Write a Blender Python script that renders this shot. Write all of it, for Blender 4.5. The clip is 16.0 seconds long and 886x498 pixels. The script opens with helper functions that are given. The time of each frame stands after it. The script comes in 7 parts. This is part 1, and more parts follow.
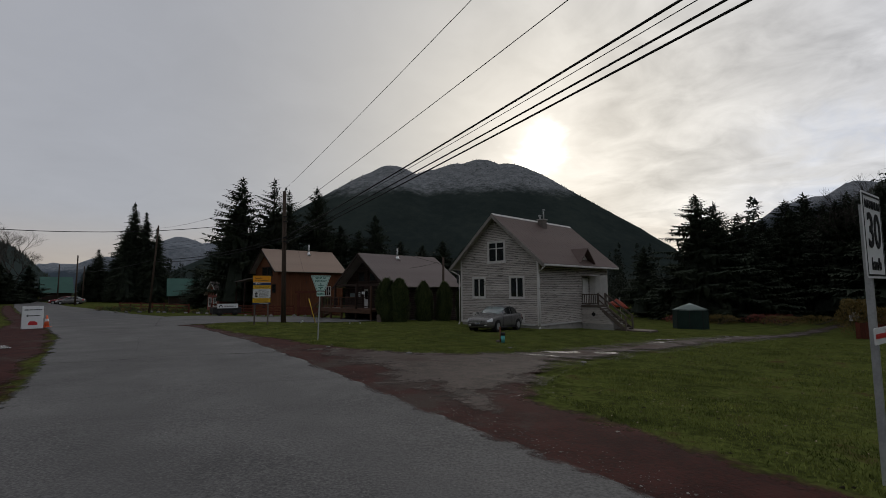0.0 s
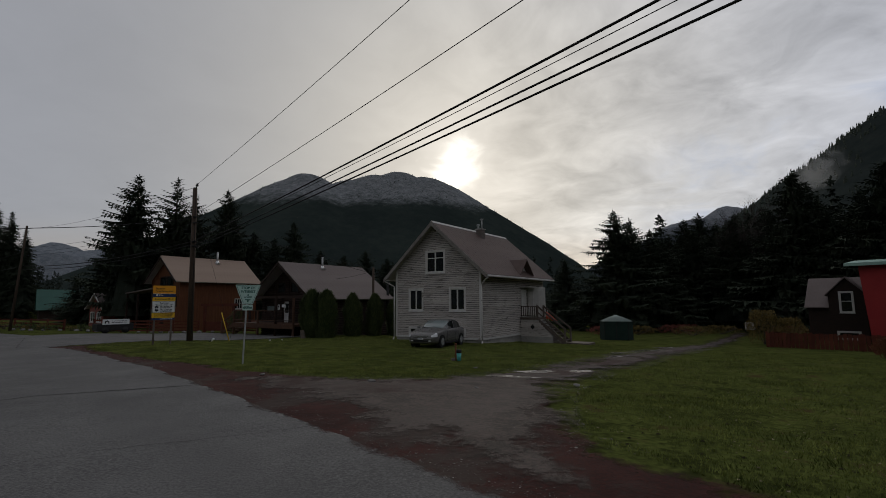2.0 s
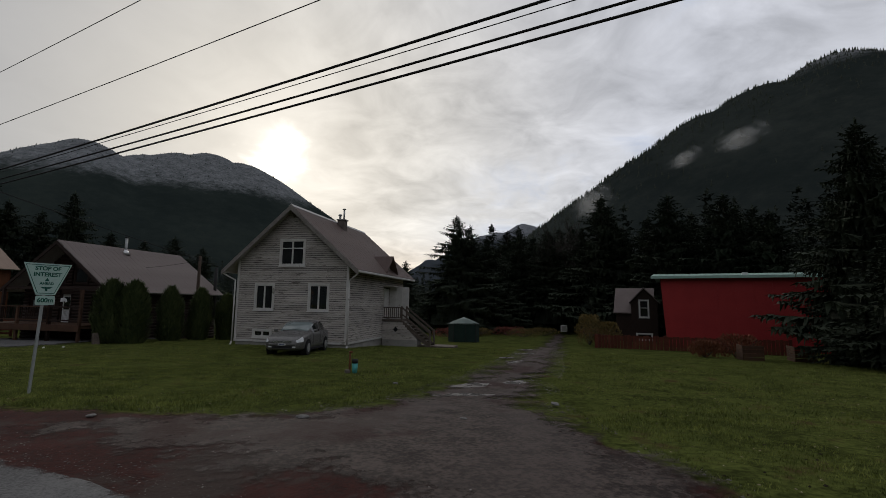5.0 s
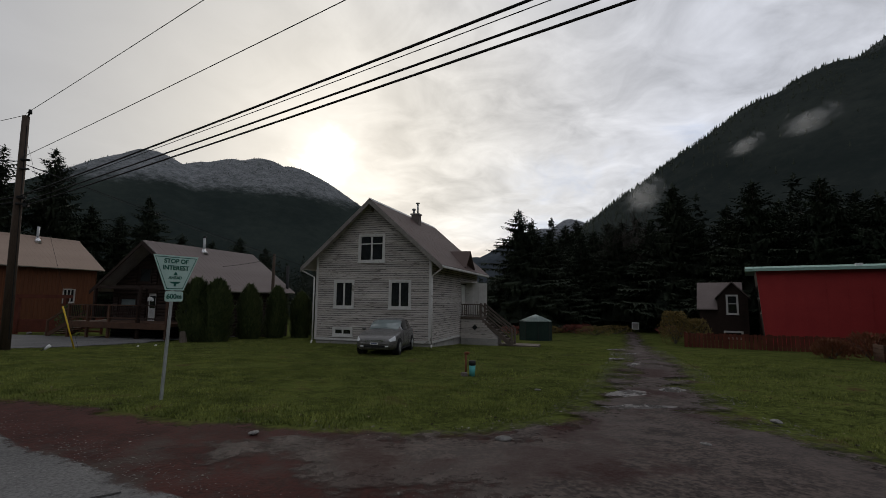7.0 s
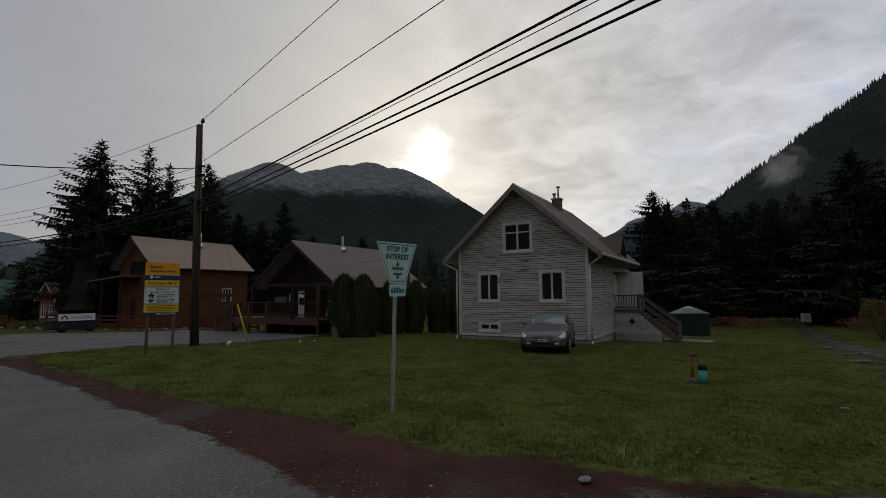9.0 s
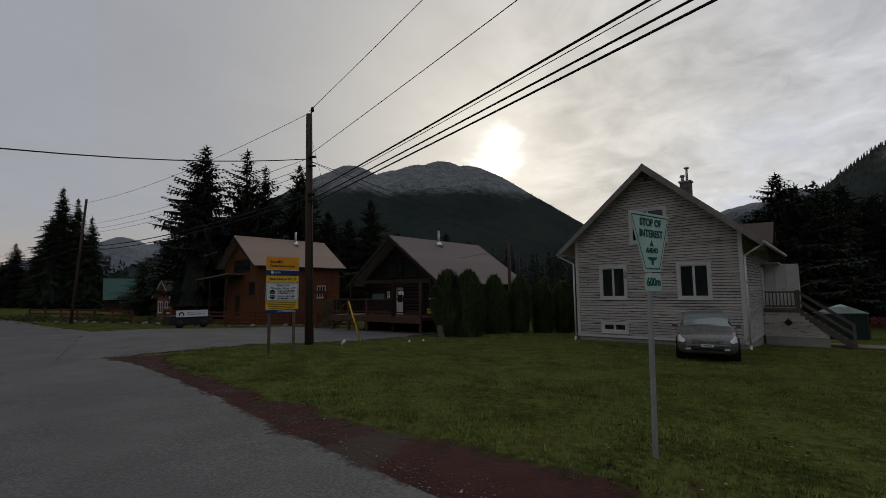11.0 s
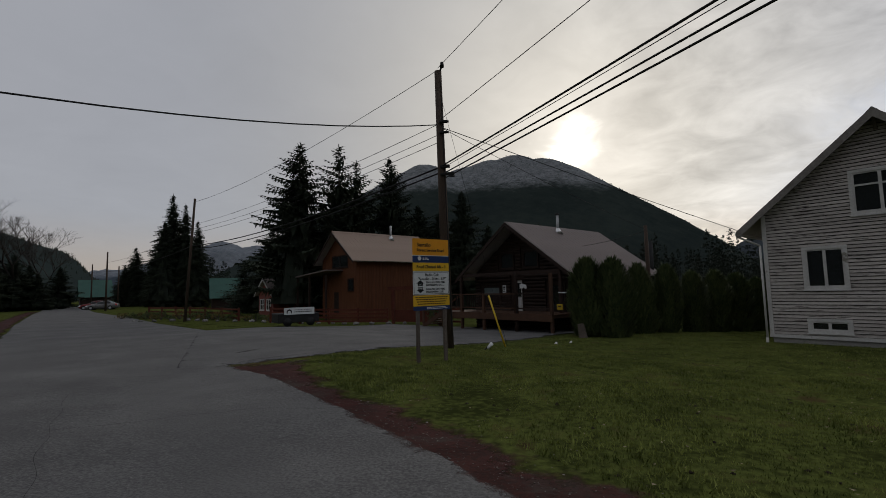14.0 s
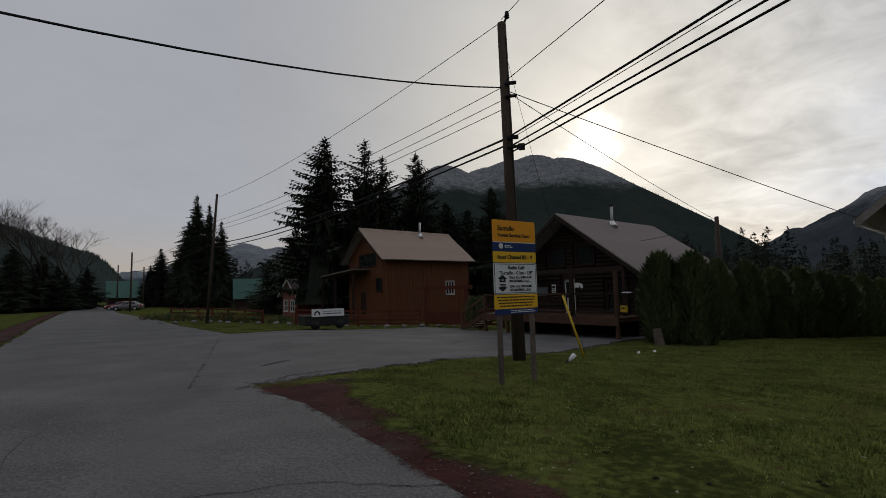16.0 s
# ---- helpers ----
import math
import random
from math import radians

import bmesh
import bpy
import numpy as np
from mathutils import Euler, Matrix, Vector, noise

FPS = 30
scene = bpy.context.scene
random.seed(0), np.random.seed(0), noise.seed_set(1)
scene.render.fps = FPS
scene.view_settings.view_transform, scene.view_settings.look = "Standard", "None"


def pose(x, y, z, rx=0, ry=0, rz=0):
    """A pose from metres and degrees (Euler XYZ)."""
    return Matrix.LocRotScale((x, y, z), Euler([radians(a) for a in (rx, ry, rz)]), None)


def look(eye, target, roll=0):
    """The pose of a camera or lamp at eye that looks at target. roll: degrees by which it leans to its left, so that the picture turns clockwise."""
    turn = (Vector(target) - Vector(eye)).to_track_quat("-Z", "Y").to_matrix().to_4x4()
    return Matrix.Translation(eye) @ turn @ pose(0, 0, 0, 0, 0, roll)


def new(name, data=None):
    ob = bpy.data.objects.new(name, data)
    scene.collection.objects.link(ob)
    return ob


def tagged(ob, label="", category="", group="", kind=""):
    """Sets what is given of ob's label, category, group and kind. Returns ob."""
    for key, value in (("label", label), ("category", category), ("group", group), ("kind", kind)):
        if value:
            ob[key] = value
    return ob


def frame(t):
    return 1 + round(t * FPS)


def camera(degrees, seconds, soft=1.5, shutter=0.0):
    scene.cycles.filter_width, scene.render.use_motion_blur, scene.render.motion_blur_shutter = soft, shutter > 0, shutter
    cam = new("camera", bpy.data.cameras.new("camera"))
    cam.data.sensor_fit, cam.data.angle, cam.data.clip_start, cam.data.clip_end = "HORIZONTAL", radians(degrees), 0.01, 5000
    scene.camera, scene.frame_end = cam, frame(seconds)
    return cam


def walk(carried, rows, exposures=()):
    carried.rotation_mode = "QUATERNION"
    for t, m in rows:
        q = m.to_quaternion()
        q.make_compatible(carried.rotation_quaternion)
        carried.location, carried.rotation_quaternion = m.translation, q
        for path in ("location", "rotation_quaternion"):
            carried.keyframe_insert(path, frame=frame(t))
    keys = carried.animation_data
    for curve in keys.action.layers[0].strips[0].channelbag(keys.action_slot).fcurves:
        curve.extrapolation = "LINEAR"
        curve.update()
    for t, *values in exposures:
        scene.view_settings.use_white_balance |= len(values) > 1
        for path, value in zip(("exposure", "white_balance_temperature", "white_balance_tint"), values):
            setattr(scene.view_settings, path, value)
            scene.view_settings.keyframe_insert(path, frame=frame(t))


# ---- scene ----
cam = camera(87.7, 16.0, soft=0.8)
PATH = [
    (0, (7.954, -10.313, 2.544), (7.679, -8.339, 2.72), -0.4),
    (0.5, (7.570, -9.830, 2.573), (7.350, -7.850, 2.756), -0.3),
    (1, (7.180, -9.290, 2.530), (7.059, -7.304, 2.739), -0.5),
    (1.5, (6.780, -8.740, 2.563), (6.762, -6.752, 2.779), -0.3),
    (2, (6.370, -8.220, 2.547), (6.456, -6.235, 2.773), -0.5),
    (2.5, (5.960, -7.700, 2.540), (6.257, -5.735, 2.773), -0.0),
    (3, (5.550, -7.130, 2.527), (6.056, -5.211, 2.775), 0.7),
    (3.5, (5.170, -6.530, 2.516), (5.860, -4.670, 2.768), 0.7),
    (6, (3.396, -3.501, 2.45), (4.23, -1.698, 2.68), 0.9),
    (6.5, (3.023, -2.944, 2.429), (3.808, -1.118, 2.653), 0.9),
    (7, (2.672, -2.546, 2.393), (3.319, -0.666, 2.613), 0.5),
    (7.5, (2.245, -1.904, 2.365), (2.818, 0.0, 2.577), 0.2),
    (8, (1.792, -1.348, 2.366), (2.225, 0.594, 2.57), -0.5),
    (8.5, (1.315, -0.85, 2.352), (1.634, 1.115, 2.547), -0.8),
    (9, (0.828, -0.308, 2.362), (1.045, 1.671, 2.554), -0.6),
    (9.5, (0.42, 0.196, 2.365), (0.552, 2.182, 2.555), -0.6),
    (10, (-0.041, 0.708, 2.371), (0.019, 2.698, 2.561), -0.6),
    (12.5, (-2.53, 3.192, 2.288), (-2.844, 5.159, 2.458), -1.1),
    (13, (-3.055, 3.706, 2.292), (-3.419, 5.666, 2.46), -1.2),
    (13.5, (-3.508, 4.259, 2.256), (-3.9, 6.213, 2.425), -1.1),
    (14, (-3.974, 4.781, 2.242), (-4.388, 6.73, 2.416), -1.4),
    (14.5, (-4.408, 5.344, 2.232), (-4.836, 7.29, 2.404), -1.4),
    (15, (-4.913, 5.975, 2.226), (-5.36, 7.917, 2.397), -1.7),
    (15.5, (-5.32, 6.553, 2.209), (-5.786, 8.49, 2.384), -1.4),
    (16, (-5.737, 7.073, 2.209), (-6.232, 9.003, 2.389), -1.4),
]
walk(cam, [(t, look(eye, target, roll)) for t, eye, target, roll in PATH], exposures=((0.0, 0.08), (1.0, -0.02), (2.0, -0.18), (3.5, -0.18), (6.0, 0.2), (7.0, 0.2), (7.5, 0.12), (8.0, -0.02), (10.0, -0.06), (14.0, -0.06), (16.0, 0.04)))

# ---- light ----
SUN_AZ, SUN_EL = 4.2, 17.0
SUN_DIR = Vector((math.sin(radians(SUN_AZ)) * math.cos(radians(SUN_EL)), math.cos(radians(SUN_AZ)) * math.cos(radians(SUN_EL)), math.sin(radians(SUN_EL))))


class Nodes:
    """A short way to write node trees."""
    def __init__(self, tree):
        self.t = tree
        tree.nodes.clear()

    def put(self, kind, values=(), operation="", data_type="", blend_type="", interpolation_type="", use_clamp=False):
        n = self.t.nodes.new(kind)
        if operation:
            n.operation = operation
        if data_type:
            n.data_type = data_type
        if blend_type:
            n.blend_type = blend_type
        if interpolation_type:
            n.interpolation_type = interpolation_type
        if use_clamp:
            n.use_clamp = True
        for k, v in dict(values).items():
            if isinstance(v, bpy.types.NodeSocket):
                self.t.links.new(v, n.inputs[k])
            else:
                n.inputs[k].default_value = v
        return n

    def math(self, op, a, b=0.0, c=0.0, clamp=False):
        return self.put("ShaderNodeMath", {0: a, 1: b, 2: c}, operation=op, use_clamp=clamp).outputs[0]

    def mix(self, f, a, b, blend="MIX"):
        n = self.put("ShaderNodeMix", {0: f, 6: a, 7: b}, data_type="RGBA", blend_type=blend)
        return n.outputs[2]

    def noise(self, co, scale, detail=4.0, rough=0.55, warp=0.0):
        return self.put("ShaderNodeTexNoise", {"Vector": co, "Scale": scale, "Detail": detail, "Roughness": rough, "Distortion": warp}).outputs[0]

    def ramp(self, f, stops):
        n = self.put("ShaderNodeValToRGB", {0: f})
        e = n.color_ramp.elements
        while len(e) < len(stops):
            e.new(0.5)
        for k, (p, c) in zip(e, stops):
            k.position, k.color = p, (*c, 1) if len(c) == 3 else c
        return n.outputs[0]

    def range(self, v, a, b, c=0.0, d=1.0, smooth=True):
        return self.put("ShaderNodeMapRange", {0: v, 1: a, 2: b, 3: c, 4: d}, interpolation_type="SMOOTHSTEP" if smooth else "LINEAR").outputs[0]


def g3(v):
    return (v, v, v, 1)


world = bpy.data.worlds.new("sky")
scene.world = world
world.use_nodes = True
W = Nodes(world.node_tree)
co = W.put("ShaderNodeTexCoord").outputs["Generated"]
sky = W.put("ShaderNodeTexSky")
sky.sky_type, sky.sun_disc, sky.sun_elevation, sky.sun_rotation = "NISHITA", False, radians(SUN_EL), radians(SUN_AZ)
clear = W.mix(1.0, sky.outputs[0], (0.1, 0.1, 0.1, 1), "MULTIPLY")
sep = W.put("ShaderNodeSeparateXYZ", {0: co})
up = W.math("MAXIMUM", sep.outputs[2], 0.03)
# flat cloud sheet: direction projected on a plane overhead
flat = W.put("ShaderNodeCombineXYZ", {0: W.math("DIVIDE", sep.outputs[0], W.math("ADD", up, 0.22)), 1: W.math("DIVIDE", sep.outputs[1], W.math("ADD", up, 0.22)), 2: 0.0}).outputs[0]
cl1 = W.noise(flat, 1.3, 7, 0.58, 0.6)
cl2 = W.noise(flat, 4.5, 6, 0.55, 0.9)
dot = W.put("ShaderNodeVectorMath", {0: co, 1: tuple(SUN_DIR)}, operation="DOT_PRODUCT").outputs[1]
ang = W.math("ARCCOSINE", W.math("MINIMUM", dot, 1.0))
core = W.range(W.math("ADD", ang, W.math("MULTIPLY", W.math("SUBTRACT", cl2, 0.5), 0.16)), 0.085, 0.0)
halo = W.math("POWER", 2.718, W.math("MULTIPLY", ang, -5.0))
away = W.range(sep.outputs[0], -0.25, 0.45)
tex = W.math("ADD", W.math("MULTIPLY", W.math("SUBTRACT", cl1, 0.5), 1.0), W.math("MULTIPLY", W.math("SUBTRACT", cl2, 0.5), 0.6))
side = W.put("ShaderNodeVectorMath", {0: co, 1: tuple(Vector((0.68, 0.68, 0.22)).normalized())}, operation="DOT_PRODUCT").outputs[1]
bright = W.math("ADD", 0.372, W.math("MULTIPLY", W.range(side, 0.2, 1.0), 0.24))
bright = W.math("ADD", bright, W.math("MULTIPLY", halo, 0.30))
mod = W.math("ADD", 1.0, W.math("MULTIPLY", tex, W.math("ADD", 0.16, W.math("MULTIPLY", away, 1.25))))
bright = W.math("MULTIPLY", bright, W.math("MAXIMUM", mod, 0.3))
glow = W.math("MULTIPLY", W.math("POWER", core, 1.6), W.range(cl2, 0.2, 0.6, 0.6, 1.3))
bright = W.math("ADD", bright, W.math("MULTIPLY", glow, 0.95))
tone = W.mix(W.range(ang, 0.85, 0.12), (0.960, 0.985, 1.075, 1), (1.05, 1.0, 0.91, 1))
low = W.range(sep.outputs[2], 0.16, 0.02)
tone = W.mix(W.math("MULTIPLY", low, 0.65), tone, (1.22, 1.0, 0.80, 1))
grey = W.mix(1.0, W.put("ShaderNodeCombineColor", {0: bright, 1: bright, 2: bright}).outputs[0], tone, "MULTIPLY")
gap = W.math("MULTIPLY", W.math("MULTIPLY", W.range(cl1, 0.50, 0.68), W.range(sep.outputs[0], 0.34, 0.66)), 0.85)
col = W.mix(gap, grey, (0.38, 0.45, 0.60, 1))
col = W.mix(0.05, col, clear)
under = W.range(sep.outputs[2], -0.02, -0.10)
col = W.mix(under, col, (0.03, 0.035, 0.03, 1))
bg = W.put("ShaderNodeBackground", {0: col, 1: 1.0})
W.put("ShaderNodeOutputWorld", {0: bg.outputs[0]})

sun = new("sun", bpy.data.lights.new("sun", "SUN"))
sun.data.energy, sun.data.angle, sun.data.color = 0.5, radians(14), (1.0, 0.93, 0.82)
sun.matrix_world = look(SUN_DIR * 100, (0, 0, 0))


# ---- materials ----
def coords(T, kind="Object"):
    return T.put("ShaderNodeTexCoord").outputs[kind]


def surf(name, c1, c2, scale=3.0, fine=40.0, rough=0.8, bump=0.15, metallic=0.0, stretch=(1, 1, 1), spots=None, rand=0.0, where="Object", spec=0.25, amount=0.5, edge=0.0, ruts=None, spread=0.17):
    """A worn surface: two colours mixed at a coarse and a fine scale, optional stains, relief."""
    m = bpy.data.materials.new(name)
    m.use_nodes = True
    T = Nodes(m.node_tree)
    co = coords(T, where) if where != "Position" else T.put("ShaderNodeNewGeometry").outputs["Position"]
    co = T.put("ShaderNodeVectorMath", {0: co, 1: stretch}, operation="MULTIPLY").outputs[0]
    a, b = T.noise(co, scale, 5, 0.6), T.noise(co, fine, 4, 0.6)
    f = T.math("ADD", T.math("MULTIPLY", a, 1 - amount), T.math("MULTIPLY", b, amount))
    col = T.mix(T.range(f, 0.5 - spread, 0.5 + spread), (*c1, 1), (*c2, 1))
    if spots:
        sc, thr, sharp, sscale, ss = spots
        sco = T.put("ShaderNodeVectorMath", {0: co, 1: ss}, operation="MULTIPLY").outputs[0]
        s = T.noise(sco, sscale, 8, 0.68)
        col = T.mix(T.range(s, thr, thr + sharp), col, (*sc, 1))
    if rand:
        r = T.put("ShaderNodeObjectInfo").outputs["Random"]
        k = T.math("ADD", 1 - rand, T.math("MULTIPLY", r, 2 * rand))
        col = T.mix(1.0, col, T.put("ShaderNodeCombineColor", {0: k, 1: k, 2: k}).outputs[0], "MULTIPLY")
    if ruts:
        ac = T.put("ShaderNodeAttribute")
        ac.attribute_name = "across"
        for at_ in (0.30, 0.70):
            r = T.range(T.math("ABSOLUTE", T.math("SUBTRACT", T.math("ADD", ac.outputs["Fac"], T.math("MULTIPLY", T.math("SUBTRACT", a, 0.5), 0.25)), at_)), 0.12, 0.03)
            col = T.mix(T.math("MULTIPLY", r, 0.35), col, (*ruts, 1))
    bm_ = T.put("ShaderNodeBump", {"Strength": bump, "Distance": 0.02, "Height": f})
    p = T.put("ShaderNodeBsdfPrincipled", {"Base Color": col, "Roughness": T.range(b, 0.2, 0.8, max(rough - 0.12, 0.05), min(rough + 0.12, 1.0)), "Metallic": metallic, "Normal": bm_.outputs[0], "Specular IOR Level": spec})
    if edge:
        rim = T.put("ShaderNodeAttribute")
        rim.attribute_name = "rim"
        rag = T.math("ADD", T.math("MULTIPLY", T.math("SUBTRACT", T.noise(co, 1.1, 4, 0.6), 0.62), edge * 3.0), T.math("MULTIPLY", T.math("SUBTRACT", T.noise(co, 7.0, 4, 0.7), 0.5), edge * 1.6))
        keep = T.range(T.math("ADD", rim.outputs["Fac"], rag), 0.0, 0.05 + edge * 0.7)
        p = T.put("ShaderNodeMixShader", {0: keep, 1: T.put("ShaderNodeBsdfTransparent").outputs[0], 2: p.outputs[0]})
    T.put("ShaderNodeOutputMaterial", {0: p.outputs[0]})
    return m


def leaf_mat(name, c1, c2, patch=0.5, weight=0.6):
    m = bpy.data.materials.new(name)
    m.use_nodes = True
    T = Nodes(m.node_tree)
    g = T.put("ShaderNodeNewGeometry")
    n = T.range(T.noise(g.outputs["Position"], patch, 5, 0.6), 0.3, 0.7)
    r = T.math("ADD", T.math("MULTIPLY", g.outputs["Random Per Island"], weight), T.math("MULTIPLY", n, 1 - weight))
    col = T.mix(r, (*c1, 1), (*c2, 1))
    p = T.put("ShaderNodeBsdfPrincipled", {"Base Color": col, "Roughness": 0.8, "Specular IOR Level": 0.1})
    T.put("ShaderNodeOutputMaterial", {0: p.outputs[0]})
    return m


M = {}
M["asphalt"] = surf("asphalt", (0.066, 0.065, 0.065), (0.158, 0.155, 0.152), 0.6, 34, 0.82, 0.9, spec=0.12, edge=0.20, where="Position", spots=((0.25, 0.24, 0.23), 0.61, 0.10, 24, (1, 1, 1)), amount=0.66, spread=0.15, ruts=(0.100, 0.098, 0.097))
M["gravel"] = surf("gravel", (0.018, 0.0128, 0.0112), (0.100, 0.078, 0.069), 2.6, 17, 0.8, 1.0, spec=0.12, edge=1.1, ruts=(0.082, 0.066, 0.060), where="Position", spots=((0.029, 0.0115, 0.0098), 0.50, -0.09, 0.42, (1, 1, 1)), amount=0.62, spread=0.12)
M["dirt"] = surf("red_dirt", (0.022, 0.0064, 0.0055), (0.060, 0.0195, 0.0162), 1.8, 22, 0.88, 1.0, spec=0.08, edge=0.45, where="Position", spots=((0.050, 0.035, 0.030), 0.53, 0.10, 0.42, (1, 1, 1)), amount=0.55, spread=0.12)
M["turf"] = surf("turf", (0.030, 0.036, 0.011), (0.096, 0.114, 0.030), 0.9, 9, 0.9, 1.0, spec=0.0, where="Position", spots=((0.062, 0.046, 0.021), 0.55, 0.12, 0.9, (1, 1, 1)), amount=0.55, spread=0.12)
M["grass"] = leaf_mat("grass_blades", (0.032, 0.050, 0.011), (0.262, 0.288, 0.074), 1.7, 0.36)
M["needles"] = leaf_mat("conifer_needles", (0.028, 0.037, 0.026), (0.060, 0.074, 0.049))
# for distant woods, and for added cores that darken the inside of near crowns
M["needles_far_core"] = leaf_mat("far_and_core_needles", (0.024, 0.031, 0.024), (0.048, 0.058, 0.043))
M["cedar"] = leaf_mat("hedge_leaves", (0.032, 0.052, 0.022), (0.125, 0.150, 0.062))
M["bush"] = leaf_mat("dry_bush", (0.11, 0.08, 0.03), (0.23, 0.17, 0.065))
M["bark"] = surf("bark", (0.035, 0.028, 0.022), (0.08, 0.062, 0.048), 2, 14, 0.9, 0.8, stretch=(1, 1, 0.2))
M["twig"] = surf("bare_twigs", (0.045, 0.038, 0.034), (0.08, 0.07, 0.062), 2, 14, 0.9, 0.3)
M["paint"] = surf("peeling_white_paint", (0.33, 0.298, 0.272), (0.49, 0.452, 0.418), 0.8, 14, 0.7, 0.25, stretch=(0.6, 0.6, 2), spots=((0.10, 0.088, 0.080), 0.55, 0.09, 2.6, (0.9, 0.9, 3.0)), rand=0.12, where="Position")
# weathered wood kept dark, so strips between clapboards pass for lap shadows
M["lap_shadow"] = surf("weathered_lap_shadow_sheathing", (0.045, 0.04, 0.036), (0.085, 0.075, 0.068), 1.5, 14, 0.9, 0.3)
M["trim"] = surf("white_trim_paint", (0.47, 0.455, 0.435), (0.62, 0.605, 0.58), 2, 25, 0.6, 0.15, where="Position", spots=((0.25, 0.23, 0.2), 0.60, 0.08, 2, (1, 1, 1)))
M["soffit"] = surf("weathered_soffit", (0.30, 0.28, 0.26), (0.46, 0.44, 0.41), 1, 12, 0.8, 0.3)
M["roof_brown"] = surf("brown_metal_roof", (0.092, 0.063, 0.055), (0.13, 0.092, 0.081), 0.7, 10, 0.65, 0.1, spec=0.2, spots=((0.14, 0.11, 0.10), 0.58, 0.15, 1.0, (1, 1, 1)))
M["roof_tan"] = surf("tan_metal_roof", (0.27, 0.195, 0.15), (0.33, 0.245, 0.19), 0.7, 10, 0.65, 0.1, spec=0.2)
M["roof_mauve"] = surf("grey_brown_metal_roof", (0.135, 0.108, 0.10), (0.18, 0.147, 0.137), 0.7, 10, 0.65, 0.1, spec=0.2)
M["roof_green"] = surf("pale_green_metal_roof", (0.25, 0.40, 0.35), (0.34, 0.48, 0.42), 0.7, 8, 0.5, 0.1)
M["roof_green2"] = surf("green_metal_roof", (0.022, 0.075, 0.058), (0.034, 0.10, 0.078), 0.5, 6, 0.5, 0.1)
M["concrete"] = surf("concrete", (0.26, 0.25, 0.235), (0.38, 0.365, 0.34), 1.2, 25, 0.85, 0.3, spots=((0.15, 0.145, 0.13), 0.55, 0.15, 1.5, (1, 1, 1)))
M["log"] = surf("dark_brown_logs", (0.017, 0.0095, 0.007), (0.034, 0.0185, 0.013), 2, 20, 0.7, 0.4, stretch=(1, 1, 4), rand=0.15)
M["cabinwood"] = surf("orange_brown_cladding", (0.095, 0.033, 0.014), (0.145, 0.053, 0.022), 1.2, 20, 0.75, 0.3, stretch=(4, 4, 0.6), rand=0.12)
M["deckwood"] = surf("deck_lumber", (0.055, 0.028, 0.017), (0.10, 0.052, 0.031), 2, 22, 0.75, 0.3, rand=0.15)
M["greywood"] = surf("weathered_grey_lumber", (0.072, 0.056, 0.046), (0.14, 0.115, 0.097), 2, 22, 0.85, 0.4, rand=0.15)
M["redwall"] = surf("red_painted_wall", (0.27, 0.022, 0.024), (0.34, 0.032, 0.032), 0.8, 12, 0.65, 0.12, rand=0.03)
M["redbrown"] = surf("rusty_red_fence", (0.075, 0.020, 0.012), (0.125, 0.036, 0.021), 1.5, 15, 0.85, 0.3, rand=0.2)
M["redhouse"] = surf("faded_red_boards", (0.20, 0.065, 0.05), (0.28, 0.09, 0.07), 1.5, 15, 0.8, 0.2, rand=0.1)
M["pole"] = surf("treated_pole_wood", (0.036, 0.025, 0.018), (0.078, 0.055, 0.040), 1.5, 18, 0.9, 0.5, stretch=(4, 4, 0.4))
M["black"] = surf("black_rubber", (0.012, 0.012, 0.012), (0.025, 0.025, 0.025), 4, 40, 0.7, 0.1)
# near-black painted in for unlit rooms and wheel wells; also joints, grille, cracks
M["dark"] = surf("shade_and_joint_black", (0.012, 0.012, 0.013), (0.022, 0.022, 0.023), 1, 10, 0.9, 0.0)
M["steel"] = surf("galvanised_steel", (0.33, 0.34, 0.34), (0.45, 0.46, 0.46), 5, 40, 0.5, 0.1, metallic=0.5)
M["chrome"] = surf("bright_metal", (0.6, 0.6, 0.6), (0.7, 0.7, 0.7), 5, 40, 0.3, 0.05, metallic=0.9)
M["brick"] = surf("sooty_chimney", (0.10, 0.085, 0.075), (0.19, 0.16, 0.145), 3, 25, 0.9, 0.5)
M["signwhite"] = surf("sign_white", (0.62, 0.63, 0.62), (0.70, 0.71, 0.70), 4, 30, 0.5, 0.02)
M["signmint"] = surf("faded_mint_sign", (0.42, 0.58, 0.52), (0.50, 0.66, 0.60), 4, 30, 0.5, 0.02)
M["signgreen"] = surf("sign_green", (0.01, 0.09, 0.065), (0.015, 0.12, 0.085), 4, 30, 0.5, 0.02)
M["signorange"] = surf("sign_orange", (0.72, 0.29, 0.015), (0.80, 0.34, 0.02), 4, 30, 0.5, 0.02)
M["signyellow"] = surf("sign_yellow", (0.70, 0.40, 0.02), (0.78, 0.46, 0.03), 4, 30, 0.5, 0.02)
M["signblue"] = surf("sign_navy", (0.012, 0.03, 0.10), (0.018, 0.04, 0.13), 4, 30, 0.5, 0.02)
M["ink"] = surf("sign_black", (0.012, 0.012, 0.013), (0.02, 0.02, 0.02), 4, 30, 0.5, 0.0)
M["signred"] = surf("sign_red", (0.42, 0.02, 0.02), (0.5, 0.03, 0.03), 4, 30, 0.5, 0.02)
M["yellow"] = surf("yellow_plastic", (0.55, 0.36, 0.02), (0.68, 0.46, 0.04), 4, 30, 0.6, 0.05)
M["teal"] = surf("teal_paint", (0.07, 0.33, 0.32), (0.11, 0.42, 0.40), 4, 30, 0.6, 0.1)
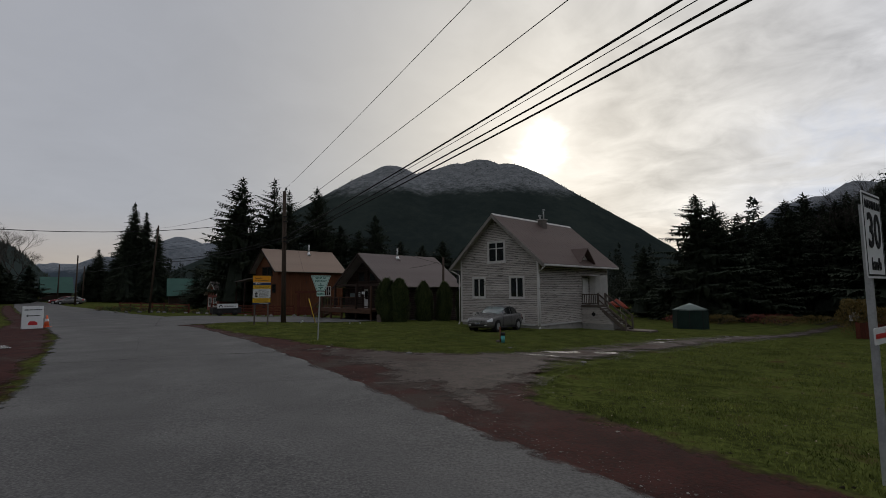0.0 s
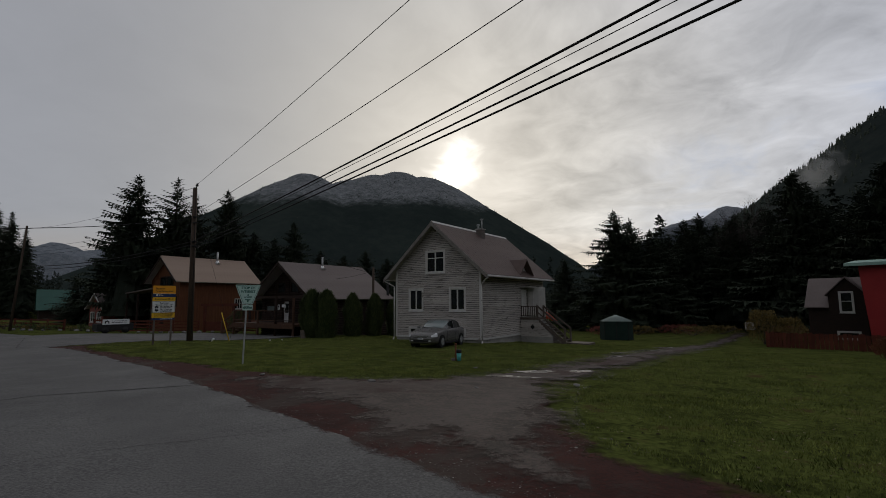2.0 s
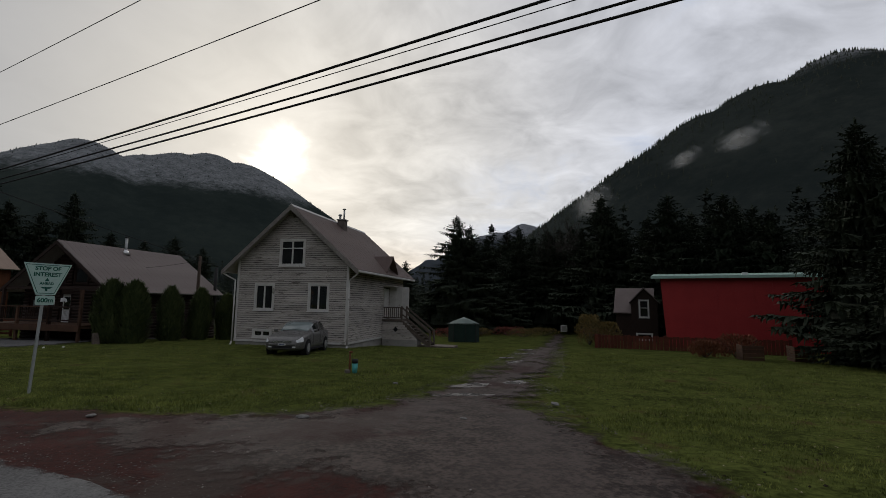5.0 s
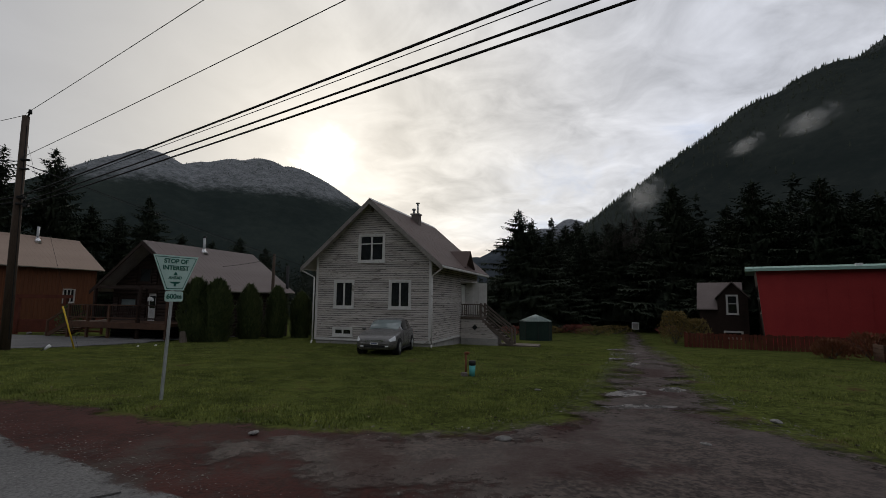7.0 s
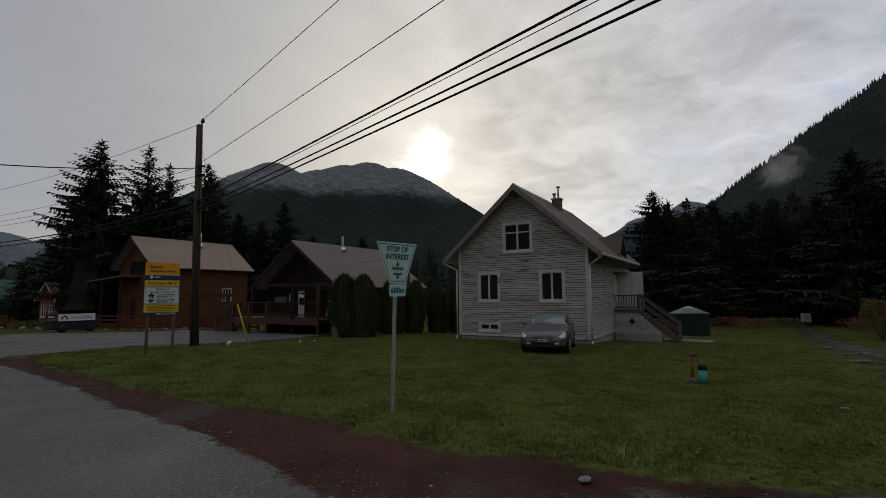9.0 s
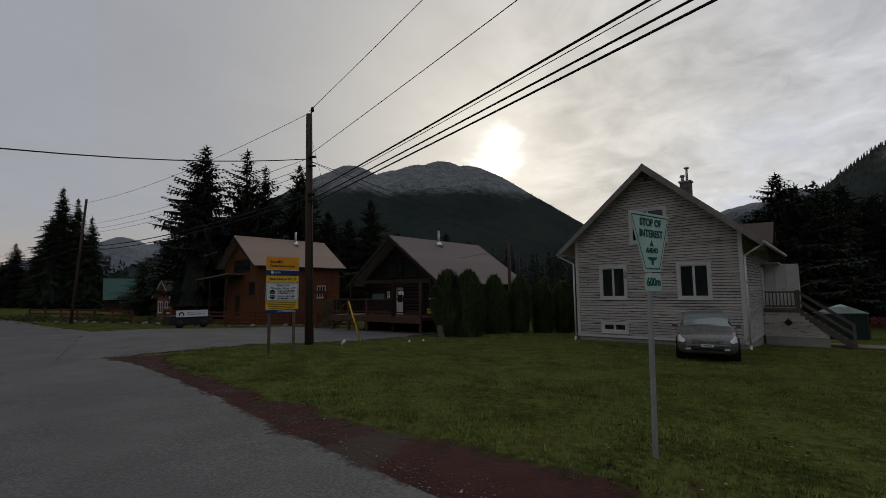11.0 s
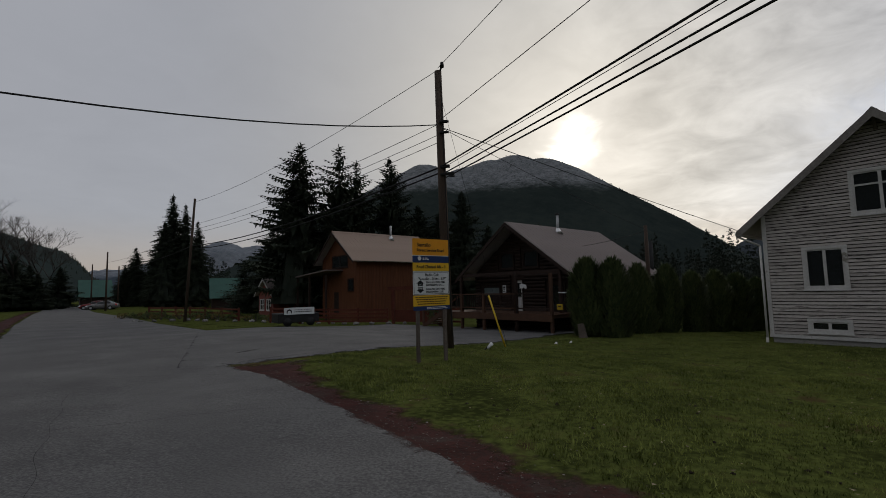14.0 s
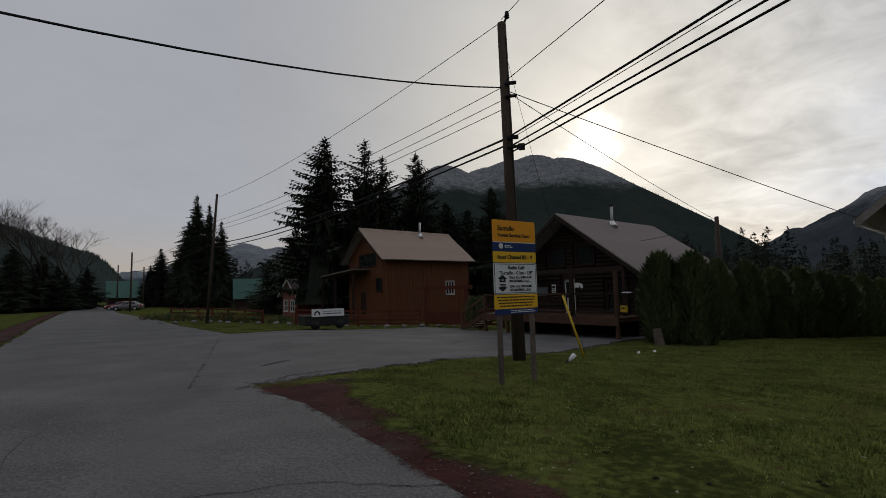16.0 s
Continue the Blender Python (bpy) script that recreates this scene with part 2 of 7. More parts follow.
M["rust"] = surf("rusty_iron", (0.12, 0.04, 0.02), (0.22, 0.09, 0.045), 6, 40, 0.85, 0.4)
M["redcanvas"] = surf("faded_red_canvas", (0.34, 0.075, 0.05), (0.48, 0.13, 0.09), 2, 20, 0.8, 0.2)
M["blind"] = surf("grey_green_blind", (0.11, 0.14, 0.14), (0.15, 0.18, 0.18), 2, 20, 0.8, 0.1)
M["rake"] = surf("weathered_rake_paint", (0.15, 0.135, 0.12), (0.26, 0.24, 0.22), 1.2, 14, 0.85, 0.3)
M["canvas"] = surf("dark_green_canvas", (0.008, 0.020, 0.016), (0.014, 0.032, 0.026), 1.5, 20, 0.8, 0.2)
M["canvas_top"] = surf("pale_green_canvas", (0.26, 0.32, 0.30), (0.36, 0.42, 0.39), 1.5, 20, 0.8, 0.2)
M["orange"] = surf("orange_cone_plastic", (0.70, 0.13, 0.05), (0.8, 0.18, 0.07), 4, 30, 0.6, 0.05)
M["carpaint"] = surf("grey_car_paint", (0.150, 0.145, 0.140), (0.178, 0.173, 0.168), 1.5, 30, 0.3, 0.0, metallic=0.4)
M["redcar"] = surf("dark_red_car_paint", (0.16, 0.02, 0.02), (0.2, 0.03, 0.03), 1.5, 30, 0.3, 0.0, metallic=0.3)
M["white"] = surf("white_plastic", (0.62, 0.62, 0.62), (0.72, 0.72, 0.72), 3, 20, 0.5, 0.02)
M["stone"] = surf("pebbles", (0.10, 0.095, 0.09), (0.26, 0.25, 0.235), 8, 50, 0.85, 0.3, rand=0.3)


def glass_mat(name, tint, rough=0.06):
    """Glass; the tint paints in a dark room behind it and sky on it."""
    m = bpy.data.materials.new(name)
    m.use_nodes = True
    T = Nodes(m.node_tree)
    p = T.put("ShaderNodeBsdfPrincipled", {"Base Color": (*tint, 1), "Roughness": rough, "IOR": 1.45, "Transmission Weight": 0.55, "Specular IOR Level": 0.5})
    T.put("ShaderNodeOutputMaterial", {0: p.outputs[0]})
    return m


M["glass"] = glass_mat("window_glass", (0.04, 0.044, 0.046), 0.03)
M["lampglass"] = surf("headlamp_lens", (0.62, 0.63, 0.64), (0.78, 0.79, 0.80), 6, 40, 0.2, 0.02)
# pale tint puts the sky's reflection into the colour of the glass
M["carglass_sky"] = glass_mat("sky_pale_car_glass", (0.36, 0.43, 0.42), 0.06)


def mountain_mat(name, forest1, forest2, snowline, soft, haze):
    m = bpy.data.materials.new(name)
    m.use_nodes = True
    T = Nodes(m.node_tree)
    pos = T.put("ShaderNodeNewGeometry").outputs["Position"]
    z = T.put("ShaderNodeSeparateXYZ", {0: pos}).outputs[2]
    a, b, c = T.noise(pos, 0.004, 6, 0.6), T.noise(pos, 0.035, 6, 0.75), T.noise(pos, 0.16, 3, 0.7)
    f = T.math("ADD", T.math("MULTIPLY", a, 0.6), T.math("MULTIPLY", b, 0.4))
    col = T.mix(T.range(f, 0.35, 0.65), (*forest1, 1), (*forest2, 1))
    line = T.math("ADD", z, T.math("MULTIPLY", T.math("SUBTRACT", f, 0.5), soft * 3))
    dust = T.math("MULTIPLY", T.range(line, snowline, snowline + soft), T.range(T.math("ADD", T.math("MULTIPLY", b, 0.5), T.math("MULTIPLY", c, 0.5)), 0.22, 0.74))
    col = T.mix(dust, col, (0.34, 0.35, 0.37, 1))
    # air haze is painted in: a flat blue-grey blended into the surface colour
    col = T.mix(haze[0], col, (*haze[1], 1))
    p = T.put("ShaderNodeBsdfDiffuse", {"Color": col, "Roughness": 1.0})
    T.put("ShaderNodeOutputMaterial", {0: p.outputs[0]})
    return m


# ---- building helpers ----
def part(name, bm, material, parent=None, label="", smooth=False, m=None):
    """Links a bmesh as one mesh object under a thing or a part."""
    me = bpy.data.meshes.new(name)
    bm.normal_update()
    bm.to_mesh(me)
    bm.free()
    me.materials.append(M[material] if isinstance(material, str) else material)
    if smooth:
        me.polygons.foreach_set("use_smooth", [True] * len(me.polygons))
    ob = new(name, me)
    if m is not None:
        ob.matrix_basis = m
    ob.parent = parent
    return tagged(ob, label) if label else ob


def raw(name, verts, faces, material, parent=None, label="", smooth=False, m=None):
    """The same from arrays; all faces have as many corners as faces has columns."""
    me = bpy.data.meshes.new(name)
    verts, faces = np.asarray(verts, np.float32), np.asarray(faces, np.int32)
    k = faces.shape[1]
    me.vertices.add(len(verts))
    me.vertices.foreach_set("co", verts.ravel())
    me.loops.add(faces.size)
    me.loops.foreach_set("vertex_index", faces.ravel())
    me.polygons.add(len(faces))
    me.polygons.foreach_set("loop_start", np.arange(0, faces.size, k, dtype=np.int32))
    me.update(calc_edges=True)
    me.validate()
    me.materials.append(M[material] if isinstance(material, str) else material)
    if smooth:
        me.polygons.foreach_set("use_smooth", [True] * len(me.polygons))
    ob = new(name, me)
    if m is not None:
        ob.matrix_basis = m
    ob.parent = parent
    return tagged(ob, label) if label else ob


def thing(name, m, label, category, group="", kind=""):
    ob = new(name)
    ob.empty_display_size = 0.2
    ob.matrix_basis = m
    return tagged(ob, label, category, group, kind)


def box(bm, x0, x1, y0, y1, z0, z1, bevel=0.0):
    m = Matrix.Translation(((x0 + x1) / 2, (y0 + y1) / 2, (z0 + z1) / 2)) @ Matrix.Diagonal((abs(x1 - x0), abs(y1 - y0), abs(z1 - z0), 1))
    g = bmesh.ops.create_cube(bm, size=1, matrix=m)
    if bevel:
        es = {e for v in g["verts"] for e in v.link_edges}
        bmesh.ops.bevel(bm, geom=list(es), offset=bevel, segments=1, affect="EDGES")
    return bm


def bbox(x0, x1, y0, y1, z0, z1, bevel=0.0):
    return box(bmesh.new(), x0, x1, y0, y1, z0, z1, bevel)


def prism(bm, pts, axis, a, b):
    """Extrudes the polygon pts along an axis from a to b. axis 'x': pts are (y, z); 'y': (x, z); 'z': (x, y)."""
    def at(p, k):
        return {"x": (k, p[0], p[1]), "y": (p[0], k, p[1]), "z": (p[0], p[1], k)}[axis]
    lo, hi = [bm.verts.new(at(p, a)) for p in pts], [bm.verts.new(at(p, b)) for p in pts]
    bm.faces.new(lo), bm.faces.new(hi[::-1])
    for i in range(len(pts)):
        j = (i + 1) % len(pts)
        bm.faces.new((lo[i], hi[i], hi[j], lo[j]))
    bmesh.ops.recalc_face_normals(bm, faces=bm.faces[:])
    return bm


def tube(bm, p0, p1, r0, r1=None, seg=10, caps=True):
    p0, p1 = Vector(p0), Vector(p1)
    d = p1 - p0
    m = Matrix.Translation((p0 + p1) / 2) @ d.to_track_quat("Z", "Y").to_matrix().to_4x4()
    bmesh.ops.create_cone(bm, cap_ends=caps, segments=seg, radius1=r0, radius2=r0 if r1 is None else r1, depth=d.length, matrix=m)
    return bm


def beam(bm, p0, p1, w, h):
    """A squared timber from p0 to p1."""
    p0, p1 = Vector(p0), Vector(p1)
    d = p1 - p0
    m = Matrix.Translation((p0 + p1) / 2) @ d.to_track_quat("X", "Z").to_matrix().to_4x4() @ Matrix.Diagonal((d.length, w, h, 1))
    bmesh.ops.create_cube(bm, size=1, matrix=m)
    return bm


def words(text, size, parent, material, m, name="lettering", align="CENTER", wide=1.0, bold=0.0):
    """Lettering in the built-in font, turned into a mesh."""
    cu = bpy.data.curves.new(name, "FONT")
    cu.body, cu.size, cu.align_x, cu.align_y, cu.extrude, cu.offset = text, size, align, "CENTER", 0.0015, bold
    tmp = bpy.data.objects.new(name, cu)
    me = bpy.data.meshes.new_from_object(tmp)
    bpy.data.objects.remove(tmp)
    bpy.data.curves.remove(cu)
    me.materials.append(M[material])
    ob = new(name, me)
    ob.matrix_basis = m @ Matrix.Diagonal((wide, 1, 1, 1))
    ob.parent = parent
    return ob


# ---- the lie of the land: n metres to the right of the road's line, s metres along it ----


def ns(x, y):
    return x * 0.787 + y * 0.617, -x * 0.617 + y * 0.787


def xy(n, s):
    return n * 0.787 - s * 0.617, n * 0.617 + s * 0.787


FALL_N = (-60, 4, 6, 8.5, 12, 19.5, 27.5, 40, 60, 90)
FALL_Z = (0.8, 0.8, 0.70, 0.52, 0.33, 0.15, -0.3, -0.95, -1.25, -1.3)


def land(x, y):
    """Height of the ground; works on numbers and arrays."""
    n, s = ns(x, y)
    bend = np.interp(s, (20, 105), (0, -25))
    z = np.interp(n - bend * 0.6, FALL_N, FALL_Z)
    for k in (-1.2, 1.2):
        z = z + np.interp(n - bend * 0.6 + k, FALL_N, FALL_Z)
    far = np.clip((np.hypot(x, y) - 120) / 150, 0, 1)
    return (z / 3 - 0.013 * np.clip(s, -20, 45)) * (1 - far) + far * -0.6


def lz(x, y):
    return float(land(np.float64(x), np.float64(y)))


# ---- ground, road, drive ----
def spaced(a, b, near0, near1, fine, grow=1.25):
    """Grid lines from a to b: close together between near0 and near1, wider and wider outside."""
    mid = list(np.arange(near0, near1, fine))
    out, step, k = [], fine, near1
    while k < b:
        out.append(k)
        step *= grow
        k += step
    low, step, k = [], fine, near0 - fine
    while k > a:
        low.append(k)
        step *= grow
        k -= step
    return np.array([a] + low[::-1] + mid + out + [b])


def sheet(name, gx, gy, fn, material, label, category, lift=0.0):
    X, Y = np.meshgrid(gx, gy)
    x, y = fn(X, Y)
    z = land(x, y) + lift
    v = np.stack([x.ravel(), y.ravel(), z.ravel()], 1)
    w = len(gx)
    i = (np.arange(len(gy) - 1)[:, None] * w + np.arange(w - 1)[None]).ravel()
    f = np.stack([i, i + 1, i + w + 1, i + w], 1)
    return tagged(raw(name, v, f, material, smooth=True), label, category, kind="structure")


ga, gb = spaced(-4500, 4500, -30, 60, 0.8), spaced(-4500, 4500, -30, 60, 0.8)
ground = sheet("ground", ga, gb, lambda a, b: (a, b), "turf", "short damp lawn turf with bare patches", "ground")


def wob(k, seed, amp):
    """Uneven edge: smooth noise along k."""
    return amp * np.array([noise.noise(Vector((float(v) * 0.45, seed, 0.3))) + 0.6 * noise.noise(Vector((float(v) * 1.7, seed, 4.1))) + 0.35 * noise.noise(Vector((float(v) * 5.0, seed, 9.1))) for v in np.ravel(k)]).reshape(np.shape(k))


def ribbon(name, ss, left, right, cols, material, label, category, lift, seed, amp, along=None):
    """A strip between the edges left(s) and right(s), across n."""
    l, r = left + wob(ss, seed, amp), right + wob(ss, seed + 7, amp)
    k = np.linspace(0, 1, cols)[:, None]
    N = l[None] * (1 - k) + r[None] * k
    S = np.broadcast_to(ss[None], N.shape)
    x, y = along(N, S) if along else xy(N, S)
    rim = np.minimum(k, 1 - k) * np.abs(r - l)[None]
    if name in ("gravel_drive", "shoulder", "verge", "parking_lot"):
        rim = np.minimum(rim, np.minimum(np.abs(S - ss[0]), np.abs(ss[-1] - S)))
    up = lift(N, S) if callable(lift) else lift
    z = land(x, y) + up - (up + 0.012) * np.clip(1 - rim / 0.14, 0, 1)
    w = len(ss)
    i = (np.arange(cols - 1)[:, None] * w + np.arange(w - 1)[None]).ravel()
    f = np.stack([i, i + w, i + w + 1, i + 1], 1)
    v = np.stack([x.ravel(), y.ravel(), z.ravel()], 1)
    ob = raw(name, v, f, material, smooth=True)
    across = np.broadcast_to(k, N.shape)
    for key, value in (("rim", rim), ("across", across)):
        ob.data.attributes.new(key, "FLOAT", "POINT").data.foreach_set("value", np.ascontiguousarray(value, np.float32).ravel())
    return tagged(ob, label, category, kind="structure")


RS = np.concatenate([np.arange(-60, -20, 1.0), np.arange(-20, 36, 0.25), np.arange(36, 130, 1.5), np.arange(130, 400, 15)])
R_RIGHT = np.interp(RS, (-60, -20, -10, 0, 5, 9, 13, 16, 19, 33, 60, 85, 105, 400), (4.4, 3.5, 3.2, 2.75, 2.45, 1.95, 1.45, 0.9, 0.0, -0.3, -7.6, -15.2, -20, -95))
R_LEFT = np.interp(RS, (-60, -10, -3.5, 1.6, 11.5, 33, 53, 87, 105, 400), (-1.4, -1.9, -2.4, -3.0, -4.3, -9.0, -14.4, -22.7, -26.6, -103))
road = ribbon("road", RS, R_LEFT, R_RIGHT, 40, "asphalt", "worn grey asphalt road with hairline cracks", "road", 0.045, 1.0, 0.06)
# parking lot beside the road
LN = np.concatenate([np.arange(-1.2, 22, 0.25)])
lot_near = np.interp(LN, (-1.2, 1.5, 3.9, 5.9, 8.7, 13.5, 22), (18.2, 18.6, 19.25, 19.8, 20.7, 23.3, 26))
lot_far = np.interp(LN, (-1.2, 0.1, 5, 11.1, 13, 16, 22), (33.4, 33.6, 35.6, 38.5, 33, 29, 27))
lot = ribbon("parking_lot", LN, lot_near, lot_far, 50, "asphalt", "pale worn asphalt parking lot", "parking lot", 0.055, 3.0, 0.10, along=lambda a, b: xy(b, a))
# red-brown shoulder
SS = np.arange(-30, 18.6, 0.2)
sh_r = 0.22 + np.interp(SS, (-30, -14, -11, -9, -8, -7.3, -6.65, -5.9, -4.9, -1.4, -1.0, -0.4, 0.3, 1.1, 2, 3, 4.75, 5.5, 6.5, 7.5, 8.5, 10.5, 12.3, 14, 16, 18.6),
                         (4.7, 4.6, 4.55, 4.6, 4.85, 4.95, 5.4, 6.0, 7.3, 7.4, 6.3, 5.5, 5.1, 4.75, 4.3, 3.95, 3.6, 3.4, 3.1, 2.85, 2.65, 2.4, 2.15, 1.7, 1.5, 2.0))
sh_l = -0.5 + np.interp(SS, (-30, -10, 0, 5, 9, 13, 16, 18.6), (3.0, 2.7, 2.3, 2.0, 1.5, 1.0, 0.4, -0.2))
shoulder = ribbon("shoulder", SS, sh_l, sh_r, 24, "dirt", "reddish wet dirt shoulder strewn with pebbles", "shoulder", 0.028, 11.0, 0.16)
# gravel drive, running away from the road
DN = np.concatenate([np.arange(2.9, 30, 0.2), np.arange(30, 62, 0.6)])
dr_a = -0.25 + np.interp(DN, (3.4, 5.0, 7.4, 8.8, 10.6, 12.8, 15.4, 18.3, 20.5, 26.5, 34, 42, 49, 75), (-8.4, -6.9, -5.2, -4.3, -3.7, -2.95, -2.6, -2.1, -1.5, -0.25, 1.3, 3.0, 4.4, 9.9))
dr_b = 0.25 + np.interp(DN, (3.4, 5.0, 6.0, 7.5, 8.8, 11.2, 15, 20.5, 24.7, 28, 38, 47, 75), (1.8, 0.5, -0.7, -1.1, -1.0, -0.65, -0.1, 0.8, 1.8, 2.5, 4.4, 6.2, 12))


def drive_lift(s, n):
    """The drive fades ragged into the shoulder, with two shallow ruts."""
    k = np.array([noise.noise(Vector((a * 0.9, b * 0.9, 2.0))) + 0.5 * noise.noise(Vector((a * 3, b * 3, 5.0))) for a, b in zip(s.ravel(), n.ravel())]).reshape(s.shape)
    return np.interp(n, (3.0, 4.6, 7.5), (0.034, 0.040, 0.05)) + 0.006 * k


drive = ribbon("gravel_drive", DN, dr_a, dr_b, 26, "gravel", "wet gravel drive with puddles in its ruts", "driveway", drive_lift, 21.0, 0.22, along=lambda a, b: xy(b, a))
# dirt verge and grass beyond the road's other side
VS = np.arange(-20, 100, 0.5)
verge = ribbon("verge", VS, np.interp(VS, RS, R_LEFT) - np.interp(VS, (-20, 0, 10, 20, 30, 100), (2.4, 2.4, 2.8, 2.4, 1.8, 1.5)), np.interp(VS, RS, R_LEFT) + 0.3, 14, "dirt", "muddy red-brown verge with puddles", "verge", 0.024, 31.0, 0.2)


def water_mat():
    m = bpy.data.materials.new("puddle_water")
    m.use_nodes = True
    T = Nodes(m.node_tree)
    n = T.noise(T.put("ShaderNodeNewGeometry").outputs["Position"], 3, 3)
    p = T.put("ShaderNodeBsdfPrincipled", {"Base Color": (0.10, 0.09, 0.085, 1), "Roughness": T.range(n, 0.4, 0.7, 0.18, 0.5), "IOR": 1.33})
    T.put("ShaderNodeOutputMaterial", {0: p.outputs[0]})
    return m


M["water"] = water_mat()


def puddle(n, s, a, b, turn, seed):
    """A shallow pool with a ragged rim."""
    bm = bmesh.new()
    ring, c = [], bm.verts.new((0, 0, 0.006))
    for i in range(36):
        k = i / 36 * math.tau
        r = 1 + 0.45 * noise.noise(Vector((math.cos(k) * 1.3, math.sin(k) * 1.3, seed))) + 0.25 * noise.noise(Vector((math.cos(k) * 4, math.sin(k) * 4, seed)))
        ring.append(bm.verts.new((a * r * math.cos(k), b * r * math.sin(k), 0)))
    for i in range(36):
        bm.faces.new((c, ring[i], ring[(i + 1) % 36]))
    x, y = xy(n, s)
    e = 0.4
    slope = Vector((-(lz(x + e, y) - lz(x - e, y)) / (2 * e), -(lz(x, y + e) - lz(x, y - e)) / (2 * e), 1)).normalized()
    m = Matrix.Translation((x, y, lz(x, y) + 0.05)) @ slope.to_track_quat("Z", "Y").to_matrix().to_4x4() @ pose(0, 0, 0, 0, 0, turn)
    tagged(part("puddle", bm, "water", smooth=True, m=m), "shallow rain puddle lying in a gravel rut", "puddle", "puddles")


for q in ((12.4, -2.2, 0.55, 0.25, 60, 1), (17.8, -0.4, 0.9, 0.22, 62, 2), (19.8, 0.6, 0.6, 0.2, 62, 3), (24.5, 1.0, 1.4, 0.22, 64, 4), (29, 2.6, 1.2, 0.25, 64, 5), (11.2, -1.5, 0.9, 0.3, 55, 6), (9.5, -2.0, 0.7, 0.25, 40, 7), (-4.7, 4.0, 0.9, 0.35, 120, 8), (-5.2, 8.0, 0.8, 0.3, 120, 9)):
    puddle(*q)


# ---- mountains ----
def cone_land(X, Y, peaks):
    z = np.full(X.shape, -50.0)
    for px, py, h, slope, ex in peaks:
        d = np.hypot(X - px, (Y - py) * ex)
        z = np.maximum(z, h - slope * (np.sqrt(d * d + 60 ** 2) - 60))
    return z


def ridge_noise(X, Y, scale, amp, seed):
    out = np.empty(X.shape)
    for i in np.ndindex(X.shape):
        v = Vector((X[i] / scale, Y[i] / scale, seed))
        out[i] = noise.fractal(v, 0.9, 2.1, 5)
    return out * amp


def polar(az, r):
    return r * math.sin(radians(az)), r * math.cos(radians(az))


def mountain(name, az0, az1, r0, r1, peaks, material, label, seed, cols=150, rows=70, amp=14.0, taper=8.0):
    """Hillside between two bearings and two distances; heights from its peaks."""
    A, R = np.meshgrid(np.radians(np.linspace(az0, az1, cols)), np.linspace(r0, r1, rows))
    X, Y = R * np.sin(A), R * np.cos(A)
    Z = cone_land(X, Y, peaks) + ridge_noise(X, Y, 260, amp, seed) + ridge_noise(X, Y, 40, amp * 0.18, seed + 5)
    foot = np.clip((R - r0) / ((r1 - r0) * 0.25), 0, 1)
    k = np.linspace(0, 1, cols)[None]
    e = np.clip(np.minimum(k, 1 - k) * abs(az1 - az0) / taper, 0, 1)
    foot = foot * (e * e * (3 - 2 * e))
    Z = np.maximum(Z, -12) * foot - 4
    i = (np.arange(rows - 1)[:, None] * cols + np.arange(cols - 1)[None]).ravel()
    f = np.stack([i, i + cols, i + cols + 1, i + 1], 1)
    ob = raw(name, np.stack([X.ravel(), Y.ravel(), Z.ravel()], 1), f, material, smooth=True)
    return tagged(ob, label, "mountain", kind="structure"), X, Y, Z


def peak(az, el, r, slope, ex=1.0):
    x, y = polar(az, r)
    return (x, y, 2.4 + r * math.tan(radians(el)), slope, ex)


# the last pair gives the share and tint of haze put into each colour
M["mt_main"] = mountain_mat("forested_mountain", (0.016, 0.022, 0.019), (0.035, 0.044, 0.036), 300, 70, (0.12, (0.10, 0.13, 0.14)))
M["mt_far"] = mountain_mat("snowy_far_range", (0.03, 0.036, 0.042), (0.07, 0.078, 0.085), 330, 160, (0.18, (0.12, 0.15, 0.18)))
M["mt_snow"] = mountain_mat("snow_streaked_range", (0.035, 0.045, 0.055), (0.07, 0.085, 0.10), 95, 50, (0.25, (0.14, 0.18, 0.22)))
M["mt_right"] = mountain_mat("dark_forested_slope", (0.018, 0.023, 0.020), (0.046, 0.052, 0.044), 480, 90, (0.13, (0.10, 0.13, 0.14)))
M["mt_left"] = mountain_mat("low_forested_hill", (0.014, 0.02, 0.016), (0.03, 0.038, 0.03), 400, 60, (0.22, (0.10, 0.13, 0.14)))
main_peaks = [peak(-14.2, 15.3, 1750, 0.66), peak(-9, 14.9, 1800, 0.66), peak(-6, 15.6, 1800, 0.66), peak(-3.0, 16.1, 1800, 0.70), peak(0.3, 15.5, 1800, 0.70), peak(-25, 8.0, 1900, 0.5)]
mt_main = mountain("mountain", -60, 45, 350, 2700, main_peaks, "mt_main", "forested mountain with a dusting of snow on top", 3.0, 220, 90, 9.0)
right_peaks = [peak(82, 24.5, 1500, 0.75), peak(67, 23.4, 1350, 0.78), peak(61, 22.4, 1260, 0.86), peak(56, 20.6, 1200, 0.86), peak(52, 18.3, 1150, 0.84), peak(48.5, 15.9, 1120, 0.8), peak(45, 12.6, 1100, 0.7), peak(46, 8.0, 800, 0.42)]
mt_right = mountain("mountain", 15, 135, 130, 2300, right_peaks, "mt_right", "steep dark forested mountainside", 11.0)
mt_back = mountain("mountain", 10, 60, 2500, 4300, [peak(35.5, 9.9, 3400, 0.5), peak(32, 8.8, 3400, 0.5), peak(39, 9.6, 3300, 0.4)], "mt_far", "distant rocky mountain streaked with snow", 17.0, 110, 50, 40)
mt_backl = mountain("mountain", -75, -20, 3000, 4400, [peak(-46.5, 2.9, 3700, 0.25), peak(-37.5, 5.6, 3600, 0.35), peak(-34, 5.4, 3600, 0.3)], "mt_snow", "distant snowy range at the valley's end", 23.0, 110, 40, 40)
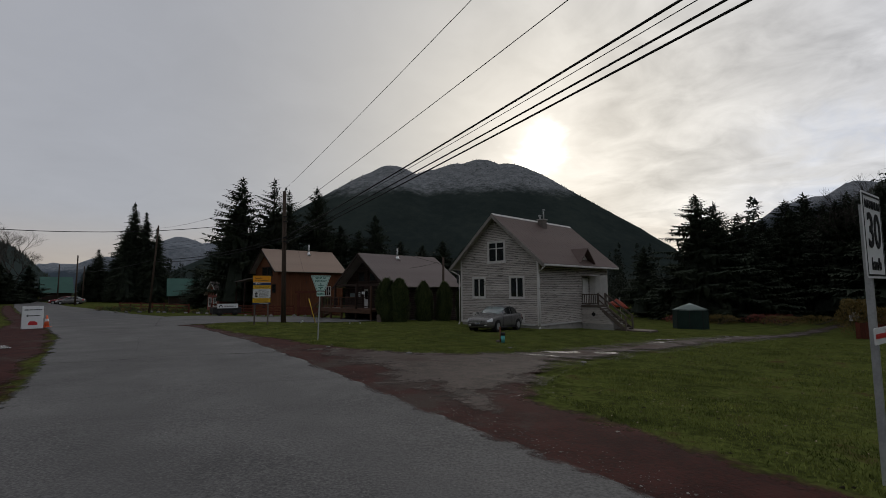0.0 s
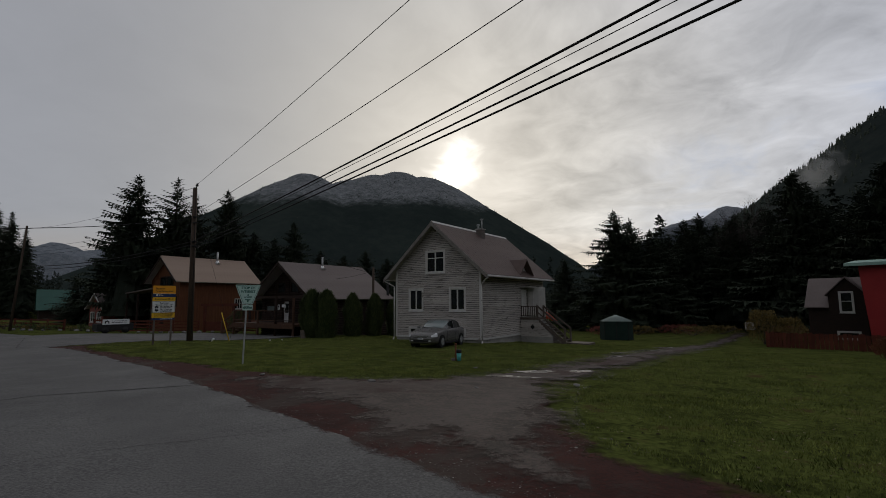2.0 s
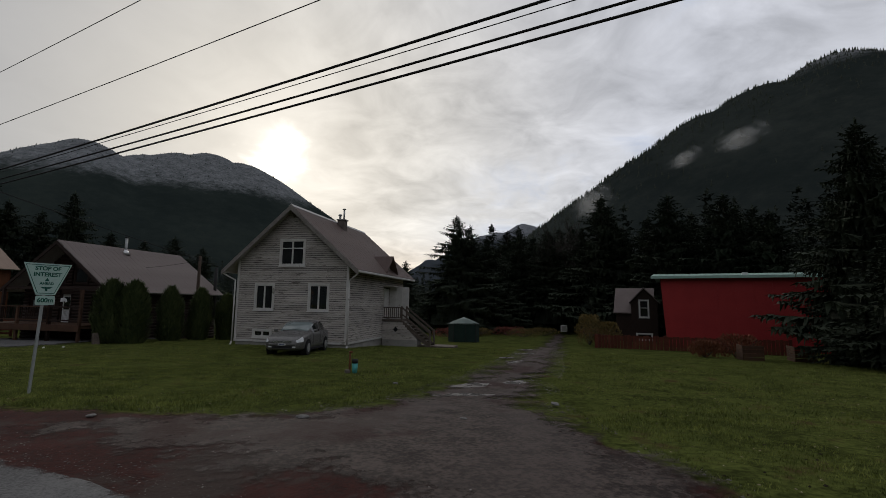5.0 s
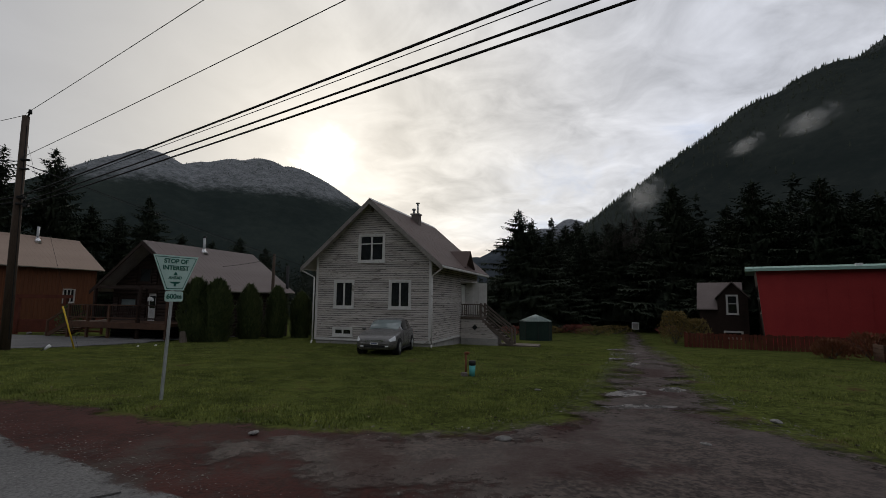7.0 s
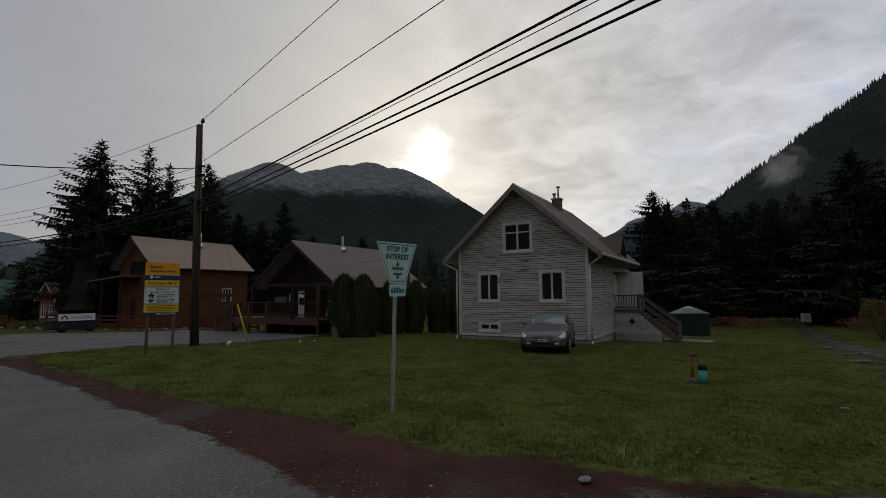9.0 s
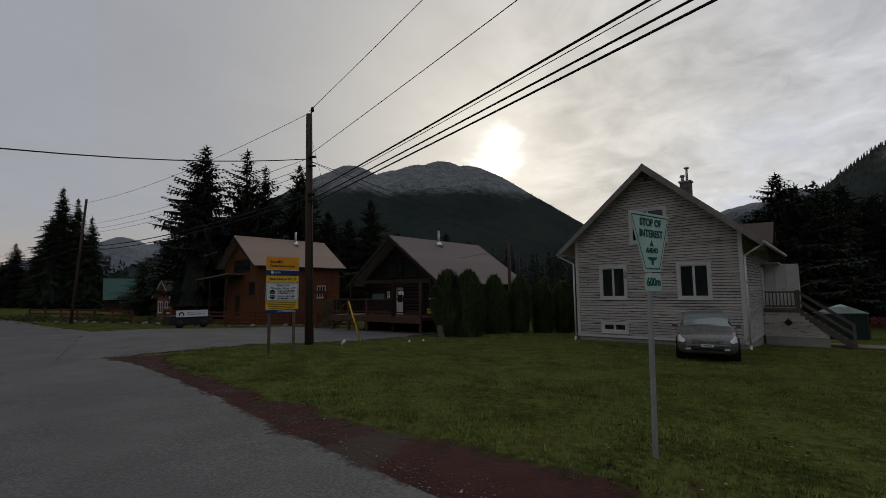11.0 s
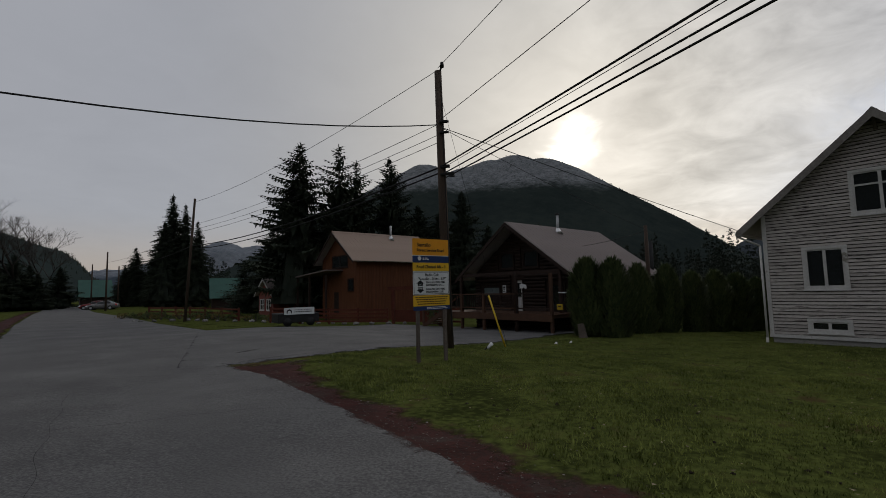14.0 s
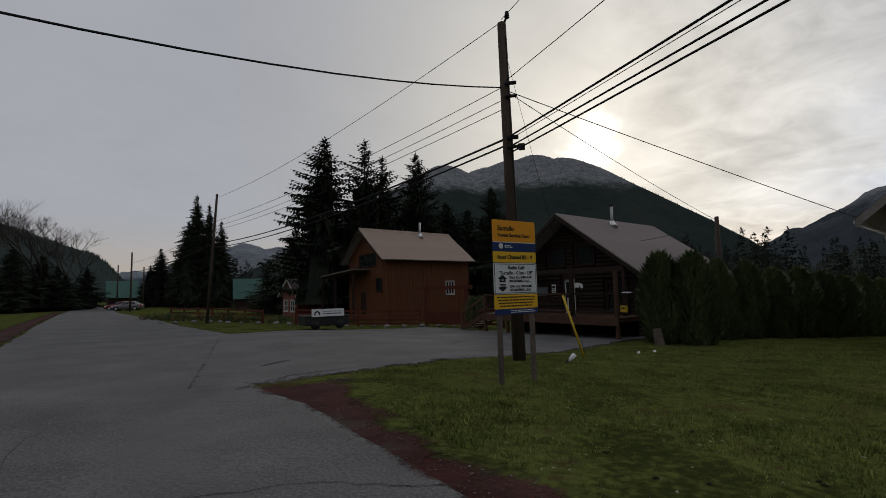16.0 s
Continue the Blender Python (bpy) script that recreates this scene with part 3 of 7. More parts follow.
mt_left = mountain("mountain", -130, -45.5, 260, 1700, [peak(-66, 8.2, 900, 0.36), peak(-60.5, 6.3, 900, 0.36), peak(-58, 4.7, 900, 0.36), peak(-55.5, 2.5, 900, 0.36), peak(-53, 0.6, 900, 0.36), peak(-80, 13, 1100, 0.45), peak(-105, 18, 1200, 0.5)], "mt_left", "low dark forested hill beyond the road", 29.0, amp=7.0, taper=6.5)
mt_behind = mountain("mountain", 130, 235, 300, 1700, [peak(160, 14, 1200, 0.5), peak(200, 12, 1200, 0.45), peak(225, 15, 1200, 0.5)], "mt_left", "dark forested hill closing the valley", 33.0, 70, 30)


# ---- the white house ----
HM = pose(4.487, 24.743, 0, 0, 0, -37.57)
HW, HD = 6.9, 9.7
house = thing("house", HM, "old white clapboard house with peeling paint and brown metal roof", "house")
RIDGE, PITCH, EAVE = 7.9, 0.875, 0.78


def under_roof(u):
    return RIDGE - 0.16 - PITCH * abs(u - HW / 2)


WINS = [(1.14, 2.40, 1.90, 3.44), (4.52, 5.80, 1.90, 3.44), (2.62, 4.22, 4.42, 5.98), (1.14, 2.37, 0.36, 0.86), (4.5, 5.75, 0.36, 0.86)]
SIDE_DOOR = (5.6, 6.5, 1.36, 3.4)
SIDE_WIN = (7.9, 8.6, 1.9, 3.5)


def course(bm_len, z0, z1):
    """One lapped clapboard along +x, thicker at its lower edge."""
    bm = bmesh.new()
    prism(bm, [(0, z0), (-0.046, z0), (-0.022, z1 + 0.004), (0, z1 + 0.01)], "x", 0, bm_len)
    return bm


def clad(wall, width, z0, z1, top, holes, step=0.122):
    """Covers a wall (its x along, outside towards -y) with boards cut round the holes."""
    z = z0
    while z < z1:
        zt = min(z + step, z1)
        lo, hi = 0.0, width
        if top:
            half = (RIDGE - 0.16 - (z + zt) / 2) / PITCH
            lo, hi = max(lo, width / 2 - half), min(hi, width / 2 + half)
        cuts = sorted((a, b) for a, b, c, d in holes if c < zt - 0.07 and d > z + 0.07)
        spans, k = [], lo
        for a, b in cuts:
            if a > k:
                spans.append((k, min(a, hi)))
            k = max(k, b)
        if k < hi:
            spans.append((k, hi))
        for a, b in spans:
            if b - a > 0.05:
                # the gap below each board bares the dark backing as a painted shadow line
                part("clapboard", course(b - a, z + 0.034, zt), "paint", wall, m=pose(a, -0.001, 0))
        z += step


def walled(name, outline, holes, thick, material, parent, m):
    """A wall with real openings: an outline in (x, z), cut into cells round the holes."""
    xs = sorted({p[0] for p in outline} | {h[0] for h in holes} | {h[1] for h in holes})
    bm = bmesh.new()

    def top_at(x):
        pts = sorted(p for p in outline)
        best = 0
        n = len(outline)
        for i in range(n):
            (x0, z0), (x1, z1) = outline[i], outline[(i + 1) % n]
            if x0 != x1 and min(x0, x1) - 1e-6 <= x <= max(x0, x1) + 1e-6:
                best = max(best, z0 + (z1 - z0) * (x - x0) / (x1 - x0))
        return best
    base = min(p[1] for p in outline)
    for a, b in zip(xs, xs[1:]):
        if b - a < 1e-4:
            continue
        z = base
        for h in sorted((h for h in holes if h[0] <= a + 1e-6 and h[1] >= b - 1e-6), key=lambda h: h[2]):
            if h[2] > z:
                prism(bm, [(a, z), (b, z), (b, h[2]), (a, h[2])], "y", 0, thick)
            z = h[3]
        prism(bm, [(a, z), (b, z), (b, top_at(b)), (a, top_at(a))], "y", 0, thick)
    bmesh.ops.remove_doubles(bm, verts=bm.verts[:], dist=0.0005)
    return part(name, bm, material, parent, m=m)


def window(parent, x0, x1, z0, z1, panes, m, rail=None, name="window", trim="trim", t=0.11):
    """Casing, frame bars, sill and one glass for each light, set into an opening; outside towards -y."""
    # near-black sheet behind the panes, in place of an unlit room
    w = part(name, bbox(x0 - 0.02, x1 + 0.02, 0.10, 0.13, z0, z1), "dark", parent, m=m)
    bm = bmesh.new()
    for a, b, c, d in ((x0 - t, x0, z0 - t, z1 + t), (x1, x1 + t, z0 - t, z1 + t), (x0, x1, z1, z1 + t), (x0, x1, z0 - t, z0)):
        box(bm, a, b, -0.055, 0.06, c, d)
    part("casing", bm, trim, w)
    part("sill", bbox(x0 - t - 0.03, x1 + t + 0.03, -0.09, 0.0, z0 - t - 0.03, z0 - t + 0.012), trim, w)
    step = (x1 - x0) / panes
    for i in range(panes):
        a, b = x0 + i * step, x0 + (i + 1) * step
        bm = bmesh.new()
        f = 0.045
        for p, q, c, d in ((a, a + f, z0, z1), (b - f, b, z0, z1), (a + f, b - f, z0, z0 + f), (a + f, b - f, z1 - f, z1)):
            box(bm, p, q, -0.03, 0.04, c, d)
        if rail:
            zr = z0 + (z1 - z0) * rail
            box(bm, a + f, b - f, -0.03, 0.04, zr - 0.03, zr + 0.03)
        part("sash", bm, trim, w)
        part("pane", bbox(a + f, b - f, 0.005, 0.012, z0 + f, z1 - f), "glass", w)
    return w


FRONT = Matrix.Identity(4)
wf = walled("wall", [(0, 0.22), (HW, 0.22), (HW, under_roof(HW)), (HW / 2, under_roof(HW / 2)), (0, under_roof(0))], WINS, 0.16, "lap_shadow", house, FRONT)
clad(wf, HW, 0.24, 7.6, True, WINS)
for i, (a, b, c, d) in enumerate(WINS):
    window(house, a + 0.1, b - 0.1, c + 0.1, d - 0.1, 2, FRONT, rail=0.68 if i == 2 else None)
SIDE = pose(HW, 0, 0, 0, 0, 90)
side_holes = [SIDE_DOOR, SIDE_WIN]
wr = walled("wall", [(0.16, 0.22), (HD - 0.16, 0.22), (HD - 0.16, under_roof(0)), (0.16, under_roof(0))], side_holes, 0.16, "lap_shadow", house, SIDE)
clad(wr, HD, 0.24, 4.55, False, side_holes)
window(house, 8.0, 8.5, 2.0, 3.4, 1, SIDE, rail=0.5)
wl = walled("wall", [(0.16, 0.22), (HD - 0.16, 0.22), (HD - 0.16, under_roof(0)), (0.16, under_roof(0))], [], 0.16, "soffit", house, pose(0, HD, 0, 0, 0, -90))
clad(wl, HD, 0.24, 4.55, False, [])
walled("wall", [(0, 0.22), (HW, 0.22), (HW, under_roof(HW)), (HW / 2, under_roof(HW / 2)), (0, under_roof(0))], [], 0.16, "paint", house, pose(HW, HD, 0, 0, 0, 180))
part("foundation", bbox(0.03, HW - 0.03, 0.03, HD - 0.03, -0.9, 0.20), "concrete", house, "grey concrete foundation")
bm = bmesh.new()
box(bm, -0.05, HW + 0.05, -0.055, -0.005, 0.14, 0.26), box(bm, HW + 0.005, HW + 0.055, 0.0, HD, 0.14, 0.26)
part("skirt_board", bm, "trim", house)
bm = bmesh.new()
part("corner_board", bbox(-0.04, 0.09, -0.055, -0.008, 0.26, under_roof(0) + 0.05), "trim", house)
box(bm, HW - 0.09, HW + 0.055, -0.055, -0.008, 0.26, under_roof(0) + 0.02)
box(bm, HW + 0.008, HW + 0.055, -0.008, 0.09, 0.26, under_roof(0) + 0.02)
part("corner_board", bm, "trim", house)


def roof_slope(parent, ridge_u, ridge_z, pitch, run, v0, v1, side, material, thick=0.1, seam=0.4, label=""):
    """One roof slope of standing-seam metal: a deck and its sheets, from the ridge out to the eave."""
    ang = math.atan(pitch)
    L = run / math.cos(ang)
    turn = pose(ridge_u, v0, ridge_z) @ pose(0, 0, 0, 0, math.degrees(ang), 0) if side > 0 else pose(ridge_u, v1, ridge_z, 0, 0, 180) @ pose(0, 0, 0, 0, math.degrees(ang), 0)
    deck = part("roof", bbox(0, L, 0, v1 - v0, -thick, -0.012), "soffit" if material != "roof_green" else material, parent, label, m=turn)
    n = max(1, round((v1 - v0) / seam))
    w = (v1 - v0) / n
    first = None
    for i in range(n):
        if first is None:
            bm = bmesh.new()
            prism(bm, [(0.0, -0.012), (w, -0.012), (w, 0.006), (w - 0.012, 0.006), (w - 0.016, 0.001), (w / 2, 0.004), (0.004, 0.0)], "x", 0.0, L + 0.02)
            first = part("roof_sheet", bm, material, deck)
        else:
            ob = new("roof_sheet", first.data)
            ob.matrix_basis, ob.parent = pose(0, i * w, 0), deck
    return deck


for sd in (1, -1):
    roof_slope(house, HW / 2, RIDGE, PITCH, HW / 2 + EAVE, -0.5, HD + 0.45, sd, "roof_brown")
bm = bmesh.new()
prism(bm, [(HW / 2 - 0.16, RIDGE - 0.12), (HW / 2, RIDGE + 0.02), (HW / 2 + 0.16, RIDGE - 0.12), (HW / 2, RIDGE + 0.04)], "y", -0.5, HD + 0.45)
part("ridge_cap", bm, "trim", house)
ua, ub = -EAVE, HW + EAVE
for sd in (-1, 1):
    c = HW / 2
    e = c + sd * (HW / 2 + EAVE)
    bm = bmesh.new()
    prism(bm, [(c, RIDGE - 0.02), (e, RIDGE - 0.02 - PITCH * (HW / 2 + EAVE)), (e, RIDGE - 0.30 - PITCH * (HW / 2 + EAVE)), (c, RIDGE - 0.32)], "y", -0.54, -0.502)
    part("barge_board", bm, "rake", house, "weathered grey barge board")
    part("gutter", bbox(e - 0.06, e + 0.06, -0.48, HD + 0.4, RIDGE - PITCH * (HW / 2 + EAVE) - 0.16, RIDGE - PITCH * (HW / 2 + EAVE) - 0.04, 0.02), "trim", house)
    bm = bmesh.new()
    x = e - sd * 0.02
    w = c + sd * (HW / 2 + 0.12)
    tube(bm, (x, -0.42, 4.0), (w, -0.12, 3.62), 0.04, seg=8), tube(bm, (w, -0.12, 3.62), (w, -0.12, 0.1), 0.04, seg=8), tube(bm, (w, -0.12, 0.1), (w + 0.05, -0.35, -0.12 if sd < 0 else -0.3), 0.045, seg=8)
    part("downpipe", bm, "trim", house, smooth=True)
part("truss_bracket", beam(bmesh.new(), (HW / 2, -0.35, RIDGE - 0.25), (HW / 2, -0.02, RIDGE - 0.62), 0.1, 0.14), "greywood", house)
# chimney and flues
ch = part("chimney", bbox(3.74, 4.24, 4.8, 5.3, 6.6, 7.92, 0.015), "brick", house, "sooty brick chimney stack")
part("cap", bbox(3.69, 4.29, 4.75, 5.35, 7.92, 8.00), "concrete", ch)
bm = bmesh.new()
tube(bm, (3.86, 4.95, 7.98), (3.86, 4.95, 8.24), 0.08), tube(bm, (3.86, 4.95, 8.24), (3.86, 4.95, 8.34), 0.14, 0.11)
part("flue", bm, "steel", ch, smooth=True)
bm = bmesh.new()
tube(bm, (4.02, 5.22, 8.02), (4.02, 5.22, 8.72), 0.06), tube(bm, (4.02, 5.22, 8.72), (4.02, 5.22, 8.78), 0.13)
part("flue", bm, "steel", ch, smooth=True)
# small gabled dormer on the yard side
dm = part("dormer", prism(bmesh.new(), [(4.55, 4.2), (6.25, 4.2), (6.25, 4.5), (5.4, 5.36), (4.55, 4.5)], "x", 5.6, 7.15), "paint", house, "small gabled dormer")
for sd in (-1, 1):
    bm = bmesh.new()
    prism(bm, [(5.4, 5.5), (5.4 + sd * 1.08, 4.42), (5.4 + sd * 1.08, 4.34), (5.4, 5.42)], "x", 6.0, 7.6)
    part("dormer_roof", bm, "roof_brown", dm)
# side entry: landing, white screen, stairs
ln = part("landing", bbox(HW + 0.05, HW + 1.4, 5.380, 6.780, 1.22, 1.36), "greywood", house, "weathered wooden landing with stairs")
bs = part("landing_base", prism(bmesh.new(), [(HW + 0.06, -0.6), (HW + 2.4, -0.6), (HW + 2.4, 0.1), (HW + 1.38, 1.2), (HW + 0.06, 1.2)], "y", 5.440, 6.580), "soffit", ln)
z = 0.06
while z < 1.15:
    part("clapboard", course(min(2.36, 1.36 + max(0, (1.2 - z - 0.16) * 0.93)), z, z + 0.158), "paint", bs, m=pose(HW + 0.05, 5.435, 0))
    z += 0.158
part("skirt", bbox(HW + 0.06, HW + 2.42, 5.410, 5.437, -0.6, 0.06), "concrete", bs)
part("hatch", prism(bmesh.new(), [(HW + 0.80, 0.72), (HW + 0.97, 0.90), (HW + 1.14, 0.72), (HW + 0.97, 0.54)], "y", 5.380, 5.415), "dark", bs)
part("side_door", bbox(HW + 0.0, HW + 0.05, 5.680, 6.480, 1.38, 3.36), "trim", house, "white side door above the landing")
part("porch_screen", bbox(HW + 0.06, HW + 1.42, 6.680, 6.740, 1.36, 3.5), "trim", house, "white board porch screen")
for u in (HW + 0.5, HW + 0.95, HW + 1.42):
    part("screen_batten", bbox(u - 0.03, u + 0.03, 6.640, 6.680, 1.36, 3.5), "trim", house)
part("porch_roof", bbox(HW, HW + 0.75, 5.480, 6.880, 3.5, 3.56), "soffit", house)
for k in range(2):
    part("rail", bbox(HW + 0.1, HW + 1.36, 5.380, 5.440, 1.44 + k * 0.66, 1.51 + k * 0.66), "greywood", ln)
for i in range(9):
    part("baluster", bbox(HW + 0.14 + i * 0.14, HW + 0.18 + i * 0.14, 5.390, 5.430, 1.5, 2.12), "greywood", ln)
for u, v in ((HW + 1.36, 5.41), (HW + 1.36, 6.48)):
    part("newel_post", bbox(u - 0.05, u + 0.05, v - 0.05, v + 0.05, 1.2, 2.22), "greywood", ln)
STEPS, RUN = 8, 0.225
for i in range(STEPS):
    zt = 1.34 - (i + 1) * 0.185
    part("step", bbox(HW + 1.38 + i * RUN, HW + 1.38 + (i + 1.15) * RUN, 5.500, 6.500, zt - 0.05, zt), "greywood", ln)
for v in (5.46, 6.54):
    part("stringer", beam(bmesh.new(), (HW + 1.36, v, 1.2), (HW + 1.45 + STEPS * RUN, v, -0.3), 0.05, 0.24), "greywood", ln)
    part("handrail", beam(bmesh.new(), (HW + 1.36, v, 2.14), (HW + 1.5 + STEPS * RUN, v, 0.62), 0.06, 0.1), "greywood", ln)
    part("lower_rail", beam(bmesh.new(), (HW + 1.36, v, 1.72), (HW + 1.5 + STEPS * RUN, v, 0.2), 0.04, 0.08), "greywood", ln)
    part("newel_post", bbox(HW + 1.42 + STEPS * RUN, HW + 1.52 + STEPS * RUN, v - 0.05, v + 0.05, -0.6, 0.68), "greywood", ln)
SX, SY = (HM @ Vector((HW + 3.6, 6.3, 0))).xy
tagged(part("low_platform", bbox(-1.3, 1.2, -0.7, 0.7, -0.12, 0.12, 0.02), "greywood", m=pose(SX, SY, lz(SX, SY), 0, 0, -37)), "flat weathered platform at the foot of the stairs", "platform")


# ---- log lodge, orange cabin and the other buildings ----
lodge = thing("lodge", pose(-5.87, 31.43, 0, 0, 0, -37.57), "dark brown log lodge with a raised front deck", "house")
LPITCH = (6.05 - 2.85) / 4.4
for sd in (1, -1):
    roof_slope(lodge, 0, 6.05, LPITCH, 4.4, -0.1, 9.8, sd, "roof_mauve")
    bm = bmesh.new()
    prism(bm, [(0, 6.0), (sd * 4.4, 2.80), (sd * 4.4, 2.58), (0, 5.76)], "y", -0.16, -0.105)
    part("barge_board", bm, "log", lodge)
lw_holes = [(-0.55, 0.30, 0.82, 2.72), (-3.05, -1.45, 1.62, 2.42), (2.0, 3.2, 0.9, 2.45), (-1.5, -0.3, 3.3, 4.4), (0.3, 1.5, 3.3, 4.4)]
lf = walled("wall", [(-3.6, -0.5), (3.6, -0.5), (3.6, 3.2), (0, 5.8), (-3.6, 3.2)], lw_holes, 0.2, "log", lodge, pose(0, 1.0, 0))
z = -0.3
while z < 5.5:
    half = min(3.6, (5.8 - z - 0.1) / (2.6 / 3.6))
    lo = -half
    cuts = sorted((h[0] - 0.1, h[1] + 0.1) for h in lw_holes if h[2] - 0.1 < z + 0.1 and h[3] + 0.1 > z - 0.1)
    for a, b in cuts + [(half, half)]:
        a = min(a, half)
        if a - lo > 0.1:
            part("wall_log", tube(bmesh.new(), (lo, 0.98, z), (a, 0.98, z), 0.105, seg=8), "log", lf, m=pose(0, -1.0, 0))
        lo = max(lo, b)
    z += 0.2
ls_ = part("wall", bbox(3.42, 3.6, 1.2, 9.8, -0.6, 3.35), "log", lodge)
for i in range(19):
    part("wall_log", tube(bmesh.new(), (3.62, 0.75, -0.4 + i * 0.2), (3.62, 9.9, -0.4 + i * 0.2), 0.105, seg=8), "log", ls_)
part("wall", bbox(-3.6, -3.42, 1.2, 9.8, -0.6, 3.35), "log", lodge)
part("wall", prism(bmesh.new(), [(-3.6, -0.6), (3.6, -0.6), (3.6, 3.2), (0, 5.8), (-3.6, 3.2)], "y", 9.8, 10.0), "log", lodge)
FR = pose(0, 0.98, 0)
lwin = window(lodge, -2.95, -1.55, 1.72, 2.32, 1, FR, trim="log", t=0.08)
part("blind", bbox(-2.88, -1.62, -0.004, 0.003, 1.80, 2.26), "blind", lwin, "pale closed window blind")
window(lodge, 2.1, 3.1, 1.0, 2.35, 1, FR, trim="log", t=0.08)
window(lodge, -1.4, -0.4, 3.4, 4.3, 1, FR, trim="log", t=0.08)
window(lodge, 0.4, 1.4, 3.4, 4.3, 1, FR, trim="log", t=0.08)
dr = part("door", bbox(-0.47, 0.22, 1.0, 1.05, 0.84, 2.66), "trim", lodge, "pale screen door with white grille")
part("door_glass", bbox(-0.36, 0.11, 0.985, 0.999, 1.7, 2.5), "glass", dr)
for i in range(5):
    part("grille_bar", bbox(-0.38 + i * 0.1, -0.35 + i * 0.1, 0.97, 0.995, 0.9, 1.6), "white", dr)
for z in (0.9, 1.24, 1.57):
    part("grille_bar", bbox(-0.40, 0.09, 0.972, 0.996, z, z + 0.03), "white", dr)
part("casing", prism(bmesh.new(), [(-0.55, 0.82), (-0.47, 0.82), (-0.47, 2.66), (0.22, 2.66), (0.22, 0.82), (0.30, 0.82), (0.30, 2.74), (-0.55, 2.74)], "y", 0.93, 1.0), "log", lodge)
nt = part("notice", bbox(-1.22, -0.96, 0.86, 0.875, 1.95, 2.4), "signwhite", lodge, "white notice board by the door")
for i, (a, b, h) in enumerate(((-1.17, -1.01, 0.12), (-1.17, -1.04, 0.05), (-1.17, -1.02, 0.05))):
    part("print_bar", bbox(a, b, 0.852, 0.858, 2.2 - i * 0.1, 2.2 - i * 0.1 + h), "ink", nt)
# chimney pipe of the lodge
fl = part("flue", tube(bmesh.new(), (0.55, 4.2, 5.4), (0.55, 4.2, 6.75), 0.085), "steel", lodge, "shiny stove pipe with a flashing boot", smooth=True)
part("flue_cap", tube(bmesh.new(), (0.55, 4.2, 6.72), (0.55, 4.2, 6.82), 0.12), "black", fl, smooth=True)
part("flashing", tube(bmesh.new(), (0.58, 4.2, 5.5), (0.55, 4.2, 5.9), 0.30, 0.09), "chrome", fl, smooth=True)
fl2 = part("stove_pipe", tube(bmesh.new(), (3.9, 9.4, 1.0), (3.9, 9.4, 5.0), 0.12), "black", lodge, "tall black stove pipe", smooth=True)
# deck
dk = part("deck", bbox(-4.2, 4.1, -1.5, 0.9, 0.70, 0.86), "deckwood", lodge, "raised wooden deck with rails")
for i in range(12):
    part("deck_board", bbox(-4.25, 4.15, -1.52 + i * 0.2, -1.335 + i * 0.2, 0.862, 0.89), "deckwood", dk)
part("fascia", bbox(-4.25, 4.1, -1.56, -1.52, 0.55, 0.9), "deckwood", dk, "reddish deck fascia board")
for u in (-4.1, -2.4, -0.6, 1.75, 4.0):
    part("post", bbox(u - 0.07, u + 0.07, -1.5, -1.36, -0.4, 1.95 if u < 3 else 2.9), "deckwood", dk)
for z in (1.12, 1.88):
    part("rail", bbox(-4.1, 1.75, -1.48, -1.40, z, z + 0.07), "deckwood", dk)
for i in range(36):
    if i % 6:
        part("baluster", bbox(-4.0 + i * 0.16, -3.965 + i * 0.16, -1.46, -1.42, 1.15, 1.9), "log", dk)
for z in (1.12, 1.88):
    part("rail", bbox(1.8, 4.0, -1.48, -1.40, z, z + 0.07), "log", dk)
part("post", bbox(1.68, 1.84, -1.5, -1.34, -0.4, 3.1), "log", dk)
part("post", bbox(-3.9, -3.74, -0.2, -0.04, 0.8, 3.0), "log", dk)
part("post", bbox(3.5, 3.66, -0.12, 0.04, 0.8, 3.0), "log", dk)
part("tie_beam", bbox(-3.9, 3.6, -0.12, 0.1, 2.95, 3.15), "log", lodge)
st = part("deck_stairs", beam(bmesh.new(), (-4.3, -1.2, 0.85), (-6.4, -1.2, -0.1), 0.06, 0.26), "deckwood", lodge, "wooden stairs going down beside the deck")
part("stringer", beam(bmesh.new(), (-4.3, 0.2, 0.85), (-6.4, 0.2, -0.1), 0.06, 0.26), "deckwood", st)
for i in range(5):
    part("tread", bbox(-4.75 - i * 0.4, -4.35 - i * 0.4, -1.2, 0.2, 0.66 - i * 0.17, 0.71 - i * 0.17), "deckwood", st)
for v in (-1.2, 0.2):
    part("handrail", beam(bmesh.new(), (-4.2, v, 1.85), (-6.4, v, 0.85), 0.07, 0.12), "deckwood", st)
    part("post", bbox(-6.45, -6.33, v - 0.06, v + 0.06, -0.4, 0.95), "deckwood", st)
LM = pose(-5.87, 31.43, 0, 0, 0, -37.57)
ban = tagged(part("towel", prism(bmesh.new(), [(-0.22, 0.06), (-0.05, 0.09), (0.2, 0.02), (0.25, -0.16), (0.14, -0.2), (0.07, -0.08), (-0.02, -0.17), (-0.14, -0.13), (-0.22, -0.18)], "y", -0.02, 0.02), "white", m=LM @ pose(1.45, -0.45, 2.35)), "white cloth hanging under the porch", "cloth")
sl = thing("strip_lamp", LM @ pose(3.75, -0.16, 1.93), "slim white strip lamp fixed to the porch post", "lamp")
part("housing", bbox(-0.22, 0.22, -0.05, 0.04, -0.03, 0.03, 0.012), "white", sl)
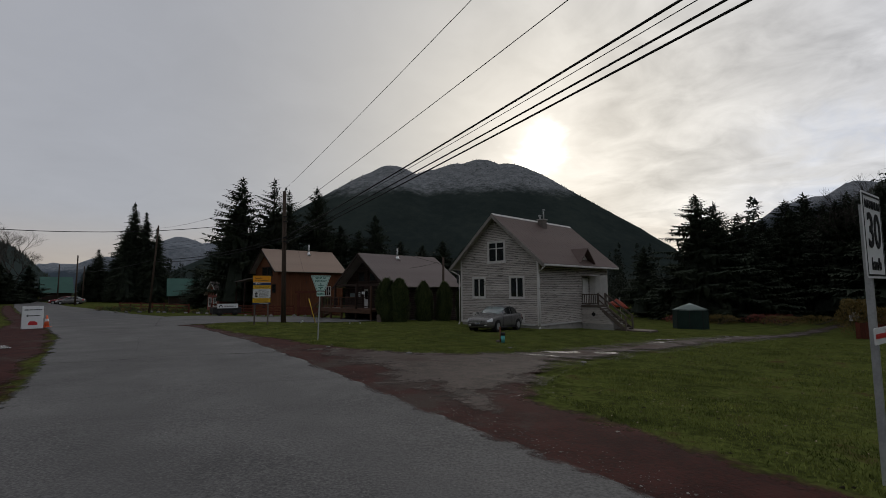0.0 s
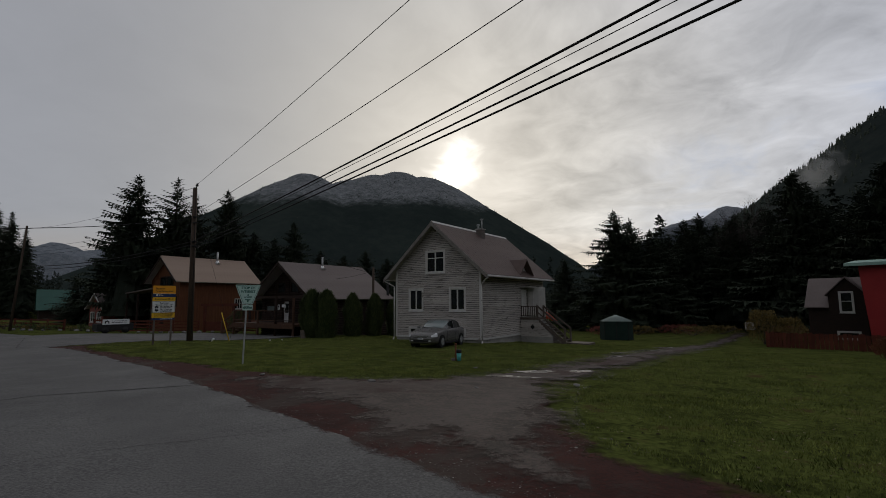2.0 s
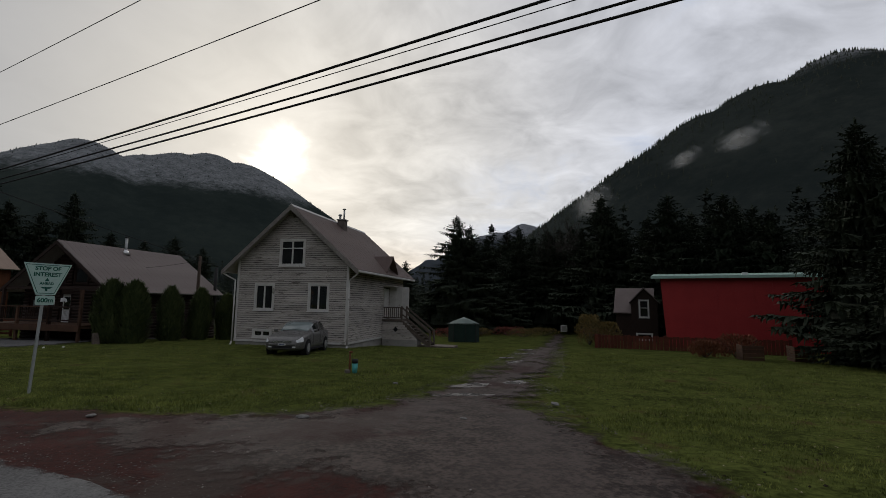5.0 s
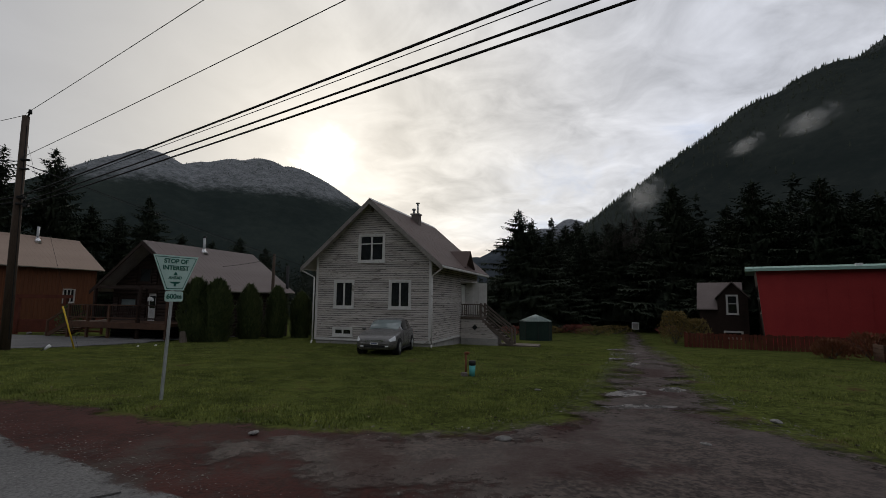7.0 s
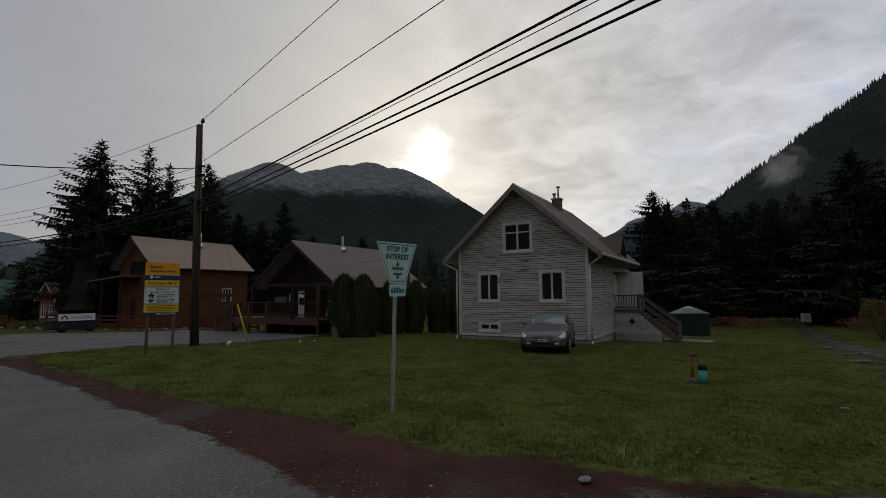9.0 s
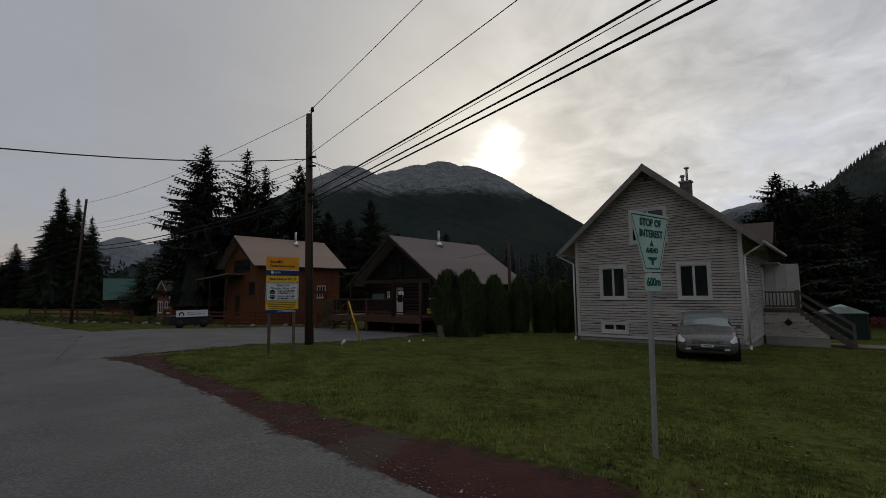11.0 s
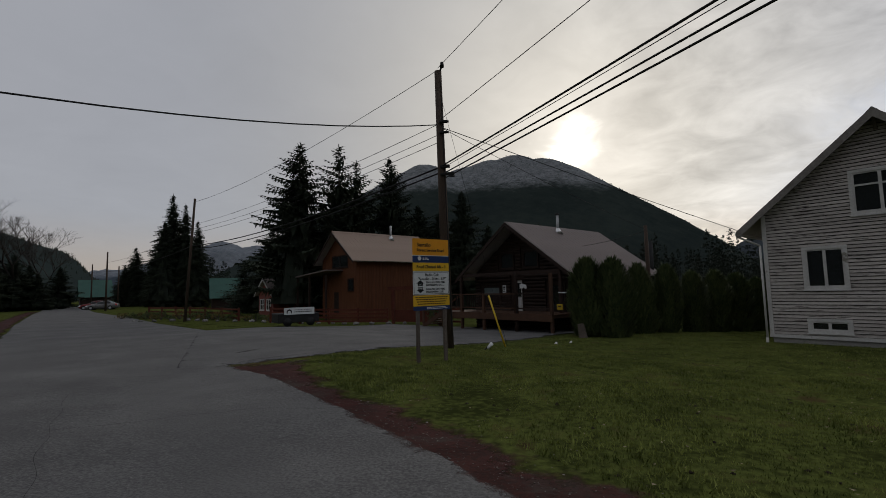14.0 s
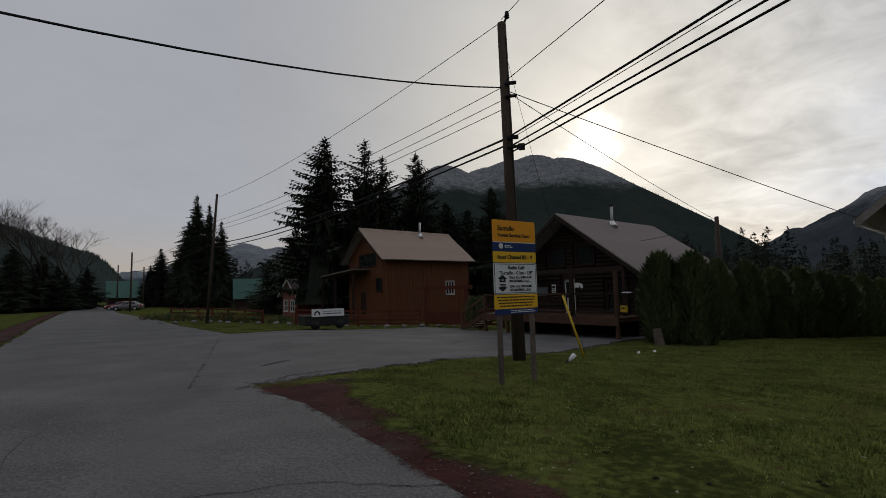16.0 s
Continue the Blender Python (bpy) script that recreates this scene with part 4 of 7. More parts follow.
part("end_cap", bbox(0.22, 0.25, -0.045, 0.035, -0.025, 0.025, 0.008), "steel", sl)
yb = thing("notice_box", LM @ pose(3.58, -0.17, 1.05), "yellow notice box hung on the porch post", "box")
part("body", bbox(-0.16, 0.16, -0.06, 0.04, 0, 0.3, 0.02), "yellow", yb)
part("print_bar", bbox(-0.1, 0.1, -0.068, -0.062, 0.16, 0.22), "ink", yb)

cabin = thing("cabin", pose(-22.75, 44.77, 0, 0, 0, -37.57), "orange-brown timber cabin with a tan metal roof", "house")
for sd in (1, -1):
    roof_slope(cabin, 0, 7.85, 0.74, 3.95, -0.4, 9.8, sd, "roof_tan")
    bm = bmesh.new()
    prism(bm, [(0, 7.8), (sd * 3.95, 4.88), (sd * 3.95, 4.70), (0, 7.58)], "y", -0.46, -0.405)
    part("barge_board", bm, "log", cabin)
CH = [(1.8, 2.8, 2.3, 3.4), (-1.2, 1.8, 4.45, 5.6), (-1.0, 0.0, 0.2, 2.2)]
cf = walled("wall", [(-3.3, -0.5), (3.3, -0.5), (3.3, 5.3), (0, 7.6), (-3.3, 5.3)], CH, 0.2, "cabinwood", cabin, pose(0, 0.3, 0))
for i in range(22):
    x = -3.3 + i * 0.3
    if not any(h[0] - 0.1 < x + 0.03 and h[1] + 0.1 > x for h in CH):
        part("batten", bbox(x, x + 0.05, -0.025, 0, -0.4, min(5.3, 5.3) if abs(x) > 3 else 7.5 - abs(x) * 0.7), "cabinwood", cf)
CR = pose(3.3, 0.3, 0, 0, 0, 90)
cr = walled("wall", [(0.2, -0.6), (9.2, -0.6), (9.2, 5.2), (0.2, 5.2)], [(6.35, 7.35, 1.8, 3.1)], 0.2, "cabinwood", cabin, CR)
for i in range(30):
    x = 0.3 + i * 0.3
    if not 6.2 < x < 7.4:
        part("batten", bbox(x, x + 0.05, -0.025, 0, -0.5, 5.15), "cabinwood", cr)
w_ = window(cabin, 6.4, 7.3, 1.9, 3.05, 3, CR, rail=0.5, trim="soffit", t=0.07)
window(cabin, 1.85, 2.75, 2.35, 3.35, 1, pose(0, 0.3, 0), trim="log", t=0.07)
window(cabin, -1.15, 1.75, 4.5, 5.55, 2, pose(0, 0.3, 0), trim="log", t=0.07)
part("door", bbox(-0.98, -0.02, 0.34, 0.40, 0.2, 2.2), "log", cabin)
part("wall", bbox(-3.3, -3.1, 0.5, 9.5, -0.6, 5.2), "cabinwood", cabin)
part("wall", prism(bmesh.new(), [(-3.3, -0.6), (3.3, -0.6), (3.3, 5.3), (0, 7.6), (-3.3, 5.3)], "y", 9.3, 9.5), "cabinwood", cabin)
po = part("porch_roof", prism(bmesh.new(), [(-6.0, 3.75), (0.8, 4.15), (0.8, 4.27), (-6.0, 3.87)], "y", -1.4, 0.3), "roof_mauve", cabin, "lean-to porch roof on posts")
for u in (-5.8, -3.0, 0.5):
    part("post", bbox(u - 0.08, u + 0.08, -1.3, -1.14, -0.5, 3.8), "log", po)
fl = part("flue", tube(bmesh.new(), (0.6, 5.8, 7.2), (0.6, 5.8, 8.75), 0.11), "steel", cabin, "stove pipe with a metal flashing boot", smooth=True)
part("flashing", tube(bmesh.new(), (0.65, 5.8, 7.2), (0.6, 5.8, 7.75), 0.34, 0.12), "chrome", fl, smooth=True)
part("ridge_cap", prism(bmesh.new(), [(-0.16, 7.76), (0, 7.9), (0.16, 7.76), (0, 7.94)], "y", -0.4, 9.8), "roof_tan", cabin)

# garden gate with a lintel, and a low fence along the lot
gate = thing("garden_gate", pose(-13.6, 38.2, lz(-13.6, 38.2), 0, 0, -15), "brown timber gateway with a lintel beam", "gate")
for x in (-1.6, 1.6):
    part("post", bbox(x - 0.11, x + 0.11, -0.1, 0.1, 0, 2.75), "redbrown", gate)
part("lintel", bbox(-2.0, 2.0, -0.12, 0.12, 2.55, 2.8), "redbrown", gate)
part("gate_leaf", bbox(-1.45, 1.45, -0.03, 0.03, 0.15, 1.05), "redbrown", gate)


def board_fence(p0, p1, h, rows, material, label, posts=2.4, picket=0.0):
    """Posts with level boards, or upright pickets, along a line on the ground."""
    p0, p1 = Vector(p0), Vector(p1)
    L = (p1 - p0).length
    a = math.degrees(math.atan2(p1.y - p0.y, p1.x - p0.x))
    f = thing("fence", pose(p0.x, p0.y, 0, 0, 0, a), label, "fence", "fences")
    d = (p1 - p0) / L
    n = max(1, round(L / posts))
    zs = [lz(*(p0 + d * L * i / n)) for i in range(n + 1)]
    for i in range(n + 1):
        x = L * i / n
        part("post", bbox(x - 0.06, x + 0.06, -0.06, 0.06, zs[i] - 0.2, zs[i] + h + 0.06), material, f)
    for i in range(n):
        x0, x1 = L * i / n, L * (i + 1) / n
        for k in range(rows):
            z = h * (k + 0.75) / rows
            hh = 0.07 if not picket else 0.04
            part("board", prism(bmesh.new(), [(x0, zs[i] + z - hh), (x1, zs[i + 1] + z - hh), (x1, zs[i + 1] + z + hh), (x0, zs[i] + z + hh)], "y", -0.1, -0.065), material, f)
        if picket:
            k = x0
            while k < x1 - 0.02:
                q = zs[i] + (zs[i + 1] - zs[i]) * (k - x0) / (x1 - x0)
                part("picket", bbox(k, k + picket * 0.86, -0.135, -0.102, q + 0.03, q + h + 0.03 * math.sin(k * 9)), material, f)
                k += picket
    return f


board_fence((-24.0, 36.2), (-15.4, 38.0), 1.15, 4, "redbrown", "low brown board fence along the parking lot")
board_fence((-11.9, 38.4), (-9.5, 37.0), 1.15, 4, "redbrown", "low brown board fence beside the lodge")
board_fence((-41, 42.5), (-28, 38.0), 1.0, 3, "redbrown", "low brown board fence under the conifers")
board_fence((31.1, 24.5), (39.0, 14.4), 1.05, 2, "redbrown", "rust-red picket fence beside the red building", picket=0.24)
board_fence((31.1, 24.5), (38.0, 31.0), 1.0, 2, "redbrown", "rust-red picket fence turning back from the drive", picket=0.24)

# red building with a pale green roof
RB = pose(37.6, 23.6, -0.7, 0, 0, -52)
red = thing("red_building", RB, "red-walled building with a pale green metal roof", "building")
RL = 13.0
rw = part("wall", prism(bmesh.new(), [(0.0, 5.66), (RL, 5.66), (RL, -0.3), (0.4, -0.3)], "y", 0.0, 0.2), "redwall", red)
for i in range(10):
    part("wall_panel", bbox(0.5 + i * 1.24, 1.725 + i * 1.24, -0.022, 0.0, -0.3, 5.6), "redwall", rw)
part("end_wall", prism(bmesh.new(), [(0.0, 5.66), (0.25, 5.66), (0.65, -0.3), (0.4, -0.3)], "y", 0.2, 8.0), "log", red, "dark timber end wall")
for v, z in ((1.2, 3.4), (1.2, 2.2), (4.5, 3.4)):
    ww = part("window", bbox(0.05 + (6 - z) * 0.067 - 0.1, 0.12 + (6 - z) * 0.067, v, v + 0.9, z, z + 1.2), "trim", red)
    part("pane", bbox(-0.02 + (6 - z) * 0.067 - 0.1, 0.03 + (6 - z) * 0.067, v + 0.12, v + 0.78, z + 0.12, z + 1.08), "glass", ww)
part("wall", bbox(0.2, RL, 7.8, 8.0, -0.3, 5.64), "log", red)
part("wall", bbox(RL - 0.2, RL, 0.2, 7.8, -0.3, 5.64), "log", red)
rr = part("roof", prism(bmesh.new(), [(-0.45, 5.68), (4.0, 6.1), (8.45, 5.68), (8.45, 5.60), (4.0, 6.0), (-0.45, 5.60)], "x", -0.7, RL + 0.5), "roof_green", red)
for i in range(23):
    part("roof_sheet", prism(bmesh.new(), [(-0.47, 5.70), (4.0, 6.12), (4.0, 6.16), (-0.47, 5.74)], "x", -0.68 + i * 0.6, -0.13 + i * 0.6), "roof_green", rr)
part("fascia", bbox(-0.7, RL + 0.5, -0.50, -0.45, 5.52, 5.72), "roof_green", red)
part("vent", bbox(6.0, 6.4, 0.3, 0.7, 5.75, 6.0), "white", red)

# dark cottage behind it
HU = pose(40.2, 31.6, -1.1, 0, 0, -50)
hut = thing("cottage", HU, "dark weathered cottage with a gabled dormer window", "house")
part("wall", prism(bmesh.new(), [(0.2, -0.3), (3.6, -0.3), (3.6, 2.9), (0.2, 2.9)], "y", 0, 5), "log", hut)
part("roof", prism(bmesh.new(), [(-0.4, 2.8), (2.5, 5.3), (5.4, 2.8), (5.4, 2.9), (2.5, 5.45), (-0.4, 2.9)], "x", 0.0, 3.8), "roof_mauve", hut)
gb_ = part("dormer", prism(bmesh.new(), [(1.7, -0.3), (4.1, -0.3), (4.1, 4.0), (2.9, 5.3), (1.7, 4.0)], "y", -0.5, 2.5), "log", hut)
for sd in (-1, 1):
    part("dormer_roof", prism(bmesh.new(), [(2.9, 5.44), (2.9 + sd * 1.4, 3.92), (2.9 + sd * 1.4, 3.82), (2.9, 5.33)], "y", -0.75, 2.5), "roof_mauve", gb_)
window(hut, 2.5, 3.25, 2.5, 4.1, 1, pose(0, -0.51, 0), rail=0.55)
window(hut, 2.2, 3.5, 0.3, 0.8, 1, pose(0, -0.51, 0))

# small red house beyond the lot
RH = pose(-35.8, 53.7, lz(-35.8, 53.7), 0, 0, -38)
rh = thing("red_house", RH, "small faded red house with a dark shingled roof", "house")
part("wall", prism(bmesh.new(), [(-1.6, -0.4), (1.6, -0.4), (1.6, 2.0), (0, 3.35), (-1.6, 2.0)], "y", 0, 6.6), "redhouse", rh)
for sd in (-1, 1):
    roof_slope(rh, 0, 3.55, 0.84, 1.95, -0.3, 6.9, sd, "roof_mauve", seam=0.6)
    part("barge_board", prism(bmesh.new(), [(0, 3.57), (sd * 1.95, 1.93), (sd * 1.95, 1.78), (0, 3.40)], "y", -0.36, -0.31), "trim", rh)
rh.scale = (1.5, 1.2, 1.2)
for x in (-1.15, 0.3):
    window(rh, x, x + 0.8, 0.5, 1.5, 2, pose(0, -0.01, 0), rail=0.5, t=0.07)

# green-roofed halls at the road's end
for hx, hy, w, lgt, h, rot in ((-119.5, 105.5, 7.5, 12, 7.4, 52), (-62.5, 83, 7, 9, 6.2, 40)):
    hall = thing("hall", pose(hx, hy, lz(hx, hy) - 0.3, 0, 0, rot), "long hall under a steep green metal roof", "building", "green-roofed halls")
    part("wall", bbox(-w / 2 + 0.5, w / 2 - 0.5, 0.6, lgt - 0.6, -0.5, h * 0.42), "log", hall)
    part("roof", prism(bmesh.new(), [(-0.2, h * 0.36), (lgt / 2, h), (lgt + 0.2, h * 0.36), (lgt / 2, h - 0.25)], "x", -w / 2, w / 2), "roof_green2", hall)
    part("gable", prism(bmesh.new(), [(0.6, h * 0.4), (lgt / 2, h - 0.3), (lgt - 0.6, h * 0.4)], "x", -w / 2 + 0.5, -w / 2 + 0.7), "log", hall)


# ---- poles and lines ----
def utility_pole(x, y, z0, z1, r, label, lean=(0, 0), gear=True):
    p = thing("utility_pole", pose(x, y, z0), label, "utility pole", "utility poles")
    h = z1 - z0
    part("shaft", tube(bmesh.new(), (0, 0, -0.5), (lean[0], lean[1], h), r, r * 0.68, 14), "pole", p, smooth=True)
    if gear:
        bm = bmesh.new()
        tube(bm, (lean[0], lean[1], h - 0.1), (lean[0] + 0.16, lean[1] - 0.1, h + 0.1), 0.03), tube(bm, (lean[0] + 0.16, lean[1] - 0.1, h + 0.08), (lean[0] + 0.16, lean[1] - 0.1, h + 0.24), 0.07, 0.05)
        part("insulator", bm, "black", p, smooth=True)
        for q, s in ((7.55, 0.06), (7.2, 0.05), (6.1, 0.08), (5.85, 0.06)):
            zz = q - z0
            part("bracket", bbox(-0.10, 0.20, -0.20, -0.10, zz - s * 0.6, zz + s * 0.6, 0.012), "black", p)
        part("ground_wire", tube(bmesh.new(), (0.13, -0.1, 0.4), (lean[0] + 0.1, -0.09, h - 0.4), 0.012, seg=5), "black", p)
        part("splice_box", bbox(0.2, 0.36, -0.35, -0.2, 5.72 - z0, 5.86 - z0), "black", p)
    return p


PB = (-6.86, 18.9)
utility_pole(*PB, lz(*PB), 9.3, 0.17, "weathered wooden utility pole carrying several lines", (-0.14, 0.0))
P2 = (-31.5, 36.2)
utility_pole(*P2, lz(*P2), 10.0, 0.12, "leaning wooden utility pole in front of tall conifers", (0.45, 0.3), False)
P0 = (26.9, -24.4)
utility_pole(*P0, lz(*P0), 11.1, 0.17, "wooden utility pole beside the drive lawn", (0, 0), False)
for px, py, h in ((-69.4, 63.4, 9.0), (-89.5, 78.3, 8.5), (-84, 79, 8)):
    utility_pole(px, py, lz(px, py), lz(px, py) + h, 0.15, "distant wooden utility pole along the road", (0, 0), False)
utility_pole(1.95, 32.9, lz(1.95, 32.9), 5.6, 0.14, "short dark service pole behind the hedge", (0, 0), False)


def line(p0, p1, sag, r, group="overhead lines", label="black overhead cable sagging between poles", seg=5, steps=26):
    p0, p1 = Vector(p0), Vector(p1)
    verts, faces = [], []
    d = (p1 - p0).normalized()
    sd = d.cross(Vector((0, 0, 1))).normalized()
    up = sd.cross(d)
    for i in range(steps + 1):
        k = i / steps
        c = p0.lerp(p1, k) - Vector((0, 0, 4 * sag * k * (1 - k)))
        for j in range(seg):
            a = j / seg * math.tau
            verts.append(c + sd * (r * math.cos(a)) + up * (r * math.sin(a)))
    for i in range(steps):
        for j in range(seg):
            a, b = i * seg + j, i * seg + (j + 1) % seg
            faces.append((a, b, b + seg, a + seg))
    ob = raw("overhead_cable", [tuple(v) for v in verts], faces, "black", smooth=True)
    return tagged(ob, label, "cable", group)


def along(k, off=0.0):
    """A point on the line of poles, k metres from the near pole back along the road."""
    return -7.0 + 0.616 * k + 0.788 * off, 18.9 - 0.788 * k + 0.616 * off


A, B = along(0), along(55)
AE = along(0.0, 0.15)
line((*A, 9.42), (*B, 11.25), 0.35, 0.010)
line((*A, 7.66), (*B, 8.95), 0.30, 0.010)
line((*A, 6.13), (*B, 7.85), 0.30, 0.023)
line((*A, 6.05), (*B, 7.55), 0.25, 0.008)
line((*AE, 5.95), (*along(55, 0.1), 7.45), 0.30, 0.020)
line((*AE, 5.78), (*along(55, 0.15), 7.2), 0.25, 0.021)
P2T = (-31.1, 36.45)
line((*A, 9.35), (*P2T, 9.7), 0.5, 0.010)
for za, zb in ((7.55, 7.9), (7.2, 7.5), (6.95, 7.2)):
    line((*A, za), (*P2T, zb), 0.35, 0.010)
for za, zb, r in ((6.13, 6.2, 0.030), (5.95, 5.9, 0.026)):
    line((*A, za), (*P2T, zb), 0.45, r)
line((*P2T, 6.2), (-69.4, 63.4, 6.2), 0.4, 0.03)
line((*P2T, 7.5), (-69.4, 63.4, 7.6), 0.4, 0.015)
az = radians(-147.7)
line((*A, 7.52), (A[0] + 32.7 * math.sin(az), A[1] + 32.7 * math.cos(az), 8.33), 2.55, 0.018)
line((*A, 7.46), (3.75, 25.0, 4.25), 0.04, 0.012, "service drops", "thin service cable running to the house eave")
line((*A, 7.46), (1.95, 32.9, 5.4), 0.12, 0.010, "service drops", "thin service cable running to the short pole")
line((1.95, 32.9, 5.3), (-2.3, 34.2, 4.6), 0.12, 0.012, "service drops", "thin service cable running to the lodge")
guy = tagged(part("guy_wire", tube(bmesh.new(), (-6.95, 18.85, 8.6), (-5.2, 20.6, 0.25), 0.005, seg=5), "black"), "steel guy wire braced to the ground", "cable")
stake = thing("guy_marker", pose(-5.25, 20.35, lz(-5.25, 20.35)), "leaning yellow plastic guy-wire marker", "marker")
part("sleeve", tube(bmesh.new(), (0, 0, 0), (-0.5, -0.05, 1.72), 0.03, seg=10), "yellow", stake, smooth=True)
# fallen pipe piece by the marker and small white stones on the lawn
lp_ = thing("lamp_stub", pose(-5.67, 18.9, lz(-5.67, 18.9), 0, 0, 30), "white spotlight lying in the grass", "lamp")
part("can", tube(bmesh.new(), (0, 0, 0.05), (0.16, 0.0, 0.2), 0.045, 0.06), "white", lp_, smooth=True)
part("stake", tube(bmesh.new(), (0, 0, 0.1), (-0.12, 0, -0.02), 0.02), "black", lp_)
for x, y in ((-3.57, 22.56), (-3.0, 23.2)):
    tagged(part("white_stone", tube(bmesh.new(), (0, 0, -0.02), (0.02, 0.03, 0.05), 0.06, 0.03, 7), "white", m=pose(x, y, lz(x, y) + 0.02)), "small white stone lying in the lawn", "stone", "white stones")
stump = tagged(part("stump", tube(bmesh.new(), (0, 0, -0.1), (-0.1, 0, 0.6), 0.2, 0.14, 9), "greywood", m=pose(-2.3, 26.0, lz(-2.3, 26.0))), "grey weathered stump beside the hedge", "stump")


# ---- signs ----
def plate(outline, t=0.006):
    bm = bmesh.new()
    prism(bm, outline, "y", 0, t)
    return bm


def rect(x0, x1, z0, z1, r=0.03):
    pts = []
    for cx, cz, a0 in ((x1 - r, z1 - r, 0), (x0 + r, z1 - r, 90), (x0 + r, z0 + r, 180), (x1 - r, z0 + r, 270)):
        for k in range(4):
            a = radians(a0 + k * 30)
            pts.append((cx + r * math.cos(a), cz + r * math.sin(a)))
    return pts


def face(x, z, y=-0.004):
    return pose(x, y, z, 90, 0, 0)


soi = thing("road_sign", pose(0.9, 6.5, lz(0.9, 6.5), 0, 0, 40), "mint-green stop of interest sign on a steel post", "sign")
part("post", beam(bmesh.new(), (-0.08, 0.035, -0.3), (0.0, 0.035, 2.4), 0.04, 0.04), "steel", soi)
o = 2.42
tri_ = [(-0.39, o), (0.39, o), (0.155, o - 0.60), (-0.155, o - 0.60)]
pl = part("panel", plate(tri_), "signmint", soi)
bm = bmesh.new()
inner = [(-0.36, o - 0.025), (0.36, o - 0.025), (0.137, o - 0.575), (-0.137, o - 0.575)]
inn2 = [(-0.345, o - 0.037), (0.345, o - 0.037), (0.129, o - 0.563), (-0.129, o - 0.563)]
va, vb = [bm.verts.new((x, -0.002, z)) for x, z in inner], [bm.verts.new((x, -0.002, z)) for x, z in inn2]
for i in range(4):
    j = (i + 1) % 4
    bm.faces.new((va[i], va[j], vb[j], vb[i]))
part("border", bm, "signgreen", pl)
words("STOP OF", 0.105, pl, "signgreen", face(0, o - 0.10), bold=0.003)
words("INTEREST", 0.105, pl, "signgreen", face(0, o - 0.215), bold=0.003)
words("AHEAD", 0.07, pl, "signgreen", face(0, o - 0.385), bold=0.002)
bm = bmesh.new()
prism(bm, [(-0.04, o - 0.34), (0.04, o - 0.34), (0, o - 0.275)], "y", -0.003, -0.001)
part("arrow", bm, "signgreen", pl)
bm = bmesh.new()
prism(bm, [(-0.10, o - 0.45), (0.10, o - 0.45), (0.06, o - 0.48), (0.02, o - 0.485), (0.02, o - 0.53), (-0.02, o - 0.53), (-0.02, o - 0.485), (-0.06, o - 0.48)], "y", -0.003, -0.001)
part("symbol", bm, "signgreen", pl)
tb = part("distance_tab", plate(rect(-0.155, 0.155, o - 0.79, o - 0.615)), "signmint", soi)
words("600m", 0.115, tb, "signgreen", face(0, o - 0.705), bold=0.003)

fsr = thing("road_sign_board", pose(-6.55, 15.5, lz(-6.55, 15.5), 0, 0, 48), "stacked orange, white and navy forest road sign board", "sign")
ZB = 3.45 - lz(-6.55, 15.5)
for x in (-0.38, 0.40):
    part("post", bbox(x - 0.035, x + 0.035, 0.01, 0.08, -0.3, ZB - 0.1), "greywood", fsr)


def tier(name, z1, z0, material, label=""):
    return part(name, plate(rect(-0.52, 0.52, ZB - z0, ZB - z1, 0.02)), material, fsr, label)


def bars(parent, x0, x1, z, h, material="ink", seed=0, gap=0.02):
    """A row of plain bars for print too small to read."""
    rnd = random.Random(seed)
    x = x0
    while x < x1 - 0.02:
        w = min(rnd.uniform(0.03, 0.10), x1 - x)
        part("print_bar", bbox(x, x + w, -0.004, -0.001, z - h / 2, z + h / 2), material, parent)
        x += w + gap


t1 = tier("title_panel", 0.0, 0.40, "signorange", "orange title panel")
words("Sumallo", 0.125, t1, "ink", face(-0.40, ZB - 0.15), align="LEFT", bold=0.002)
words("Forest Service Road", 0.095, t1, "ink", face(-0.40, ZB - 0.275), align="LEFT", bold=0.002)
t2 = tier("navy_panel", 0.405, 0.565, "signblue")
t3 = part("edge_line", bbox(-0.52, 0.52, -0.003, -0.001, ZB - 0.408, ZB - 0.395), "signwhite", t2)
part("emblem", tube(bmesh.new(), (-0.33, -0.004, ZB - 0.47), (-0.33, -0.001, ZB - 0.47), 0.05, seg=14), "signwhite", t2)
bars(t2, -0.24, -0.08, ZB - 0.46, 0.02, "signwhite", 3), bars(t2, -0.24, -0.05, ZB - 0.49, 0.02, "signwhite", 4)
t3 = tier("channel_panel", 0.57, 0.765, "signyellow", "yellow channel panel")
words("Road Channel RR - 9", 0.098, t3, "ink", face(0, ZB - 0.67), bold=0.002)
t4 = tier("call_panel", 0.775, 1.33, "signwhite", "white radio call panel")
bm = bmesh.new()
for a, b, c, d in ((-0.5, 0.5, 0.79, 0.80), (-0.5, 0.5, 1.305, 1.315), (-0.5, -0.49, 0.80, 1.305), (0.49, 0.5, 0.80, 1.305)):
    box(bm, a, b, -0.003, -0.001, ZB - d, ZB - c)
part("border", bm, "ink", t4)
words("Radio Call:", 0.092, t4, "ink", face(0.02, ZB - 0.86), bold=0.0015)
words('"Sumallo - 0 km - UP"', 0.092, t4, "ink", face(0.02, ZB - 0.955), bold=0.001)
words("CALL ALL EVEN KMS", 0.06, t4, "ink", face(-0.16, ZB - 1.035), align="LEFT", bold=0.002)
